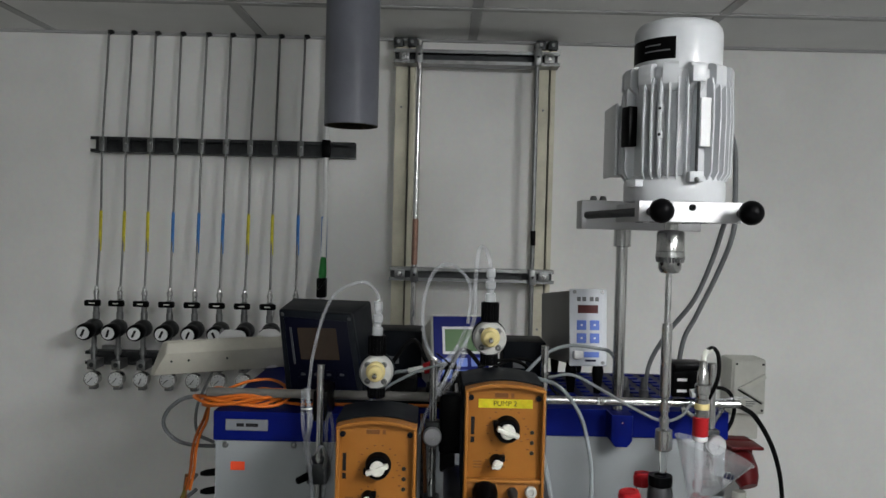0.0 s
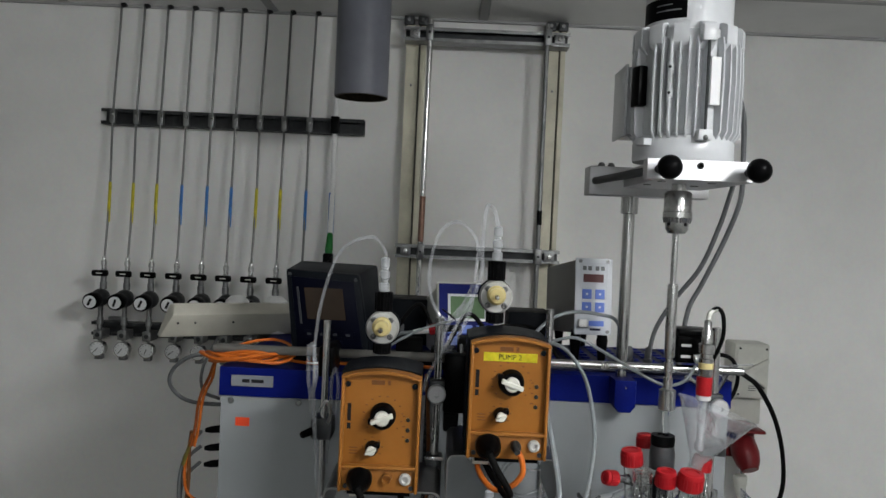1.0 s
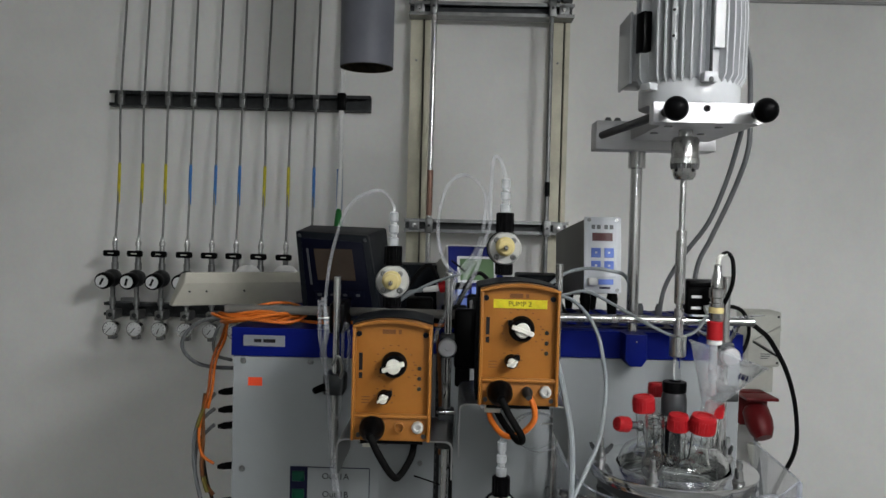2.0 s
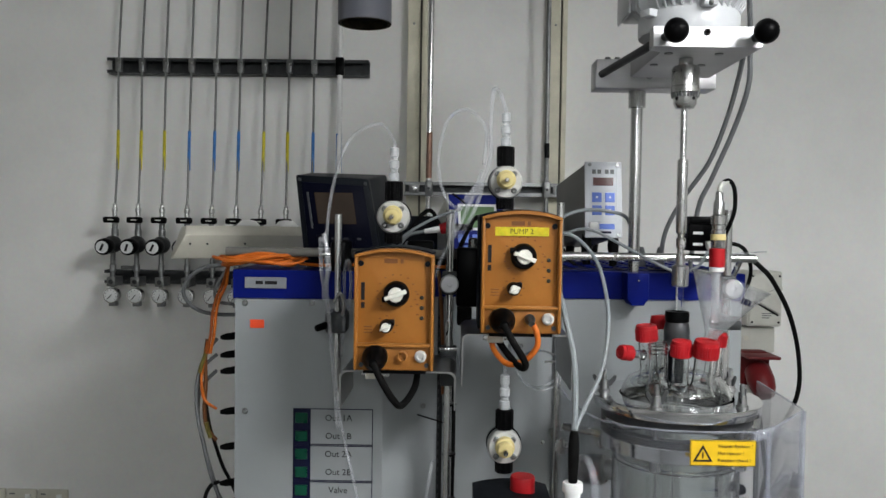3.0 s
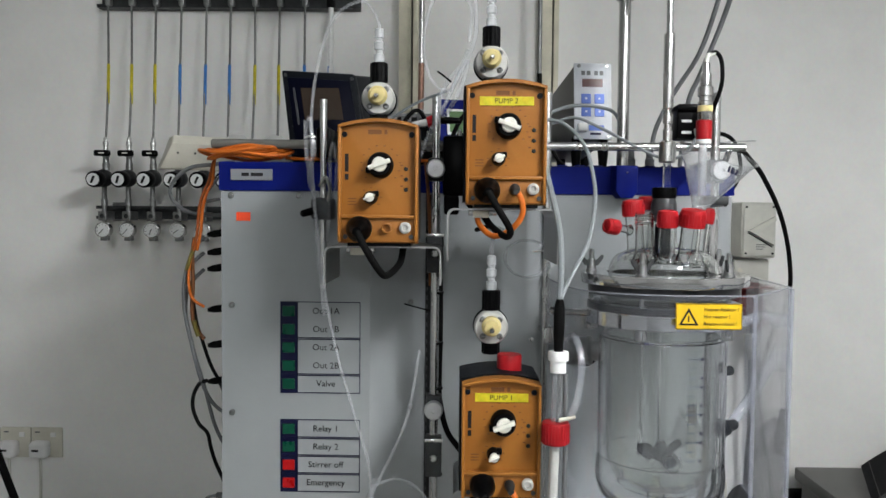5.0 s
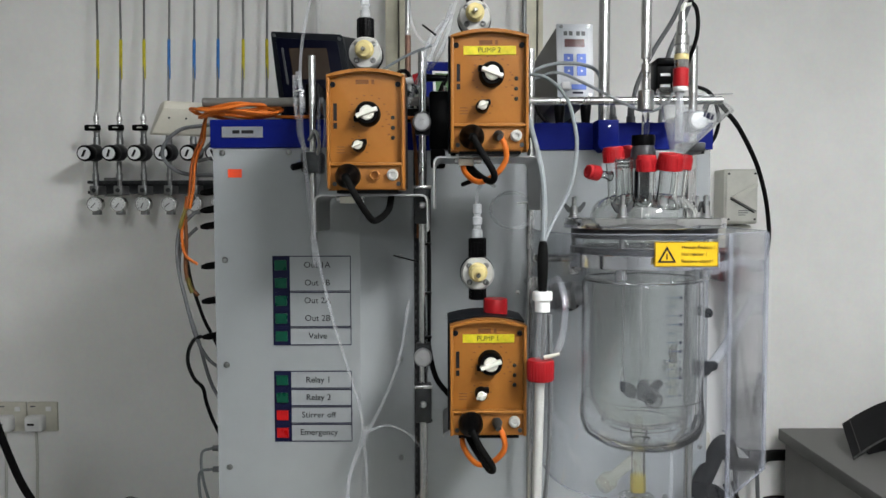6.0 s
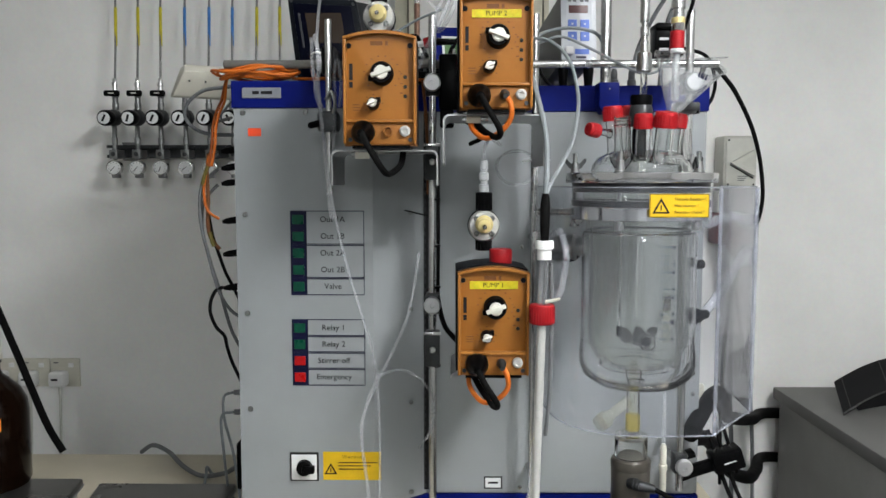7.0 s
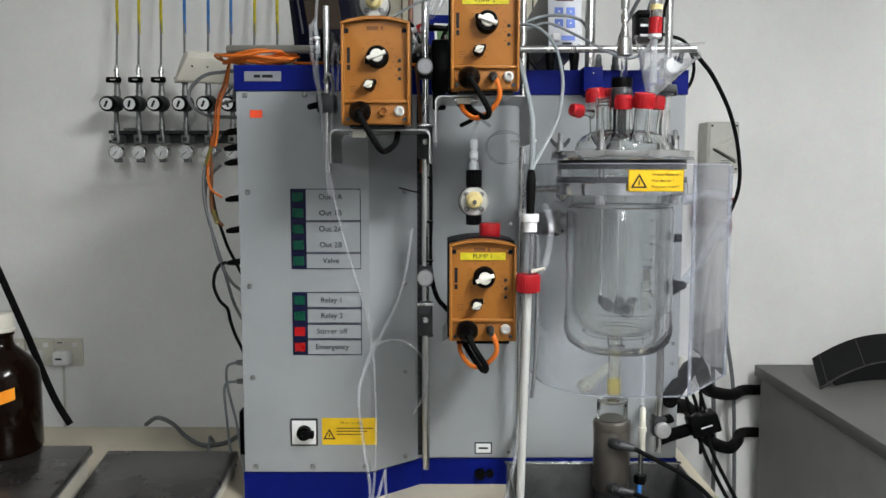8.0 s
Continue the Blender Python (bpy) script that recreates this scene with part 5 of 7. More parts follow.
def shelf(x0, x1, z, y0, y1, drop, label, right_drop=None):
    """A bent steel shelf: flat top, side cheeks folded down."""
    s = thing("pump_shelf", ((x0 + x1) / 2, (y0 + y1) / 2, z - drop), label, "bracket shelf", "pump shelves")
    n, r = 5, 0.010
    out = [(x0, z - drop)]
    out += [(x0 + r - r * math.cos(math.pi / 2 * k / n), z - r + r * math.sin(math.pi / 2 * k / n)) for k in range(n + 1)]
    out += [(x1 - r + r * math.sin(math.pi / 2 * k / n), z - r + r * math.cos(math.pi / 2 * k / n)) for k in range(n + 1)]
    out.append((x1, z - (drop if right_drop is None else right_drop)))
    t = 0.0022
    inner = [(x + (t if x < (x0 + x1) / 2 - 0.03 else -t if x > (x0 + x1) / 2 + 0.03 else 0), zz - (t if zz > z - drop + 1e-6 and zz > z - (right_drop or drop) + 1e-6 else 0)) for x, zz in out]
    part("sheet", slab(out + inner[::-1], y0, y1), SHELF_SHADE, s)
    part("lip", box((x0 + 0.03, y0 + 0.01, z - 0.010), (x0 + 0.07, y0 + 0.02, z - t), 0.001), STEEL, s)
    part("latch", box((x0 + 0.036, y0 + 0.006, z - 0.013), (x0 + 0.058, y0 + 0.012, z - 0.003), 0.001), IVORY, s)
    return s


shelf(-0.1385, 0.0250, 1.4705, 1.105, 1.245, 0.054, "bent stainless steel shelf under a metering pump")
shelf(0.0325, 0.1880, 1.5245, 1.105, 1.275, 0.075, "bent stainless steel shelf under a metering pump", 0.078)
shelf(0.0445, 0.1650, 1.1225, 1.120, 1.255, 0.010, "small steel shelf under the lowest metering pump")

# ---- glass reactor ----
GX, GY = 0.3435, 1.145
vessel = thing("glass_reactor", (GX, GY, 1.02), "jacketed glass reactor with steel flange clamp and red caps", "glass reactor")
part("jacket", lathe([(0.0810, 1.347), (0.0865, 1.345), (0.0893, 1.338), (0.0893, 1.172), (0.0870, 1.172), (0.0870, 1.3365), (0.0855, 1.342), (0.0810, 1.3445)], GX, GY, 72, closed=True), JACKET, vessel, "clear glass jacket round the vessel")
part("jacket_bowl", lathe([(0.0893, 1.1715), (0.0912, 1.152), (0.0912, 1.134), (0.086, 1.116), (0.066, 1.101), (0.030, 1.094), (0.0145, 1.091), (0.0145, 1.0965), (0.030, 1.100), (0.064, 1.108), (0.0815, 1.121), (0.0865, 1.136), (0.0868, 1.151), (0.0862, 1.1715)], GX, GY, 72, closed=True), JACKET, vessel, "thick rounded glass bottom of the jacket")
part("inner_vessel", lathe([(0.0790, 1.346), (0.0790, 1.185), (0.0765, 1.163), (0.067, 1.143), (0.046, 1.128), (0.016, 1.121), (0.016, 1.1245), (0.045, 1.1315), (0.0645, 1.1455), (0.0735, 1.164), (0.0760, 1.186), (0.0760, 1.346)], GX, GY, 72, closed=True), INNER, vessel, "inner glass vessel")
part("bowl_ring", lathe([(0.0520, 1.1290), (0.0560, 1.1325), (0.0600, 1.1290), (0.0560, 1.1255)], GX, GY, 64, closed=True), GLASS, vessel)
part("vessel_neck", lathe([(0.0885, 1.405), (0.0885, 1.398), (0.0840, 1.390), (0.0835, 1.348), (0.0810, 1.348), (0.0812, 1.392), (0.0812, 1.405)], GX, GY, 72, closed=True), INNER, vessel, "glass neck of the vessel")
part("lid", lathe([(0.0885, 1.4055), (0.0885, 1.417), (0.0775, 1.424), (0.0770, 1.440), (0.0750, 1.449), (0.067, 1.460), (0.048, 1.469), (0.022, 1.472), (0.022, 1.4695), (0.047, 1.4665), (0.065, 1.4578), (0.0722, 1.448), (0.0745, 1.440), (0.0745, 1.4055)], GX, GY, 72, closed=True), GLASS, vessel, "domed glass lid with necks")
part("gasket", lathe([(0.1060, 1.4060), (0.1060, 1.4202), (0.0892, 1.4202), (0.0892, 1.4060)], GX, GY, 64, closed=True), SMOKE, vessel, "dark sealing ring")
part("clamp_ring_top", lathe([(0.1165, 1.4205), (0.1172, 1.4215), (0.1172, 1.4345), (0.1160, 1.4355), (0.0800, 1.4355), (0.0800, 1.4205)], GX, GY, 80, closed=True), POLISH, vessel, "polished steel clamp ring")
part("clamp_ring_low", lathe([(0.1080, 1.364), (0.1088, 1.365), (0.1088, 1.383), (0.1080, 1.384), (0.0830, 1.384), (0.0830, 1.364)], GX, GY, 80, closed=True), POLISH, vessel, "polished steel clamp ring")
part("ring_pad", lathe([(0.1070, 1.3843), (0.1070, 1.3935), (0.0890, 1.3935), (0.0890, 1.3843)], GX, GY, 64, closed=True), SMOKE, vessel)
for k in range(5):
    a = radians(-120 + 72 * k)
    bx, by = GX + 0.1015 * math.cos(a), GY + 0.1015 * math.sin(a)
    st = part("clamp_bolt", lathe([(0.0036, 1.352), (0.0036, 1.466), (0.002, 1.4675)], bx, by, 12), ZINC, vessel, "threaded clamp bolt with wing nut")
    part("bolt_foot", lathe([(0.006, 1.350), (0.0075, 1.351), (0.0075, 1.363), (0.006, 1.364)], bx, by, 12), STEEL, st)
    part("wing_hub", lathe([(0.0085, 1.4356), (0.0085, 1.438), (0.0068, 1.4385), (0.0055, 1.452), (0.0045, 1.453)], bx, by, 14), ZINC, st)
    w = Matrix.Translation((bx, by, 0)) @ Matrix.Rotation(radians(20 + 37 * k), 4, "Z")
    for s in (-1, 1):
        own = slab([(s * 0.004, 1.441), (s * 0.010, 1.444), (s * 0.0165, 1.453), (s * 0.0175, 1.458), (s * 0.0140, 1.459), (s * 0.008, 1.452), (s * 0.004, 1.450)], -0.0014, 0.0014)
        part("wing", merge(own, None, w), DARKZ, st)


def neck(top, foot, r, cap_r, cap_h, capped=True):
    """A glass neck from the lid up to a ribbed red screw cap."""
    top, foot = Vector(top), Vector(foot)
    d = (top - foot).normalized()
    L = (top - foot).length
    prof = [(r * 1.45, 0), (r * 1.05, L * 0.22), (r, L * 0.35), (r, L), (r - 0.0018, L), (r - 0.0018, L * 0.36), (r * 1.05 - 0.0018, L * 0.22), (r * 1.45 - 0.002, 0)]
    own = turned(foot, top, prof, 24)
    nk = part("neck", own, GLASS, vessel, "glass neck")
    if capped:
        cap = part("screw_cap", turned(top - d * 0.004, top + d * cap_h, [(cap_r, 0), (cap_r, cap_h - 0.001), (cap_r * 0.93, cap_h + 0.003), (cap_r * 0.60, cap_h + 0.004), (cap_r * 0.55, cap_h + 0.0025)], 30), RED, vessel, "red screw cap")
        for k in range(26):
            a = 2 * math.pi * k / 26
            m = Matrix.Translation(top - d * 0.004) @ d.to_track_quat("Z", "Y").to_matrix().to_4x4() @ Matrix.Rotation(a, 4, "Z")
            part("cap_rib", box((cap_r - 0.0004, -0.0009, 0.001), (cap_r + 0.0008, 0.0009, cap_h - 0.002), m=m), RED, cap)
    else:
        for k in range(3):
            part("glass_thread", lathe([(r + 0.0003, -0.001), (r + 0.0018, 0), (r + 0.0003, 0.001)], n=24, closed=True, m=Matrix.Translation(top - d * (0.004 + 0.005 * k)) @ d.to_track_quat("Z", "Y").to_matrix().to_4x4()), GLASS, nk)
    return nk


neck((0.2955, 1.128, 1.520), (0.302, 1.132, 1.455), 0.0120, 0.0150, 0.019)
neck((0.331, 1.195, 1.528), (0.333, 1.19, 1.462), 0.0102, 0.0130, 0.017)
neck((0.3325, 1.086, 1.505), (0.333, 1.092, 1.452), 0.0112, 0.0138, 0.019)
neck((0.3625, 1.076, 1.506), (0.360, 1.086, 1.450), 0.0135, 0.0168, 0.020)
neck((0.4015, 1.150, 1.510), (0.393, 1.150, 1.452), 0.0102, 0.0132, 0.019)
neck((0.3005, 1.085, 1.520), (0.304, 1.094, 1.452), 0.0122, 0.0, 0.0, False)
neck((0.267, 1.113, 1.500), (0.290, 1.124, 1.496), 0.0055, 0.0102, 0.016)
part("centre_neck", lathe([(0.026, 1.466), (0.0190, 1.480), (0.0180, 1.512), (0.0165, 1.512), (0.0175, 1.480), (0.024, 1.466)], GX - 0.001, GY, 32, closed=True), GLASS, vessel)
part("stirrer_guide", lathe([(0.0168, 1.508), (0.0182, 1.510), (0.0182, 1.530), (0.0168, 1.538), (0.0145, 1.543), (0.008, 1.544)], GX - 0.001, GY, 28), SMOKE, vessel, "smoky stirrer guide")
part("stopper", lathe([(0.0145, 1.540), (0.0168, 1.542), (0.0172, 1.552), (0.0165, 1.5565), (0.0090, 1.557), (0.0085, 1.554)], GX - 0.001, GY, 28), BLACK, vessel, "black rubber stopper")
part("dark_neck_sleeve", lathe([(0.0105, 1.46), (0.0115, 1.462), (0.0115, 1.50), (0.0105, 1.505)], 0.3335, 1.112, 16), CHAR, vessel)
# inside: baffle rods, probe, stirrer blade, graduation
for x, y, r, z0, z1, mt in ((0.305, 1.10, 0.0016, 1.19, 1.45, STEEL), (0.3245, 1.12, 0.0042, 1.165, 1.45, INNER), (0.402, 1.128, 0.0010, 1.20, 1.45, DARKZ), (0.392, 1.152, 0.0060, 1.215, 1.45, INNER), (0.392, 1.152, 0.0066, 1.165, 1.240, PALEG), (0.363, 1.19, 0.004, 1.17, 1.45, INNER), (0.315, 1.185, 0.003, 1.19, 1.45, INNER)):
    part("dip_tube", rod((x, y, z0), (x, y, z1), r, n=12), mt, vessel)
part("rod_clip", rod((0.305, 1.10, 1.185), (0.305, 1.10, 1.200), 0.0042, n=10), CHAR, vessel)
part("stirrer_hub", lathe([(0.005, 1.160), (0.009, 1.162), (0.009, 1.182), (0.005, 1.190)], SX, AY, 18), PADDLE, vessel)
for s in (-1, 1):
    m = Matrix.Translation((SX, AY, 1.178)) @ Matrix.Rotation(radians(28), 4, "Z") @ Matrix.Translation((s * 0.026, 0, 0)) @ Matrix.Rotation(radians(90 + 32 * s), 4, "X")
    part("stirrer_blade", lathe([(0.010, -0.0016), (0.0125, -0.001), (0.0125, 0.001), (0.010, 0.0016)], n=24, m=m), PADDLE, vessel, "smoky grey stirrer paddle")
port = part("side_port", turned((0.342, 1.092, 1.1795), (0.343, 1.064, 1.1785), [(0.0085, 0), (0.0125, 0.004), (0.0130, 0.018), (0.0105, 0.020), (0.0095, 0.008)], 26), GLASS, vessel, "short glass side port")
part("port_plug", turned((0.342, 1.090, 1.1795), (0.3425, 1.078, 1.179), [(0.0075, 0), (0.0082, 0.004), (0.0075, 0.009)], 20), CHAR, port)
for k in range(12):
    a0 = radians(-83)
    long = 0.024 if k % 3 == 0 else 0.014
    zt = 1.325 - 0.0125 * k
    own = bmesh.new()
    vs = []
    for j in range(5):
        a = a0 + long / 0.0895 * j / 4
        vs.append((own.verts.new((GX + 0.0895 * math.cos(a), GY + 0.0895 * math.sin(a), zt)), own.verts.new((GX + 0.0895 * math.cos(a), GY + 0.0895 * math.sin(a), zt + 0.0012))))
    for p, q in zip(vs, vs[1:]):
        own.faces.new((p[0], q[0], q[1], p[1]))
    part("graduation", own, SCALEINK, vessel)
    if k % 3 != 1:
        own = bmesh.new()
        vs = []
        for j in range(3):
            a = radians(-70) + 0.05 * j / 2
            vs.append((own.verts.new((GX + 0.0897 * math.cos(a), GY + 0.0897 * math.sin(a), zt - 0.0018)), own.verts.new((GX + 0.0897 * math.cos(a), GY + 0.0897 * math.sin(a), zt + 0.0018))))
        for p, q in zip(vs, vs[1:]):
            own.faces.new((p[0], q[0], q[1], p[1]))
        part("graduation_figure", own, INKB, vessel)
# drain, side arm, nozzles
part("drain", lathe([(0.0135, 1.1185), (0.0125, 1.10), (0.0105, 1.09), (0.0105, 1.020), (0.008, 1.020), (0.008, 1.09), (0.010, 1.10), (0.011, 1.1185)], GX - 0.004, GY, 28, closed=True), GLASS, vessel, "glass drain pipe")
part("drain_seat", lathe([(0.0050, 1.135), (0.0060, 1.132), (0.0060, 1.045), (0.0075, 1.034), (0.0075, 1.022), (0.003, 1.020)], GX - 0.004, GY, 22), PALEG, vessel, "pale glass drain valve plug")
part("side_arm", turned((GX - 0.012, GY - 0.002, 1.070), (0.285, 1.125, 1.040), [(0.009, 0), (0.008, 0.012), (0.008, 0.040), (0.0135, 0.046), (0.0135, 0.058), (0.010, 0.060)], 20), PALEG, vessel)
part("drain_ring", lathe([(0.0112, 1.022), (0.0118, 1.024), (0.0118, 1.046), (0.0112, 1.048)], GX - 0.004, GY, 24), YGLASS, vessel, "yellow ring low in the drain")
part("side_arm_cap", turned((0.288, 1.126, 1.042), (0.276, 1.121, 1.034), [(0.010, 0), (0.0125, 0.002), (0.0125, 0.011), (0.010, 0.013)], 18), PALEG, vessel)
part("jacket_nozzle", turned((GX - 0.082, GY + 0.02, 1.318), (0.205, 1.19, 1.312), [(0.015, 0), (0.015, 0.012), (0.0215, 0.016), (0.0215, 0.045), (0.018, 0.06)], 24), ZINC, vessel, "steel jacket nozzle with hose union")
part("nozzle_joint", ball((0.238, 1.178, 1.312), 0.021, 20), CHAR, vessel)
part("ring_arm", rod((0.243, 1.15, 1.374), (0.19, 1.20, 1.372), 0.006), STEEL, vessel)
part("ring_arm_boss", ball((0.246, 1.148, 1.366), 0.0115, 16), STEEL, vessel)
part("lower_nozzle", turned((GX + 0.088, GY + 0.01, 1.205), (0.475, 1.20, 1.203), [(0.010, 0), (0.0125, 0.006), (0.0125, 0.02), (0.008, 0.022), (0.008, 0.05)], 18), CHAR, vessel)
part("nozzle_clip", turned((0.432, 1.165, 1.288), (0.458, 1.18, 1.288), [(0.004, 0), (0.004, 0.012), (0.0075, 0.013), (0.0075, 0.026)], 12), CHAR, vessel)

# ---- clear splash guard in front of the reactor, with its label ----
guard = thing("splash_guard", (0.36, 1.1, 1.05), "bent clear acrylic splash guard with a yellow warning label", "splash guard")
way = [(0.192, 1.32), (0.197, 1.20), (0.206, 1.12), (0.222, 1.075), (0.250, 1.045), (0.290, 1.026), (0.340, 1.020), (0.390, 1.021), (0.4295, 1.0255), (0.4315, 1.0275), (0.5305, 1.1515), (0.5325, 1.155), (0.5460, 1.365)]
t = 0.0025
back = []
for k, (x, y) in enumerate(way):
    a, b = way[max(k - 1, 0)], way[min(k + 1, len(way) - 1)]
    d = Vector((b[0] - a[0], b[1] - a[1])).normalized()
    back.append((x - d.y * t, y + d.x * t))
part("sheet", plan_plate(way + back[::-1], 1.052, 1.413), ACRYL, guard, "clear bent acrylic sheet")
for x, y in ((0.205, 1.26),):
    part("fixing_bolt", rod((x, y - 0.02, 1.325), (x, y + 0.11, 1.325), 0.004, n=10), STEEL, guard)
part("fixing_disc", rod((0.197, 1.262, 1.325), (0.197, 1.256, 1.325), 0.013, n=20), STEEL, guard)
# rods and strips added on folds and cuts; pale haze paints their highlight
for x, y in ((0.4315, 1.0265), (0.5318, 1.153)):
    part("fold_edge", rod((x, y, 1.0525), (x, y, 1.4125), 0.0030, n=10), ACRYL_EDGE, guard, "bluish rod on the folded edge with its highlight painted in")
for z in (1.0510, 1.4142):
    part("cut_edge", plan_plate(way + back[::-1], z - 0.0009, z + 0.0009), ACRYL_EDGE, guard, "pale strip on the polished edge with its highlight painted in")
lab = part("warning_label", box((0.3270, 1.0165, 1.3715), (0.4115, 1.0178, 1.4050), 0.0003, 1), YEL, guard, "yellow hot reactor warning label")
triangle(0.3432, 1.0162, 1.3770, 0.0255, lab)
for j, wd in enumerate(("Heisser Reaktor !", "Hot reactor !", "Reacteur chaud !")):
    lettering(wd, 0.0062, INK, lab, (0.3605 + 0.00143 * len(wd), 1.0160, 1.3975 - 0.0092 * j))
for a, b in (((0.3275, 1.0160, 1.3720), (0.4110, 1.0164, 1.3726)), ((0.3275, 1.0160, 1.4039), (0.4110, 1.0164, 1.4045)), ((0.3275, 1.0160, 1.3727), (0.3281, 1.0164, 1.4038)), ((0.4104, 1.0160, 1.3727), (0.4110, 1.0164, 1.4038))):
    part("border_line", box(a, b), INK, lab)
single("jacket_tube", cord([(0.440, 1.165, 1.196), (0.4625, 1.20, 1.199), (0.492, 1.22, 1.224), (0.521, 1.22, 1.272), (0.543, 1.22, 1.317), (0.5415, 1.22, 1.350), (0.522, 1.22, 1.365), (0.494, 1.22, 1.358), (0.468, 1.20, 1.352)], 0.0078, 14), TUBE, "thick clear tube arching beside the reactor jacket", "hose", "clear pump hoses")

# ---- temperature probe and funnel ----
probe = thing("sensor_probe", (0.394, 1.141, 1.545), "steel sensor probe with red collar and yellow band", "sensor probe")
px, py = 0.388, 1.113
part("collar", lathe([(0.0095, 1.6225), (0.0108, 1.623), (0.0108, 1.648), (0.0098, 1.6485)], px - 0.001, py, 20), RED, probe, "red plastic collar")
part("tip_ring", lathe([(0.0095, 1.616), (0.0102, 1.617), (0.0102, 1.6222)], px - 0.001, py, 20), WHITE, probe)
part("stem", lathe([(0.0052, 1.545), (0.0058, 1.548), (0.0058, 1.616)], px - 0.002, py, 16), MILKY, probe, "cloudy probe stem")
part("body", lathe([(0.0090, 1.6487), (0.0098, 1.650), (0.0098, 1.674), (0.0085, 1.675), (0.0085, 1.681), (0.0105, 1.682), (0.0105, 1.694), (0.0080, 1.696), (0.0075, 1.712), (0.0055, 1.716), (0.0050, 1.727), (0.003, 1.728)], px, py, 22), STEEL, probe)
part("band", lathe([(0.0099, 1.660), (0.0103, 1.6605), (0.0103, 1.668), (0.0099, 1.6685)], px, py, 20, closed=True), YELC, probe)
part("lead", cord([(px, py, 1.726), (px + 0.004, py + 0.005, 1.738), (px + 0.016, py + 0.01, 1.744), (px + 0.026, py + 0.015, 1.732), (px + 0.028, py + 0.02, 1.70), (px + 0.022, py + 0.04, 1.665), (px + 0.02, py + 0.08, 1.63)], 0.0030, 10), RUBBER, probe)
part("lead_boot", cord([(px, py, 1.727), (px + 0.004, py + 0.005, 1.738), (px + 0.014, py + 0.01, 1.743)], 0.0036, 10), BEIGE, probe)
fm = Matrix.Translation((0.384, 1.116, 1.529)) @ Matrix.Rotation(radians(18), 4, "Y")
fun = thing("funnel", (0.39, 1.142, 1.53), "milky plastic funnel with a handwritten mark", "funnel")
part("cone", lathe([(0.0085, -0.03), (0.0090, 0.0), (0.052, 0.076), (0.0555, 0.078), (0.0560, 0.0765), (0.0525, 0.0745), (0.0098, -0.001), (0.0092, -0.03)], n=48, closed=True, m=fm), FUNNEL, fun)
for k in range(4):
    part("handwriting", merge(box((0.0395 + 0.001 * (k % 2), -0.012 + 0.0045 * k, 0.052), (0.0412 + 0.001 * (k % 2), -0.0095 + 0.0045 * k, 0.060)), None, fm @ Matrix.Rotation(radians(-62), 4, "Z")), INKB, fun)
fc = thing("funnel_clamp", (0.43, 1.19, 1.53), "steel ring clamp holding the funnel on the rod", "clamp")
part("arm", box((0.394, 1.130, 1.532), (0.430, 1.165, 1.545), 0.002), DARKZ, fc)
part("stay", box((0.424, 1.160, 1.53), (0.434, 1.235, 1.546), 0.002), ZINC, fc)
part("screw_head", rod((0.434, 1.180, 1.538), (0.443, 1.176, 1.538), 0.009, 0.008, 6), BLACK, fc)
part("post", rod((0.4235, 1.188, 1.4365), (0.4235, 1.188, 1.5295), 0.0068, n=18), POLISH, fc)
bb = thing("relay_box", (0.425, 1.30, 1.636), "small black connector box with white print", "connector box")
part("body", box((0.398, 1.286, 1.639), (0.448, 1.325, 1.694), 0.003), BLACK, bb)
part("top_edge", box((0.398, 1.280, 1.683), (0.452, 1.33, 1.695), 0.003), BLACK, bb)
for z in (1.668, 1.650):
    part("print_bar", box((0.405, 1.2852, z - 0.0022), (0.421, 1.2859, z + 0.0022)), LBL, bb)
part("white_plug", rod((0.424, 1.275, 1.648), (0.436, 1.275, 1.651), 0.0075, 0.006, 14), WHITE, bb)
sp = thing("plastic_spatula", (0.50, 1.28, 1.655), "clear plastic strip lying on the support bar", "plastic strip")
part("strip", box((-0.03, -0.005, 0), (0.03, 0.005, 0.002), 0.001, 1, m=pose(0.50, 1.30, 1.636, 0, -4, 10)), HOSE, sp)

# ---- hoses of the pumps ----
def hose(name, points, r, material, label, group="", category="hose", n=8, sub=6):
    return single(name, cord(points, r, n, sub), material, label, category, group)


HG = "clear pump hoses"
hose("pump_hose", [HA, (HA[0] - 0.002, HA[1], HA[2] + 0.016), (-0.092, 1.163, 1.822), (-0.135, 1.170, 1.800), (-0.160, 1.180, 1.735), (-0.171, 1.188, 1.66), (-0.170, 1.190, 1.58), (-0.163, 1.190, 1.50), (-0.150, 1.195, 1.385), (-0.128, 1.20, 1.28), (-0.108, 1.21, 1.205), (-0.085, 1.22, 1.11), (-0.078, 1.23, 0.95), (-0.085, 1.22, 0.80), (-0.10, 1.15, 0.7745)], 0.0024, HOSE, "clear hose arching from pump head down the panel", HG)
hose("pump_hose", [HB, (HB[0] - 0.002, HB[1], HB[2] + 0.012), (HB[0] - 0.010, HB[1], HB[2] + 0.034), (0.074, 1.153, 1.870), (0.0709, 1.165, 1.8149), (0.0722, 1.165, 1.7819), (0.0672, 1.165, 1.7602), (0.0597, 1.165, 1.7400), (0.0419, 1.165, 1.7061), (0.0243, 1.165, 1.6680), (0.0032, 1.165, 1.6297), (-0.0065, 1.165, 1.6001)], 0.0030, HOSE, "clear hose looping from pump head behind the pumps", HG)
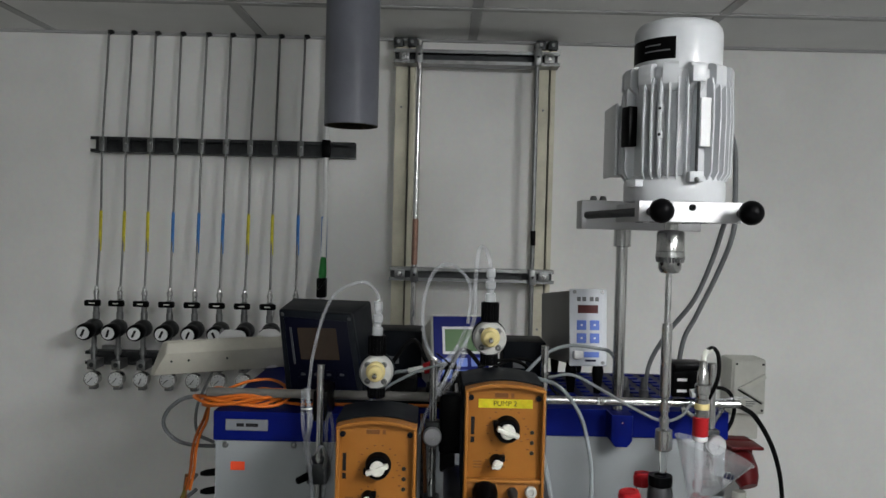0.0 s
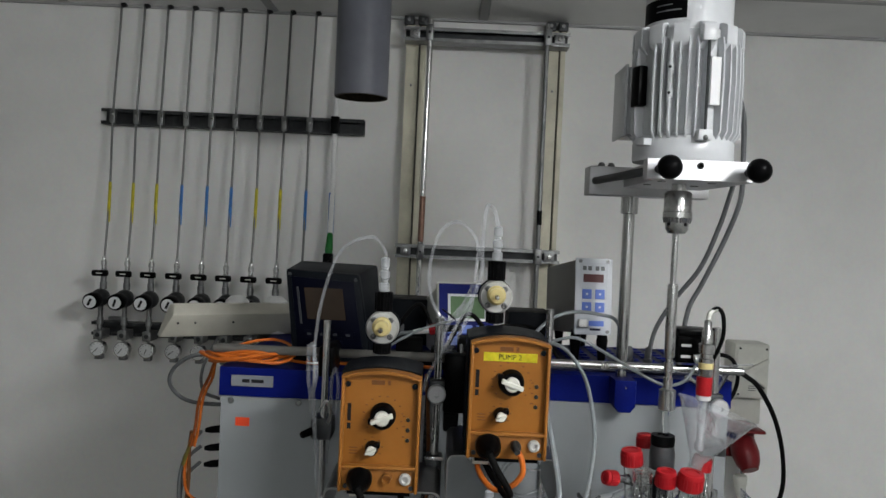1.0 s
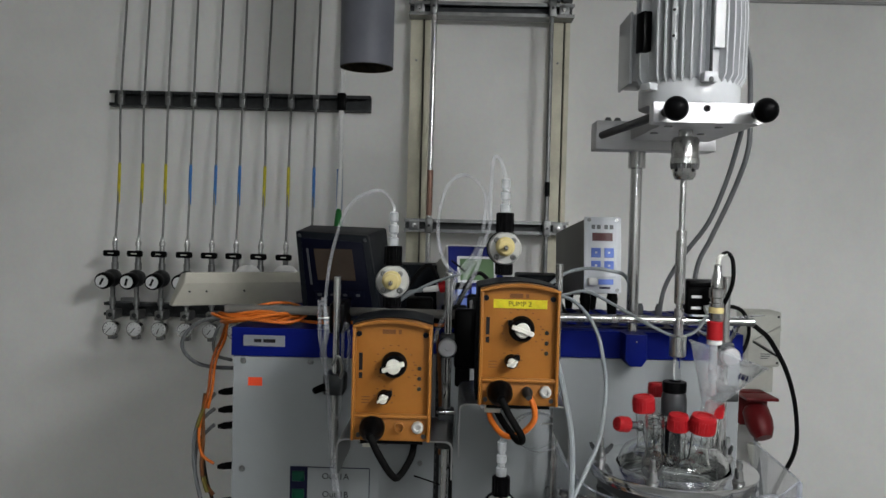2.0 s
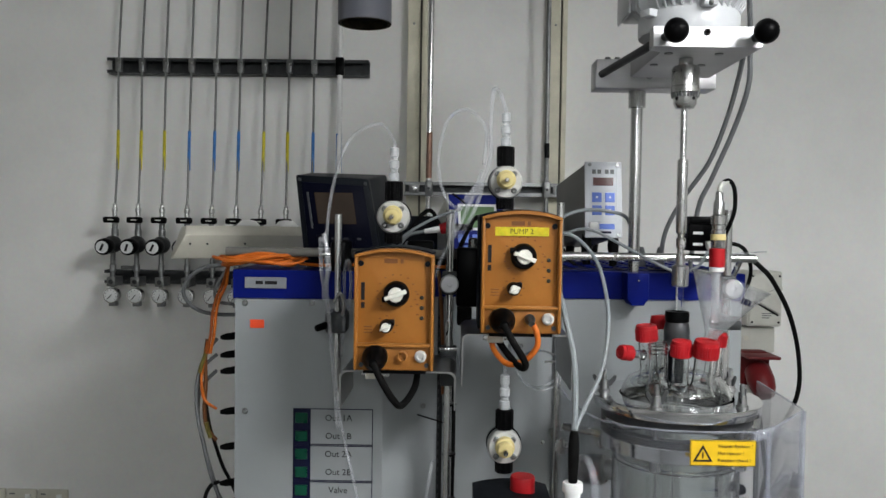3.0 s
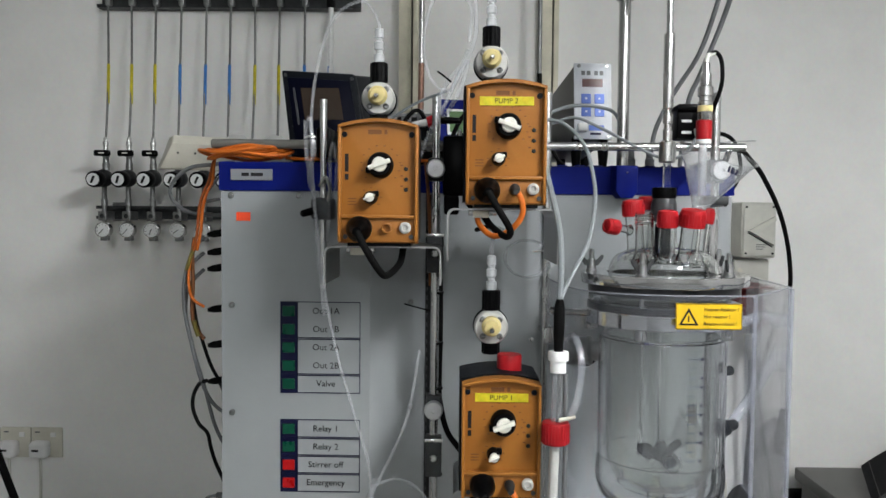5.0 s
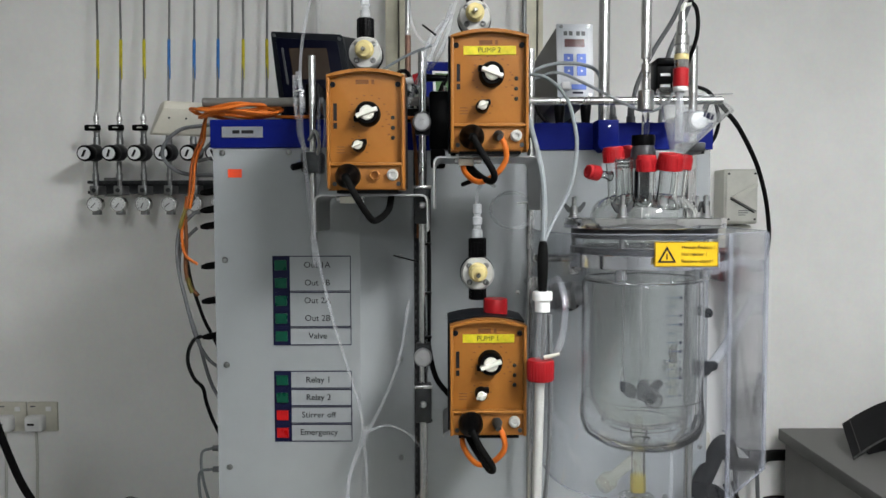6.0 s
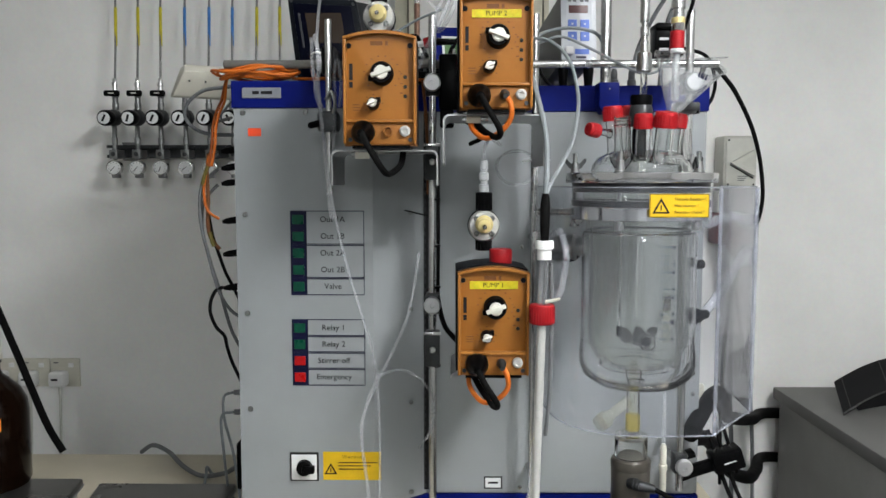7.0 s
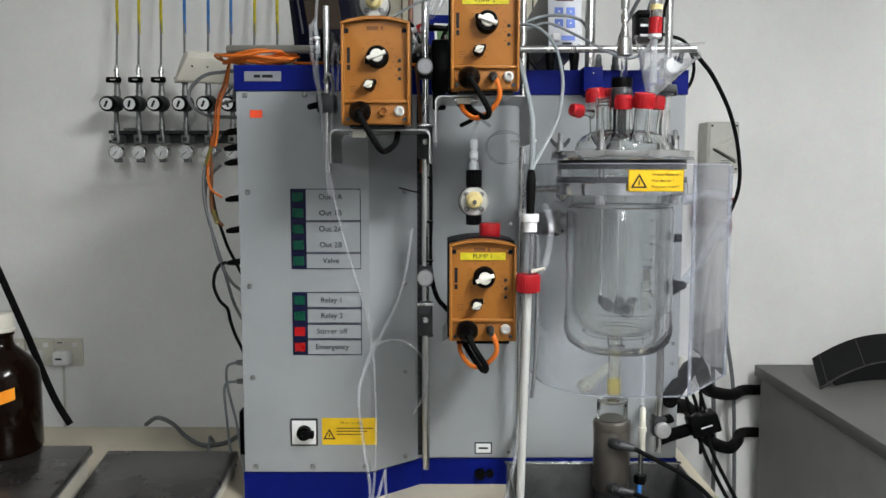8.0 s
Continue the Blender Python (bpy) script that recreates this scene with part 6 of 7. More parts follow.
hose("pump_hose", [(0.062, 1.165, 1.765), (0.064, 1.18, 1.82), (0.037, 1.2, 1.849), (0.010, 1.2, 1.836), (-0.004, 1.2, 1.79), (-0.003, 1.2, 1.745), (0.010, 1.2, 1.712), (0.032, 1.2, 1.700), (0.045, 1.195, 1.72), (0.060, 1.18, 1.757)], 0.0026, HOSE, "clear hose wound in an open loop", HG)
hose("pump_hose", [(0.030, 1.20, 1.70), (-0.012, 1.21, 1.685), (-0.055, 1.22, 1.660), (-0.085, 1.24, 1.632), (-0.10, 1.27, 1.60)], 0.0021, CABL, "grey hose running behind the pump head", HG)
hose("pump_hose", [(0.0599, 1.170, 1.7397), (0.0565, 1.170, 1.7187), (0.0444, 1.170, 1.6874), (0.0319, 1.170, 1.6652), (0.0237, 1.170, 1.6598), (0.0201, 1.170, 1.6681), (0.0211, 1.170, 1.6865), (0.0303, 1.170, 1.7069), (0.0494, 1.170, 1.7310)], 0.0033, HOSE, "clear hose bundled beside the support rod", HG)
single("cable_tie", cord([(0.0165, 1.160, 1.7221), (0.0292, 1.160, 1.7127), (0.0369, 1.160, 1.7064)], 0.0014, 6), BLACK, "black cable tie round the clear hoses", "cable tie", "cable ties")
hose("pump_hose", [(-0.182, 1.20, 1.655), (-0.180, 1.198, 1.60), (-0.172, 1.20, 1.56), (-0.166, 1.2, 1.50), (-0.162, 1.205, 1.44), (-0.155, 1.21, 1.36)], 0.0032, HOSE, "clear hose tied to the short rod", HG)
hose("pump_hose", [(-0.176, 1.195, 1.66), (-0.168, 1.19, 1.61), (-0.176, 1.195, 1.57), (-0.166, 1.20, 1.54)], 0.0036, HOSE, "clear hose tied to the short rod", HG)
hose("pump_hose", [(-0.140, 1.215, 1.545), (-0.136, 1.205, 1.59), (-0.140, 1.20, 1.62), (-0.147, 1.21, 1.60), (-0.147, 1.215, 1.545), (-0.152, 1.22, 1.47)], 0.0026, HOSE, "clear hose tied to the short rod", HG)
tie = single("cable_tie", cord([(-0.182, 1.193, 1.628), (-0.172, 1.184, 1.630), (-0.166, 1.19, 1.6295)], 0.0013, 6), WHITE, "white cable tie round the hoses", "cable tie", "cable ties")
hose("pump_hose", [(-0.077, 1.23, 1.10), (-0.100, 1.228, 1.04), (-0.110, 1.225, 0.99), (-0.100, 1.222, 0.90), (-0.088, 1.20, 0.80), (-0.12, 1.10, 0.7745), (-0.13, 1.0, 0.7745)], 0.0030, HOSE, "clear hose hanging in front of the panel", HG)
hose("pump_hose", [(-0.010, 1.25, 1.30), (-0.030, 1.245, 1.19), (-0.075, 1.235, 1.09), (-0.105, 1.225, 1.02), (-0.108, 1.22, 0.96)], 0.0026, HOSE, "clear hose hanging in front of the panel", HG)
hose("pump_hose", [(-0.085, 1.235, 1.085), (-0.045, 1.235, 1.098), (-0.010, 1.228, 1.085), (0.015, 1.225, 1.05), (0.012, 1.225, 1.00), (-0.01, 1.23, 0.96)], 0.0022, HOSE, "clear hose curling across the panel", HG)
hose("pump_hose", [(-0.062, 1.225, 0.86), (-0.055, 1.20, 0.80), (-0.02, 1.15, 0.7745), (0.06, 1.10, 0.7745), (0.10, 1.02, 0.7745)], 0.0028, HOSE, "clear hose lying on the bench", HG)
hose("pump_hose", [(-0.062, 1.225, 0.85), (-0.09, 1.17, 0.7745), (-0.14, 1.08, 0.7745), (-0.15, 1.0, 0.7745)], 0.0028, HOSE, "clear hose lying on the bench", HG)
hose("pump_hose", [HC, (HC[0], HC[1] + 0.002, HC[2] + 0.02), (0.104, 1.18, 1.487), (0.110, 1.22, 1.495), (0.13, 1.26, 1.485)], 0.0030, HOSE, "clear hose rising from the lowest pump", HG)
own = cord([(0.158 + (0.036 + 0.003 * math.sin(k * 0.7)) * math.cos(k * math.pi / 5), 1.29 - 0.002 * k, 1.446 + (0.029 + 0.002 * math.cos(k)) * math.sin(k * math.pi / 5)) for k in range(21)] + [(0.198, 1.28, 1.455)], 0.0015, 6, 4)
single("hose_coil", own, HOSE, "thin clear hose coiled in small loops", "hose", HG)
single("cable_tie", cord([(0.168, 1.275, 1.457), (0.19, 1.27, 1.459), (0.215, 1.262, 1.4585)], 0.0016, 6), WHITE, "white cable tie round the coiled hose", "cable tie", "cable ties")
hose("pump_hose", [(0.186, 1.10, 1.05), (0.176, 1.12, 1.0), (0.168, 1.10, 0.93), (0.14, 1.05, 0.85), (0.10, 0.99, 0.7745), (0.07, 0.95, 0.7745)], 0.0032, HOSE, "clear hose running down to the bench", HG)

# ---- cables ----
CG = "loose cables"


def cable(points, r, material, label, sub=6):
    return hose("cable", points, r, material, label, CG, "cable", 8, sub)


cable([(-0.3857, 1.355, 1.4744), (-0.4014, 1.355, 1.4525), (-0.4148, 1.355, 1.4223), (-0.4215, 1.355, 1.3820), (-0.4181, 1.355, 1.3351), (-0.4097, 1.355, 1.2949), (-0.3928, 1.355, 1.2277), (-0.3725, 1.355, 1.1874), (-0.3516, 1.355, 1.1692), (-0.3405, 1.355, 1.1643)], 0.0032, CABG, "grey cable looping beside the cabinet")
cable([(-0.3882, 1.363, 1.4455), (-0.4040, 1.363, 1.4318), (-0.4158, 1.363, 1.4148), (-0.4215, 1.363, 1.3878), (-0.4239, 1.363, 1.3574), (-0.4175, 1.363, 1.3170), (-0.4039, 1.363, 1.2630), (-0.3886, 1.363, 1.2122), (-0.3715, 1.363, 1.1477), (-0.3528, 1.363, 1.1088), (-0.3425, 1.363, 1.0970)], 0.0032, CABG, "grey cable looping beside the cabinet")
cable([(-0.3901, 1.369, 1.4163), (-0.4060, 1.369, 1.4009), (-0.4178, 1.369, 1.3838), (-0.4226, 1.369, 1.3600), (-0.4219, 1.369, 1.3294), (-0.4127, 1.369, 1.2888), (-0.3990, 1.369, 1.2345), (-0.3898, 1.369, 1.2073)], 0.0032, CABG, "grey cable looping beside the cabinet")
cable([(-0.4087, 1.367, 1.3605), (-0.4019, 1.367, 1.3199), (-0.3934, 1.367, 1.2929), (-0.3797, 1.367, 1.2523), (-0.3661, 1.367, 1.2253), (-0.3538, 1.367, 1.1999), (-0.3439, 1.367, 1.1882)], 0.0032, RUBBER, "black cable looping beside the cabinet")
cable([(-0.3810, 1.355, 1.2252), (-0.3945, 1.355, 1.2192), (-0.4046, 1.355, 1.2004), (-0.4063, 1.355, 1.1766), (-0.3961, 1.355, 1.1496), (-0.3809, 1.355, 1.1329), (-0.3758, 1.355, 1.1092), (-0.3673, 1.355, 1.0821), (-0.3571, 1.355, 1.0591), (-0.3452, 1.355, 1.0313)], 0.0034, RUBBER, "black cable looping beside the cabinet")
cable([(-0.4001, 1.351, 1.4695), (-0.4068, 1.351, 1.4394), (-0.4111, 1.351, 1.4061), (-0.4084, 1.351, 1.3761), (-0.4000, 1.351, 1.3628), (-0.3843, 1.351, 1.3530)], 0.0026, CABO, "orange cable looping beside the cabinet")
cable([(-0.4038, 1.359, 1.4723), (-0.4071, 1.359, 1.4388), (-0.4064, 1.359, 1.3919), (-0.4084, 1.359, 1.3481), (-0.4036, 1.359, 1.3179), (-0.3868, 1.359, 1.2962)], 0.0036, CABB, "brown cable looping beside the cabinet")
cable([(-0.4037, 1.355, 1.3286), (-0.4010, 1.355, 1.3152), (-0.3963, 1.355, 1.3019)], 0.0040, OLIVE, "olive yellow sleeve on the brown cable")
cable([(-0.4005, 1.349, 1.4563), (-0.4078, 1.349, 1.4363), (-0.4138, 1.349, 1.4162)], 0.0034, OLIVE, "olive yellow sleeve on the grey cable")
cable([(-0.345, 1.40, 1.604), (-0.386, 1.40, 1.599), (-0.424, 1.40, 1.593), (-0.452, 1.40, 1.571), (-0.459, 1.40, 1.545), (-0.439, 1.40, 1.521), (-0.404, 1.40, 1.511), (-0.338, 1.40, 1.511)], 0.0036, CABG, "grey cable looping beside the cabinet top")
cable([(-0.366, 1.35, 1.026), (-0.385, 1.355, 1.015), (-0.386, 1.36, 0.97), (-0.370, 1.36, 0.90), (-0.358, 1.36, 0.80), (-0.362, 1.38, 0.775)], 0.0026, CABL, "light grey cable hanging beside the cabinet")
cable([(-0.366, 1.35, 0.988), (-0.392, 1.36, 0.975), (-0.395, 1.38, 0.90), (-0.398, 1.42, 0.80), (-0.40, 1.46, 0.7745)], 0.0026, CABL, "light grey cable hanging beside the cabinet")
cable([(-0.352, 1.38, 0.875), (-0.378, 1.43, 0.855), (-0.407, 1.49, 0.826), (-0.445, 1.54, 0.796), (-0.506, 1.58, 0.776), (-0.564, 1.634, 0.778), (-0.61, 1.675, 0.796), (-0.66, 1.71, 0.800), (-0.695, 1.727, 0.777)], 0.0052, CABG, "grey mains cable lying on the bench")
cable([(-0.475, 1.50, 0.776), (-0.478, 1.53, 0.80), (-0.482, 1.55, 0.806), (-0.476, 1.57, 0.78)], 0.0034, CABL, "grey cable standing in a small loop")
cable([(-0.352, 1.33, 1.537), (-0.40, 1.40, 1.535), (-0.445, 1.55, 1.55), (-0.455, 1.70, 1.60), (-0.50, 1.9, 1.64), (-0.55, 2.1, 1.62)], 0.003, CABG, "grey cable from the cabinet to the wall")
cable([(-1.10, 1.76, 1.26), (-1.00, 1.75, 1.02), (-0.93, 1.74, 0.85), (-0.887, 1.735, 0.775)], 0.0085, RUBBER, "thick black cable running down behind the bench")
cable([(0.462, 1.24, 2.06), (0.480, 1.27, 2.03), (0.490, 1.29, 1.96), (0.492, 1.30, 1.905), (0.484, 1.34, 1.84), (0.462, 1.38, 1.76), (0.447, 1.40, 1.71), (0.444, 1.43, 1.605)], 0.0042, CABG, "grey motor cable hanging from the stirrer")
cable([(0.462, 1.24, 1.945), (0.472, 1.29, 1.915), (0.470, 1.33, 1.86), (0.455, 1.37, 1.79), (0.425, 1.41, 1.73), (0.402, 1.44, 1.67), (0.395, 1.45, 1.606)], 0.0042, CABG, "grey motor cable hanging from the stirrer")
for x, y in ((0.395, 1.45), (0.361, 1.45)):
    single("cable_socket", lathe([(0.0085, 1.6045), (0.0085, 1.618), (0.0065, 1.619), (0.0065, 1.632), (0.004, 1.640)], x, y, 14), CABG, "grey cable socket on the cabinet top", "cable socket", "cable sockets")
cable([(0.165, 1.36, 1.655), (0.205, 1.38, 1.690), (0.245, 1.385, 1.704), (0.29, 1.38, 1.702), (0.325, 1.40, 1.688), (0.345, 1.43, 1.63), (0.35, 1.45, 1.606)], 0.0032, CABL, "light grey cable in front of the controller")
cable([(0.20, 1.30, 1.664), (0.235, 1.285, 1.672), (0.280, 1.275, 1.652), (0.330, 1.27, 1.625), (0.375, 1.265, 1.606), (0.405, 1.26, 1.615), (0.422, 1.26, 1.64)], 0.0025, CABL, "light grey cable hanging over the support bar")
cable([(0.178, 1.27, 1.668), (0.212, 1.25, 1.658), (0.238, 1.21, 1.622), (0.246, 1.17, 1.57), (0.243, 1.14, 1.53), (0.228, 1.10, 1.48), (0.205, 1.075, 1.44), (0.190, 1.06, 1.415), (0.184, 1.052, 1.40)], 0.0030, CABL, "light grey cable curving down to the sensor")
cable([(0.168, 1.17, 1.60), (0.174, 1.13, 1.57), (0.186, 1.09, 1.50), (0.187, 1.07, 1.45), (0.184, 1.055, 1.40)], 0.0042, CABL, "light grey cable curving down to the sensor")
cable([(0.10, 1.45, 1.64), (0.16, 1.47, 1.665), (0.205, 1.46, 1.655), (0.225, 1.44, 1.62), (0.24, 1.44, 1.605)], 0.0032, RUBBER, "black cable behind the pumps")
cable([(0.09, 1.40, 1.66), (0.13, 1.41, 1.672), (0.17, 1.42, 1.665), (0.20, 1.43, 1.63), (0.21, 1.44, 1.605)], 0.0032, RUBBER, "black cable behind the pumps")
cable([(0.508, 1.305, 1.625), (0.535, 1.34, 1.612), (0.575, 1.385, 1.585), (0.625, 1.43, 1.52), (0.660, 1.47, 1.44), (0.672, 1.50, 1.36), (0.655, 1.55, 1.26), (0.645, 1.60, 1.10), (0.66, 1.66, 0.90), (0.69, 1.74, 0.70)], 0.0042, RUBBER, "black cable bowing from the support bar")
cable([(0.448, 1.30, 1.655), (0.500, 1.33, 1.645), (0.530, 1.37, 1.61), (0.528, 1.38, 1.575), (0.505, 1.375, 1.545)], 0.0034, RUBBER, "black cable looping round the cabinet corner")
cable([(0.020, 1.262, 1.46), (0.022, 1.262, 1.35), (0.021, 1.262, 1.26), (0.022, 1.258, 1.22), (0.034, 1.24, 1.175), (0.056, 1.20, 1.155)], 0.0044, RUBBER, "black cable tied along the upright rod")
cable([(-0.005, 1.30, 1.60), (0.0, 1.29, 1.55), (0.004, 1.285, 1.48), (0.005, 1.285, 1.40)], 0.0030, CABB, "brown cable beside the upright rod")
for z in (1.392, 1.312, 1.24, 1.102):
    single("cable_tie", lathe([(0.0105, z - 0.0018), (0.0112, z), (0.0105, z + 0.0018)], 0.0165, 1.250, 14), BLACK, "black cable tie round the upright rod", "cable tie", "cable ties")
single("cable_tie", cord([(0.012, 1.245, 1.362), (-0.010, 1.25, 1.367), (-0.035, 1.255, 1.373)], 0.0012, 6), BLACK, "black cable tie with a long tail", "cable tie", "cable ties")
for a, b, c in (((-0.09, 1.42, 1.615), (-0.03, 1.43, 1.70), (0.0, 1.44, 1.66)), ((0.02, 1.43, 1.61), (0.06, 1.40, 1.69), (0.10, 1.42, 1.655))):
    cable([a, b, c], 0.004, RUBBER, "black cable among the instruments")
probe2 = thing("sensor_plug", (-0.03, 1.33, 1.645), "red and white sensor plug on a grey lead", "sensor plug")
part("plug", rod((0.012, 1.33, 1.672), (-0.004, 1.33, 1.668), 0.0105, 0.009, 16, bevel=0.001), RED, probe2)
part("sleeve", rod((-0.004, 1.33, 1.668), (-0.03, 1.33, 1.664), 0.006, 0.004, 14), WHITE, probe2)
part("lead", cord([(-0.03, 1.33, 1.664), (-0.06, 1.34, 1.655), (-0.085, 1.36, 1.62)], 0.003), CABL, probe2)
part("rear_plug", rod((0.012, 1.33, 1.672), (0.05, 1.34, 1.672), 0.007, 0.005, 14), BLACK, probe2)

blk = thing("plug_block", (0.05, 1.27, 1.53), "black plug block hanging between the pumps", "plug block")
part("body", box((0.024, 1.262, 1.545), (0.072, 1.292, 1.640), 0.005), BLACK, blk)
part("lower_plug", box((0.026, 1.264, 1.515), (0.050, 1.288, 1.546), 0.004), RUBBER, blk)
part("hanger", cord([(0.050, 1.28, 1.636), (0.050, 1.294, 1.650), (0.052, 1.312, 1.634)], 0.003), STEEL, blk)
cable([(0.060, 1.275, 1.548), (0.066, 1.26, 1.53), (0.085, 1.26, 1.515), (0.10, 1.28, 1.50), (0.08, 1.33, 1.49)], 0.004, RUBBER, "black cable below the plug block")

# ---- electrode in its holder beside the lowest pump ----
el = thing("electrode_holder", (0.18, 1.05, 0.78), "white electrode tube with white and red collars", "electrode")
part("grip", turned((0.1835, 1.052, 1.405), (0.1825, 1.050, 1.335), [(0.0045, 0), (0.0062, 0.006), (0.0075, 0.02), (0.0072, 0.045), (0.0060, 0.07)], 16), RUBBER, el, "black rubber cable grip")
part("white_collar", turned((0.1825, 1.050, 1.336), (0.1825, 1.050, 1.308), [(0.0128, 0), (0.0136, 0.002), (0.0136, 0.012), (0.0105, 0.013), (0.0105, 0.028)], 22), WHITE, el)
part("upper_tube", rod((0.1822, 1.050, 1.310), (0.180, 1.050, 1.238), 0.0068, n=18), HOSE, el)
part("electrode", rod((0.1850, 1.052, 1.310), (0.183, 1.052, 1.238), 0.0030, n=10), BLACK, el)
col = part("red_collar", turned((0.180, 1.050, 1.2415), (0.180, 1.050, 1.2125), [(0.0172, 0), (0.0182, 0.002), (0.0182, 0.027), (0.0168, 0.029)], 28), RED, el, "ribbed red screw collar")
for k in range(26):
    a = 2 * math.pi * k / 26
    part("collar_rib", box((0.180 + 0.0183 * math.cos(a) - 0.0006, 1.050 + 0.0183 * math.sin(a) - 0.0006, 1.2145), (0.180 + 0.0183 * math.cos(a) + 0.0006, 1.050 + 0.0183 * math.sin(a) + 0.0006, 1.2395)), RED, col)
part("screw_tail", rod((0.184, 1.04, 1.246), (0.204, 1.035, 1.252), 0.0032, 0.0022, 10), IVORY, el)
part("lower_tube", rod((0.1795, 1.050, 1.213), (0.168, 1.050, 0.775), 0.0066, n=18), PVDF, el, "long white plastic tube")
part("dark_rod", cord([(0.196, 1.075, 1.30), (0.198, 1.08, 1.20), (0.197, 1.085, 1.10), (0.192, 1.09, 1.03)], 0.0032, 8), CABG, el)
hose("heating_hose", [(0.205, 1.15, 1.335), (0.214, 1.12, 1.345), (0.222, 1.10, 1.31), (0.214, 1.09, 1.26), (0.205, 1.09, 1.24)], 0.005, HOSE, "clear hose bent beside the reactor", HG)

# ---- drain tray, actuator and its air hoses ----
tray = thing("steel_tray", (0.34, 1.08, BZ), "dark steel drip tray under the reactor", "tray")
part("base", box((0.16, 0.90, BZ), (0.475, 1.205, BZ + 0.004)), HANDW, tray)
part("rear_wall", box((0.16, 1.200, BZ), (0.475, 1.2035, 0.875), 0.001), HANDW, tray)
part("left_wall", box((0.16, 0.90, BZ), (0.1635, 1.20, 0.878), 0.001), HANDW, tray)
part("right_wall", box((0.4715, 0.90, BZ), (0.475, 1.20, 0.875), 0.001), HANDW, tray)
part("rim", box((0.158, 1.199, 0.8752), (0.477, 1.209, 0.8777), 0.001), STEEL, tray)
act = thing("drain_actuator", (0.337, 1.145, BZ + 0.004), "cloudy grey pneumatic drain valve actuator with air fittings", "valve actuator")
ax = 0.3375
part("sleeve", lathe([(0.029, 0.853), (0.0312, 0.856), (0.0312, 0.962), (0.0300, 0.966), (0.0300, 0.974), (0.0275, 0.977)], ax, 1.145, 36), FOGGY, act)
part("band", lathe([(0.0316, 0.960), (0.0322, 0.962), (0.0322, 0.972), (0.0316, 0.974)], ax, 1.145, 36, closed=True), FOGGY, act)
part("glass_head", lathe([(0.026, 0.976), (0.0262, 0.978), (0.0262, 1.008), (0.024, 1.012), (0.022, 1.0125), (0.022, 0.978)], ax, 1.145, 36, closed=True), GLASS, act)
part("head_seal", lathe([(0.0263, 1.0085), (0.0268, 1.010), (0.0263, 1.0142), (0.012, 1.015)], ax, 1.145, 36), STEEL, act)
part("foot", lathe([(0.026, 0.774), (0.027, 0.776), (0.027, 0.84), (0.0305, 0.853)], ax, 1.145, 30), DARKZ, act)
for z, dx in ((0.944, 0.0), (0.866, 0.0)):
    f = part("air_fitting", turned((ax - 0.006, 1.12, z), (ax + 0.006, 1.104, z), [(0.010, 0), (0.010, 0.012), (0.0075, 0.013), (0.0075, 0.022)], 14), DARKZ, act)
    part("elbow", turned((ax, 1.108, z), (ax + 0.03, 1.100, z - 0.004), [(0.008, 0), (0.0085, 0.006), (0.0075, 0.02), (0.006, 0.03)], 12), DARKZ, f)
hose("air_hose", [(ax + 0.026, 1.101, 0.941), (0.40, 1.085, 0.925), (0.44, 1.06, 0.908), (0.47, 1.02, 0.886), (0.50, 0.97, 0.84), (0.51, 0.93, 0.80)], 0.0040, RUBBER, "black air hose leading from the actuator", "air hoses")
hose("air_hose", [(ax + 0.026, 1.101, 0.863), (0.39, 1.08, 0.858), (0.43, 1.05, 0.850), (0.46, 1.0, 0.83), (0.48, 0.94, 0.80)], 0.0040, RUBBER, "black air hose leading from the actuator", "air hoses")
syr = thing("drain_sampler", (0.397, 1.17, 0.85), "thin yellowed sampling tube with a clear tip", "sampling tube")
part("barrel", lathe([(0.0045, 0.905), (0.0055, 0.907), (0.0055, 0.945), (0.0072, 0.946), (0.0072, 0.954), (0.0055, 0.955), (0.0052, 0.985), (0.003, 0.990)], 0.397, 1.17, 16), IVORY, syr)
part("tip", lathe([(0.0036, 0.985), (0.0036, 1.03), (0.001, 1.12)], 0.397, 1.17, 10), HOSE, syr)
part("stem", lathe([(0.0045, 0.86), (0.0045, 0.906)], 0.395, 1.17, 10), STEEL, syr)
part("nut", lathe([(0.010, 0.852), (0.0115, 0.854), (0.0115, 0.866), (0.010, 0.868)], 0.395, 1.17, 6), BLACK, syr)
part("blue_hose", lathe([(0.0045, 0.80), (0.0045, 0.852)], 0.392, 1.165, 10), BLUT, syr)

# ---- insulated hoses and manifold at the cabinet's flank ----
hose("insulated_hose", [(0.48, 1.30, 0.965), (0.53, 1.39, 0.978), (0.575, 1.47, 0.988), (0.625, 1.57, 0.965), (0.675, 1.68, 0.90), (0.745, 1.84, 0.832), (0.90, 2.10, 0.748), (1.02, 2.280, 0.713), (1.25, 2.285, 0.70)], 0.0165, RUBBER, "thick black insulated hose to the grey chest", "insulated hoses", n=14)
hose("insulated_hose", [(0.51, 1.38, 0.93), (0.565, 1.47, 0.90), (0.61, 1.54, 0.855), (0.65, 1.60, 0.808), (0.70, 1.70, 0.745), (0.775, 1.78, 0.70), (0.88, 2.0, 0.64), (1.02, 2.280, 0.575), (1.25, 2.285, 0.55)], 0.0155, RUBBER, "thick black insulated hose to the grey chest", "insulated hoses", n=14)
man = thing("hose_manifold", (0.54, 1.30, 0.88), "black plastic clamp holding thin steel-tipped tubes", "hose clamp")
mm = pose(0.547, 1.30, 0.918, 0, -18, 0)
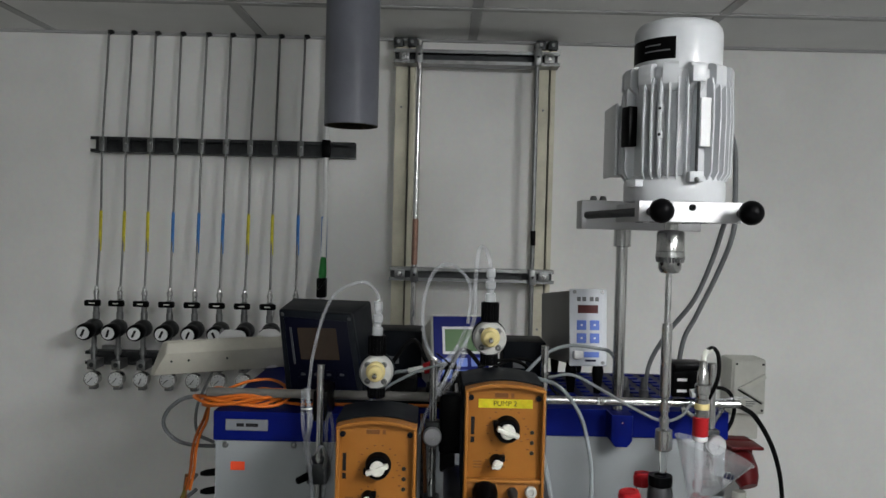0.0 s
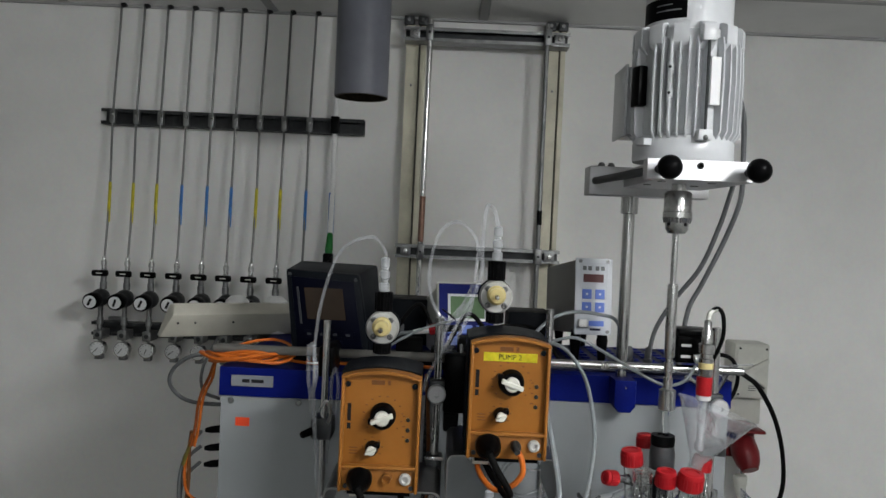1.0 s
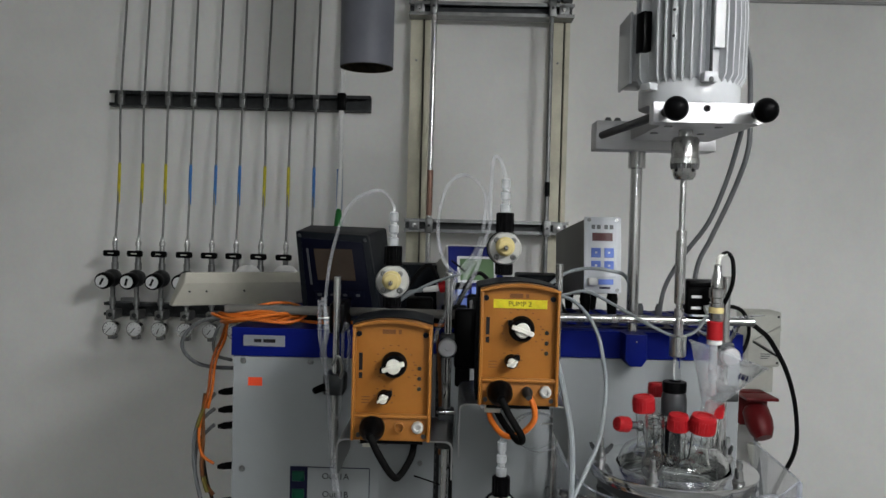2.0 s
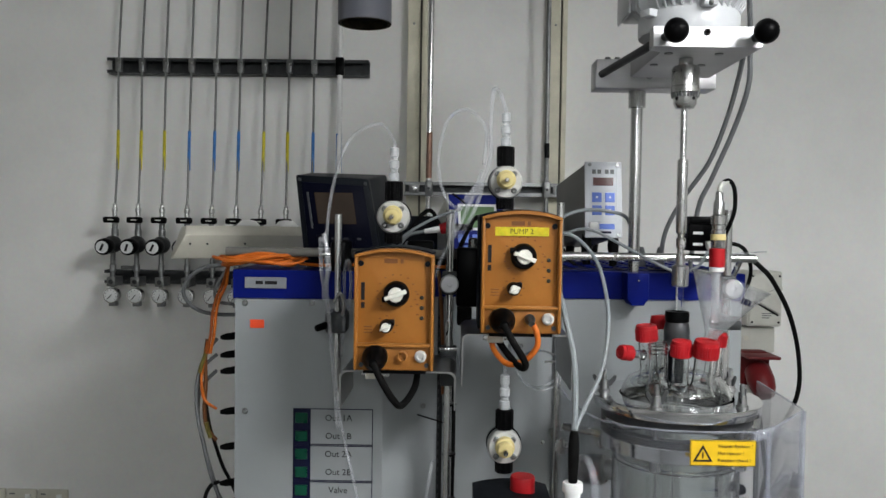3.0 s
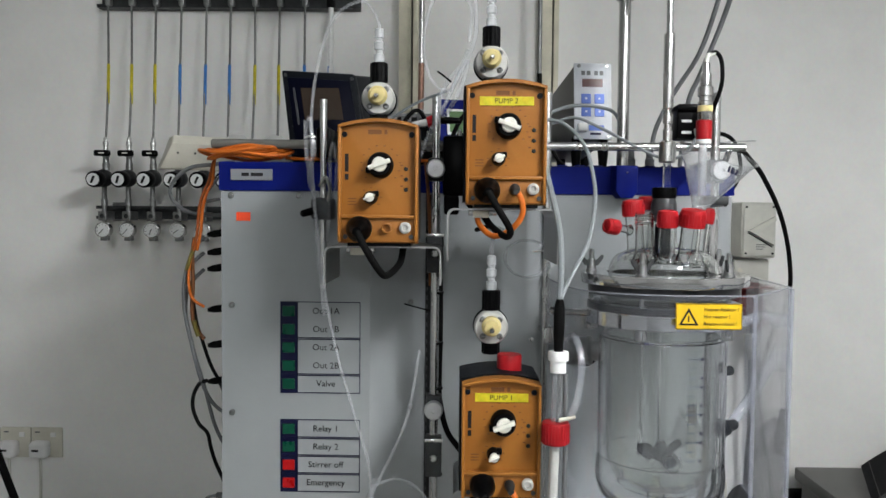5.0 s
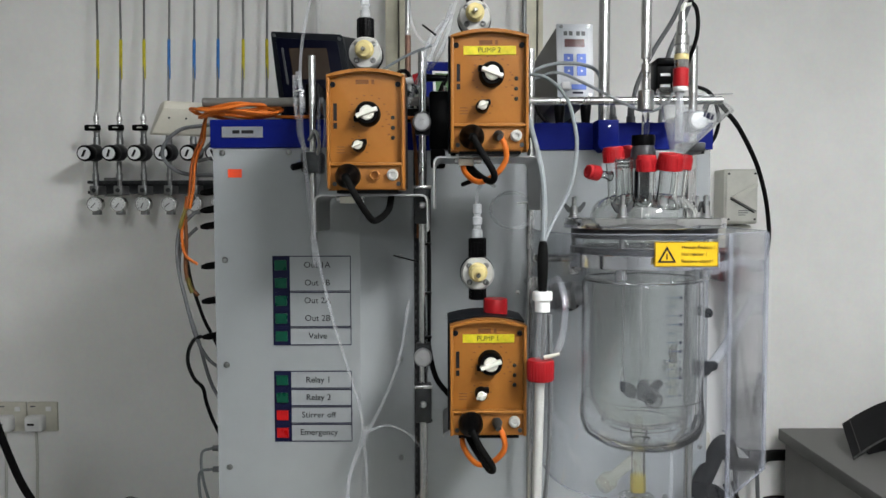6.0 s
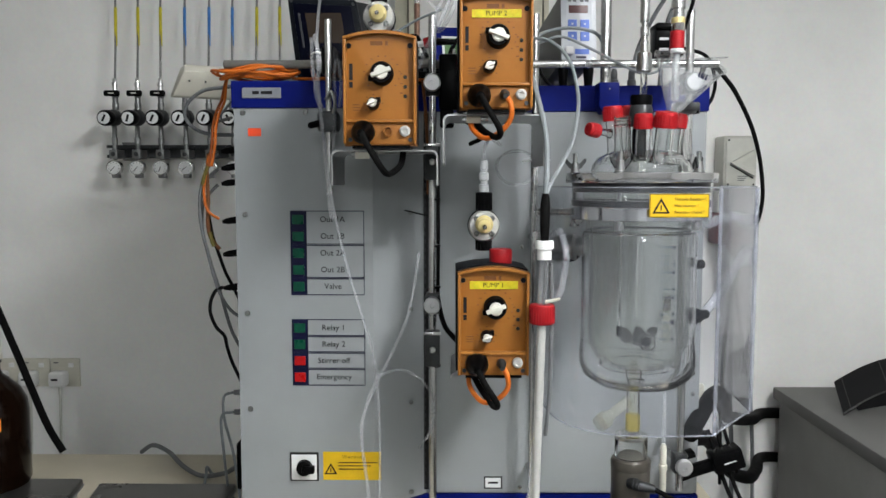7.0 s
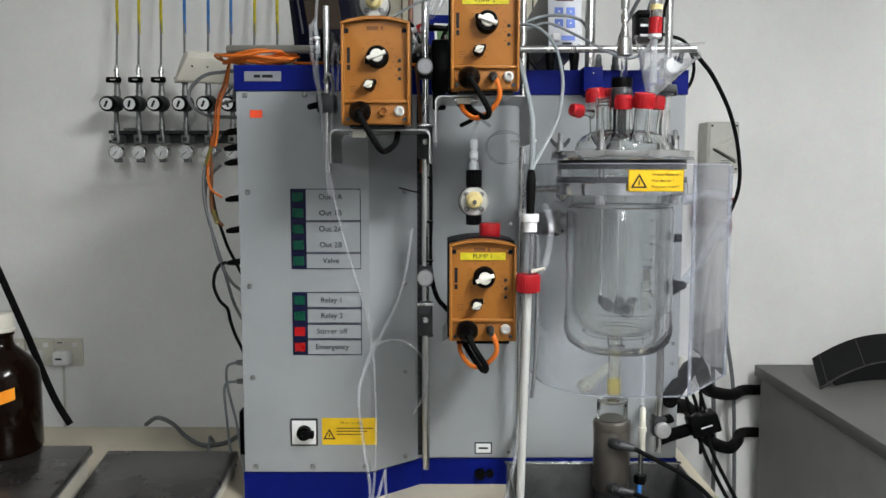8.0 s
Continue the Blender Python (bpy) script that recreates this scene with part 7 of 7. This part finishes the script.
part("body", box((-0.028, -0.02, -0.018), (0.028, 0.02, 0.020), 0.004, m=mm), BLACK, man)
part("arm", box((-0.085, -0.010, -0.012), (-0.024, 0.010, 0.008), 0.003, m=mm), BLACK, man)
part("jaw", box((-0.090, -0.012, -0.012), (-0.075, 0.012, 0.034), 0.003, m=mm), BLACK, man)
part("jaw", box((-0.078, -0.012, 0.024), (-0.052, 0.012, 0.036), 0.003, m=mm), BLACK, man)
for k in range(3):
    part("tube", merge(rod((-0.016 + 0.014 * k, 0, 0.062), (-0.016 + 0.014 * k, 0, -0.03), 0.0034, n=10), None, mm), RUBBER, man)
    part("ferrule", merge(rod((-0.016 + 0.014 * k, -0.001, 0.020), (-0.016 + 0.014 * k, -0.001, 0.026), 0.0042, n=10), None, mm), STEEL, man)
part("print_bar", box((-0.010, -0.0206, -0.001), (0.012, -0.0199, 0.001), m=mm), LBL, man)
for dx in (0, 0.016):
    hose("air_hose", [(0.538 + dx, 1.30, 0.895), (0.552 + dx, 1.29, 0.855), (0.572 + dx, 1.27, 0.81), (0.605 + dx, 1.25, 0.74), (0.64 + dx, 1.22, 0.62), (0.66 + dx, 1.21, 0.30), (0.66 + dx, 1.21, 0.004)], 0.0038, RUBBER, "thin black tube below the clamp", "air hoses")
cable([(0.90, 2.25, 1.33), (0.885, 2.24, 1.22), (0.895, 2.24, 1.12), (0.925, 2.24, 0.90), (0.955, 2.24, 0.70), (0.98, 2.27, 0.30), (0.98, 2.28, 0.0065)], 0.0062, CABG, "grey cable hanging down the wall")
single("cable_sleeve", lathe([(0.006, 0.925), (0.0085, 0.93), (0.0085, 0.97), (0.005, 0.975)], 0.600, 1.62, 12), IVORY, "ivory cable sleeve behind the splash guard", "cable sleeve")

# ---- grey chest with a strap on it ----
chest = thing("grey_chest", (1.4, 1.85, 0), "grey laminate chest standing by the wall", "chest")
part("body", box((1.035, 1.225, 0.02), (1.95, 2.235, 0.768), 0.003), CHESTB, chest, "lighter grey chest front")
part("lid", box((1.020, 1.21, 0.768), (1.96, 2.25, 0.803), 0.004), CHEST, chest, "grey lid with a thick edge")
for x in (1.08, 1.90):
    for y in (1.28, 2.18):
        part("foot", lathe([(0.02, 0), (0.022, 0.02)], x, y, 14), BLACK, chest)
strap = thing("webbing_strap", (1.35, 2.0, 0.803), "folded black nylon strap with grey stitching", "strap")
arch_way = []
for k in range(19):
    u = k / 18
    arch_way.append((1.088 + 0.50 * u, 1.985 + 0.10 * math.sin(u * math.pi), 0.806 + 0.055 * math.sin(min(1.0, 1.6 * u) * math.pi / 2)))
band = [[(x, y - 0.03, z - 0.003), (x + 0.030, y + 0.085, z + 0.050), (x + 0.028, y + 0.088, z + 0.058), (x - 0.002, y - 0.03, z + 0.006)] for x, y, z in arch_way]
part("band", rings(band), CLOTH, strap)
under = [[(x + 0.004, y - 0.024, 0.8045), (x + 0.03, y + 0.07, 0.8045), (x + 0.026, y + 0.075, z + 0.04), (x + 0.004, y - 0.024, z - 0.004)] for x, y, z in arch_way[2:]]
part("fold", rings(under), CLOTH, strap)
for k in (1, 6, 12):
    x, y, z = arch_way[k]
    part("stitching", rod((x - 0.002, y - 0.031, z + 0.0065), (x + 0.028, y + 0.086, z + 0.0595), 0.0013, n=6), SEAM, strap)
part("edge_binding", cord([(x - 0.001, y - 0.0315, z + 0.0025) for x, y, z in arch_way], 0.0026, 6, 2), SEAM, strap)

# ---- balances and amber bottle on the bench ----
def balance(outline, z0, z1, label):
    b = thing("bench_balance", (sum(p[0] for p in outline) / 4, sum(p[1] for p in outline) / 4, BZ), label, "balance", "bench balances")
    cx, cy = sum(p[0] for p in outline) / 4, sum(p[1] for p in outline) / 4
    small = [(cx + (x - cx) * 0.95, cy + (y - cy) * 0.95) for x, y in outline]
    own = plan_plate(outline, z1 - 0.018, z1)
    bmesh.ops.bevel(own, geom=own.edges[:], offset=0.004, segments=2, affect="EDGES", profile=0.5)
    part("weighing_plate", own, SCALE, b, "scratched steel weighing plate")
    part("edge_strip", plan_plate([(cx + (x - cx) * 1.004, cy + (y - cy) * 1.004) for x, y in outline], z1 - 0.016, z1 - 0.011), BRUSH, b)
    part("body", plan_plate(small, BZ + 0.006, z1 - 0.0185), IVORY, b, "ivory balance body")
    for x, y in small:
        part("foot", lathe([(0.010, BZ), (0.012, BZ + 0.006)], cx + (x - cx) * 0.85, cy + (y - cy) * 0.85, 12), BLACK, b)
    return b


balance([(-1.00, 1.00), (-0.605, 1.00), (-0.667, 1.372), (-1.00, 1.372)], BZ, 0.850, "bench balance with a dark steel plate under the bottle")
balance([(-0.585, 0.98), (-0.362, 0.98), (-0.385, 1.425), (-0.660, 1.425)], BZ, 0.820, "low bench balance with a dark steel plate")
bx, by = -0.826, 1.335
bot = thing("amber_bottle", (bx, by, 0.850), "amber glass reagent bottle with a cream cap", "bottle")
part("body", lathe([(0.060, 0.8505), (0.068, 0.853), (0.0715, 0.860), (0.0720, 0.99), (0.069, 1.012), (0.058, 1.034), (0.040, 1.052), (0.029, 1.062), (0.026, 1.072), (0.026, 1.082), (0.0285, 1.085), (0.0285, 1.090), (0.024, 1.092)], bx, by, 56), AMBER, bot)
cap = part("cap", lathe([(0.0285, 1.091), (0.0305, 1.092), (0.0305, 1.100), (0.0290, 1.101), (0.0290, 1.124), (0.027, 1.127), (0.01, 1.128)], bx, by, 40), IVORY, bot, "cream screw cap")
own = bmesh.new()
ring = []
for j in range(9):
    a = radians(-84 + 42 * j / 8)
    zz = 0.957 + 0.012 * j / 8
    ring.append((own.verts.new((bx + 0.0725 * math.cos(a), by + 0.0725 * math.sin(a), zz)), own.verts.new((bx + 0.0725 * math.cos(a), by + 0.0725 * math.sin(a), zz + 0.024))))
for p, q in zip(ring, ring[1:]):
    own.faces.new((p[0], q[0], q[1], p[1]))
part("sticker", own, paint("orange_sticker", (0.95, 0.32, 0.02), 0.5, var=0.03), bot, "orange paper sticker")

# glass and clear sheets let the lamps' light through
for ob in list(scene.objects):
    if ob.type == "MESH" and ob.data.materials and ob.data.materials[0] in (GLASS, JACKET, INNER, ACRYL, ACRYL_EDGE):
        ob.visible_shadow = False
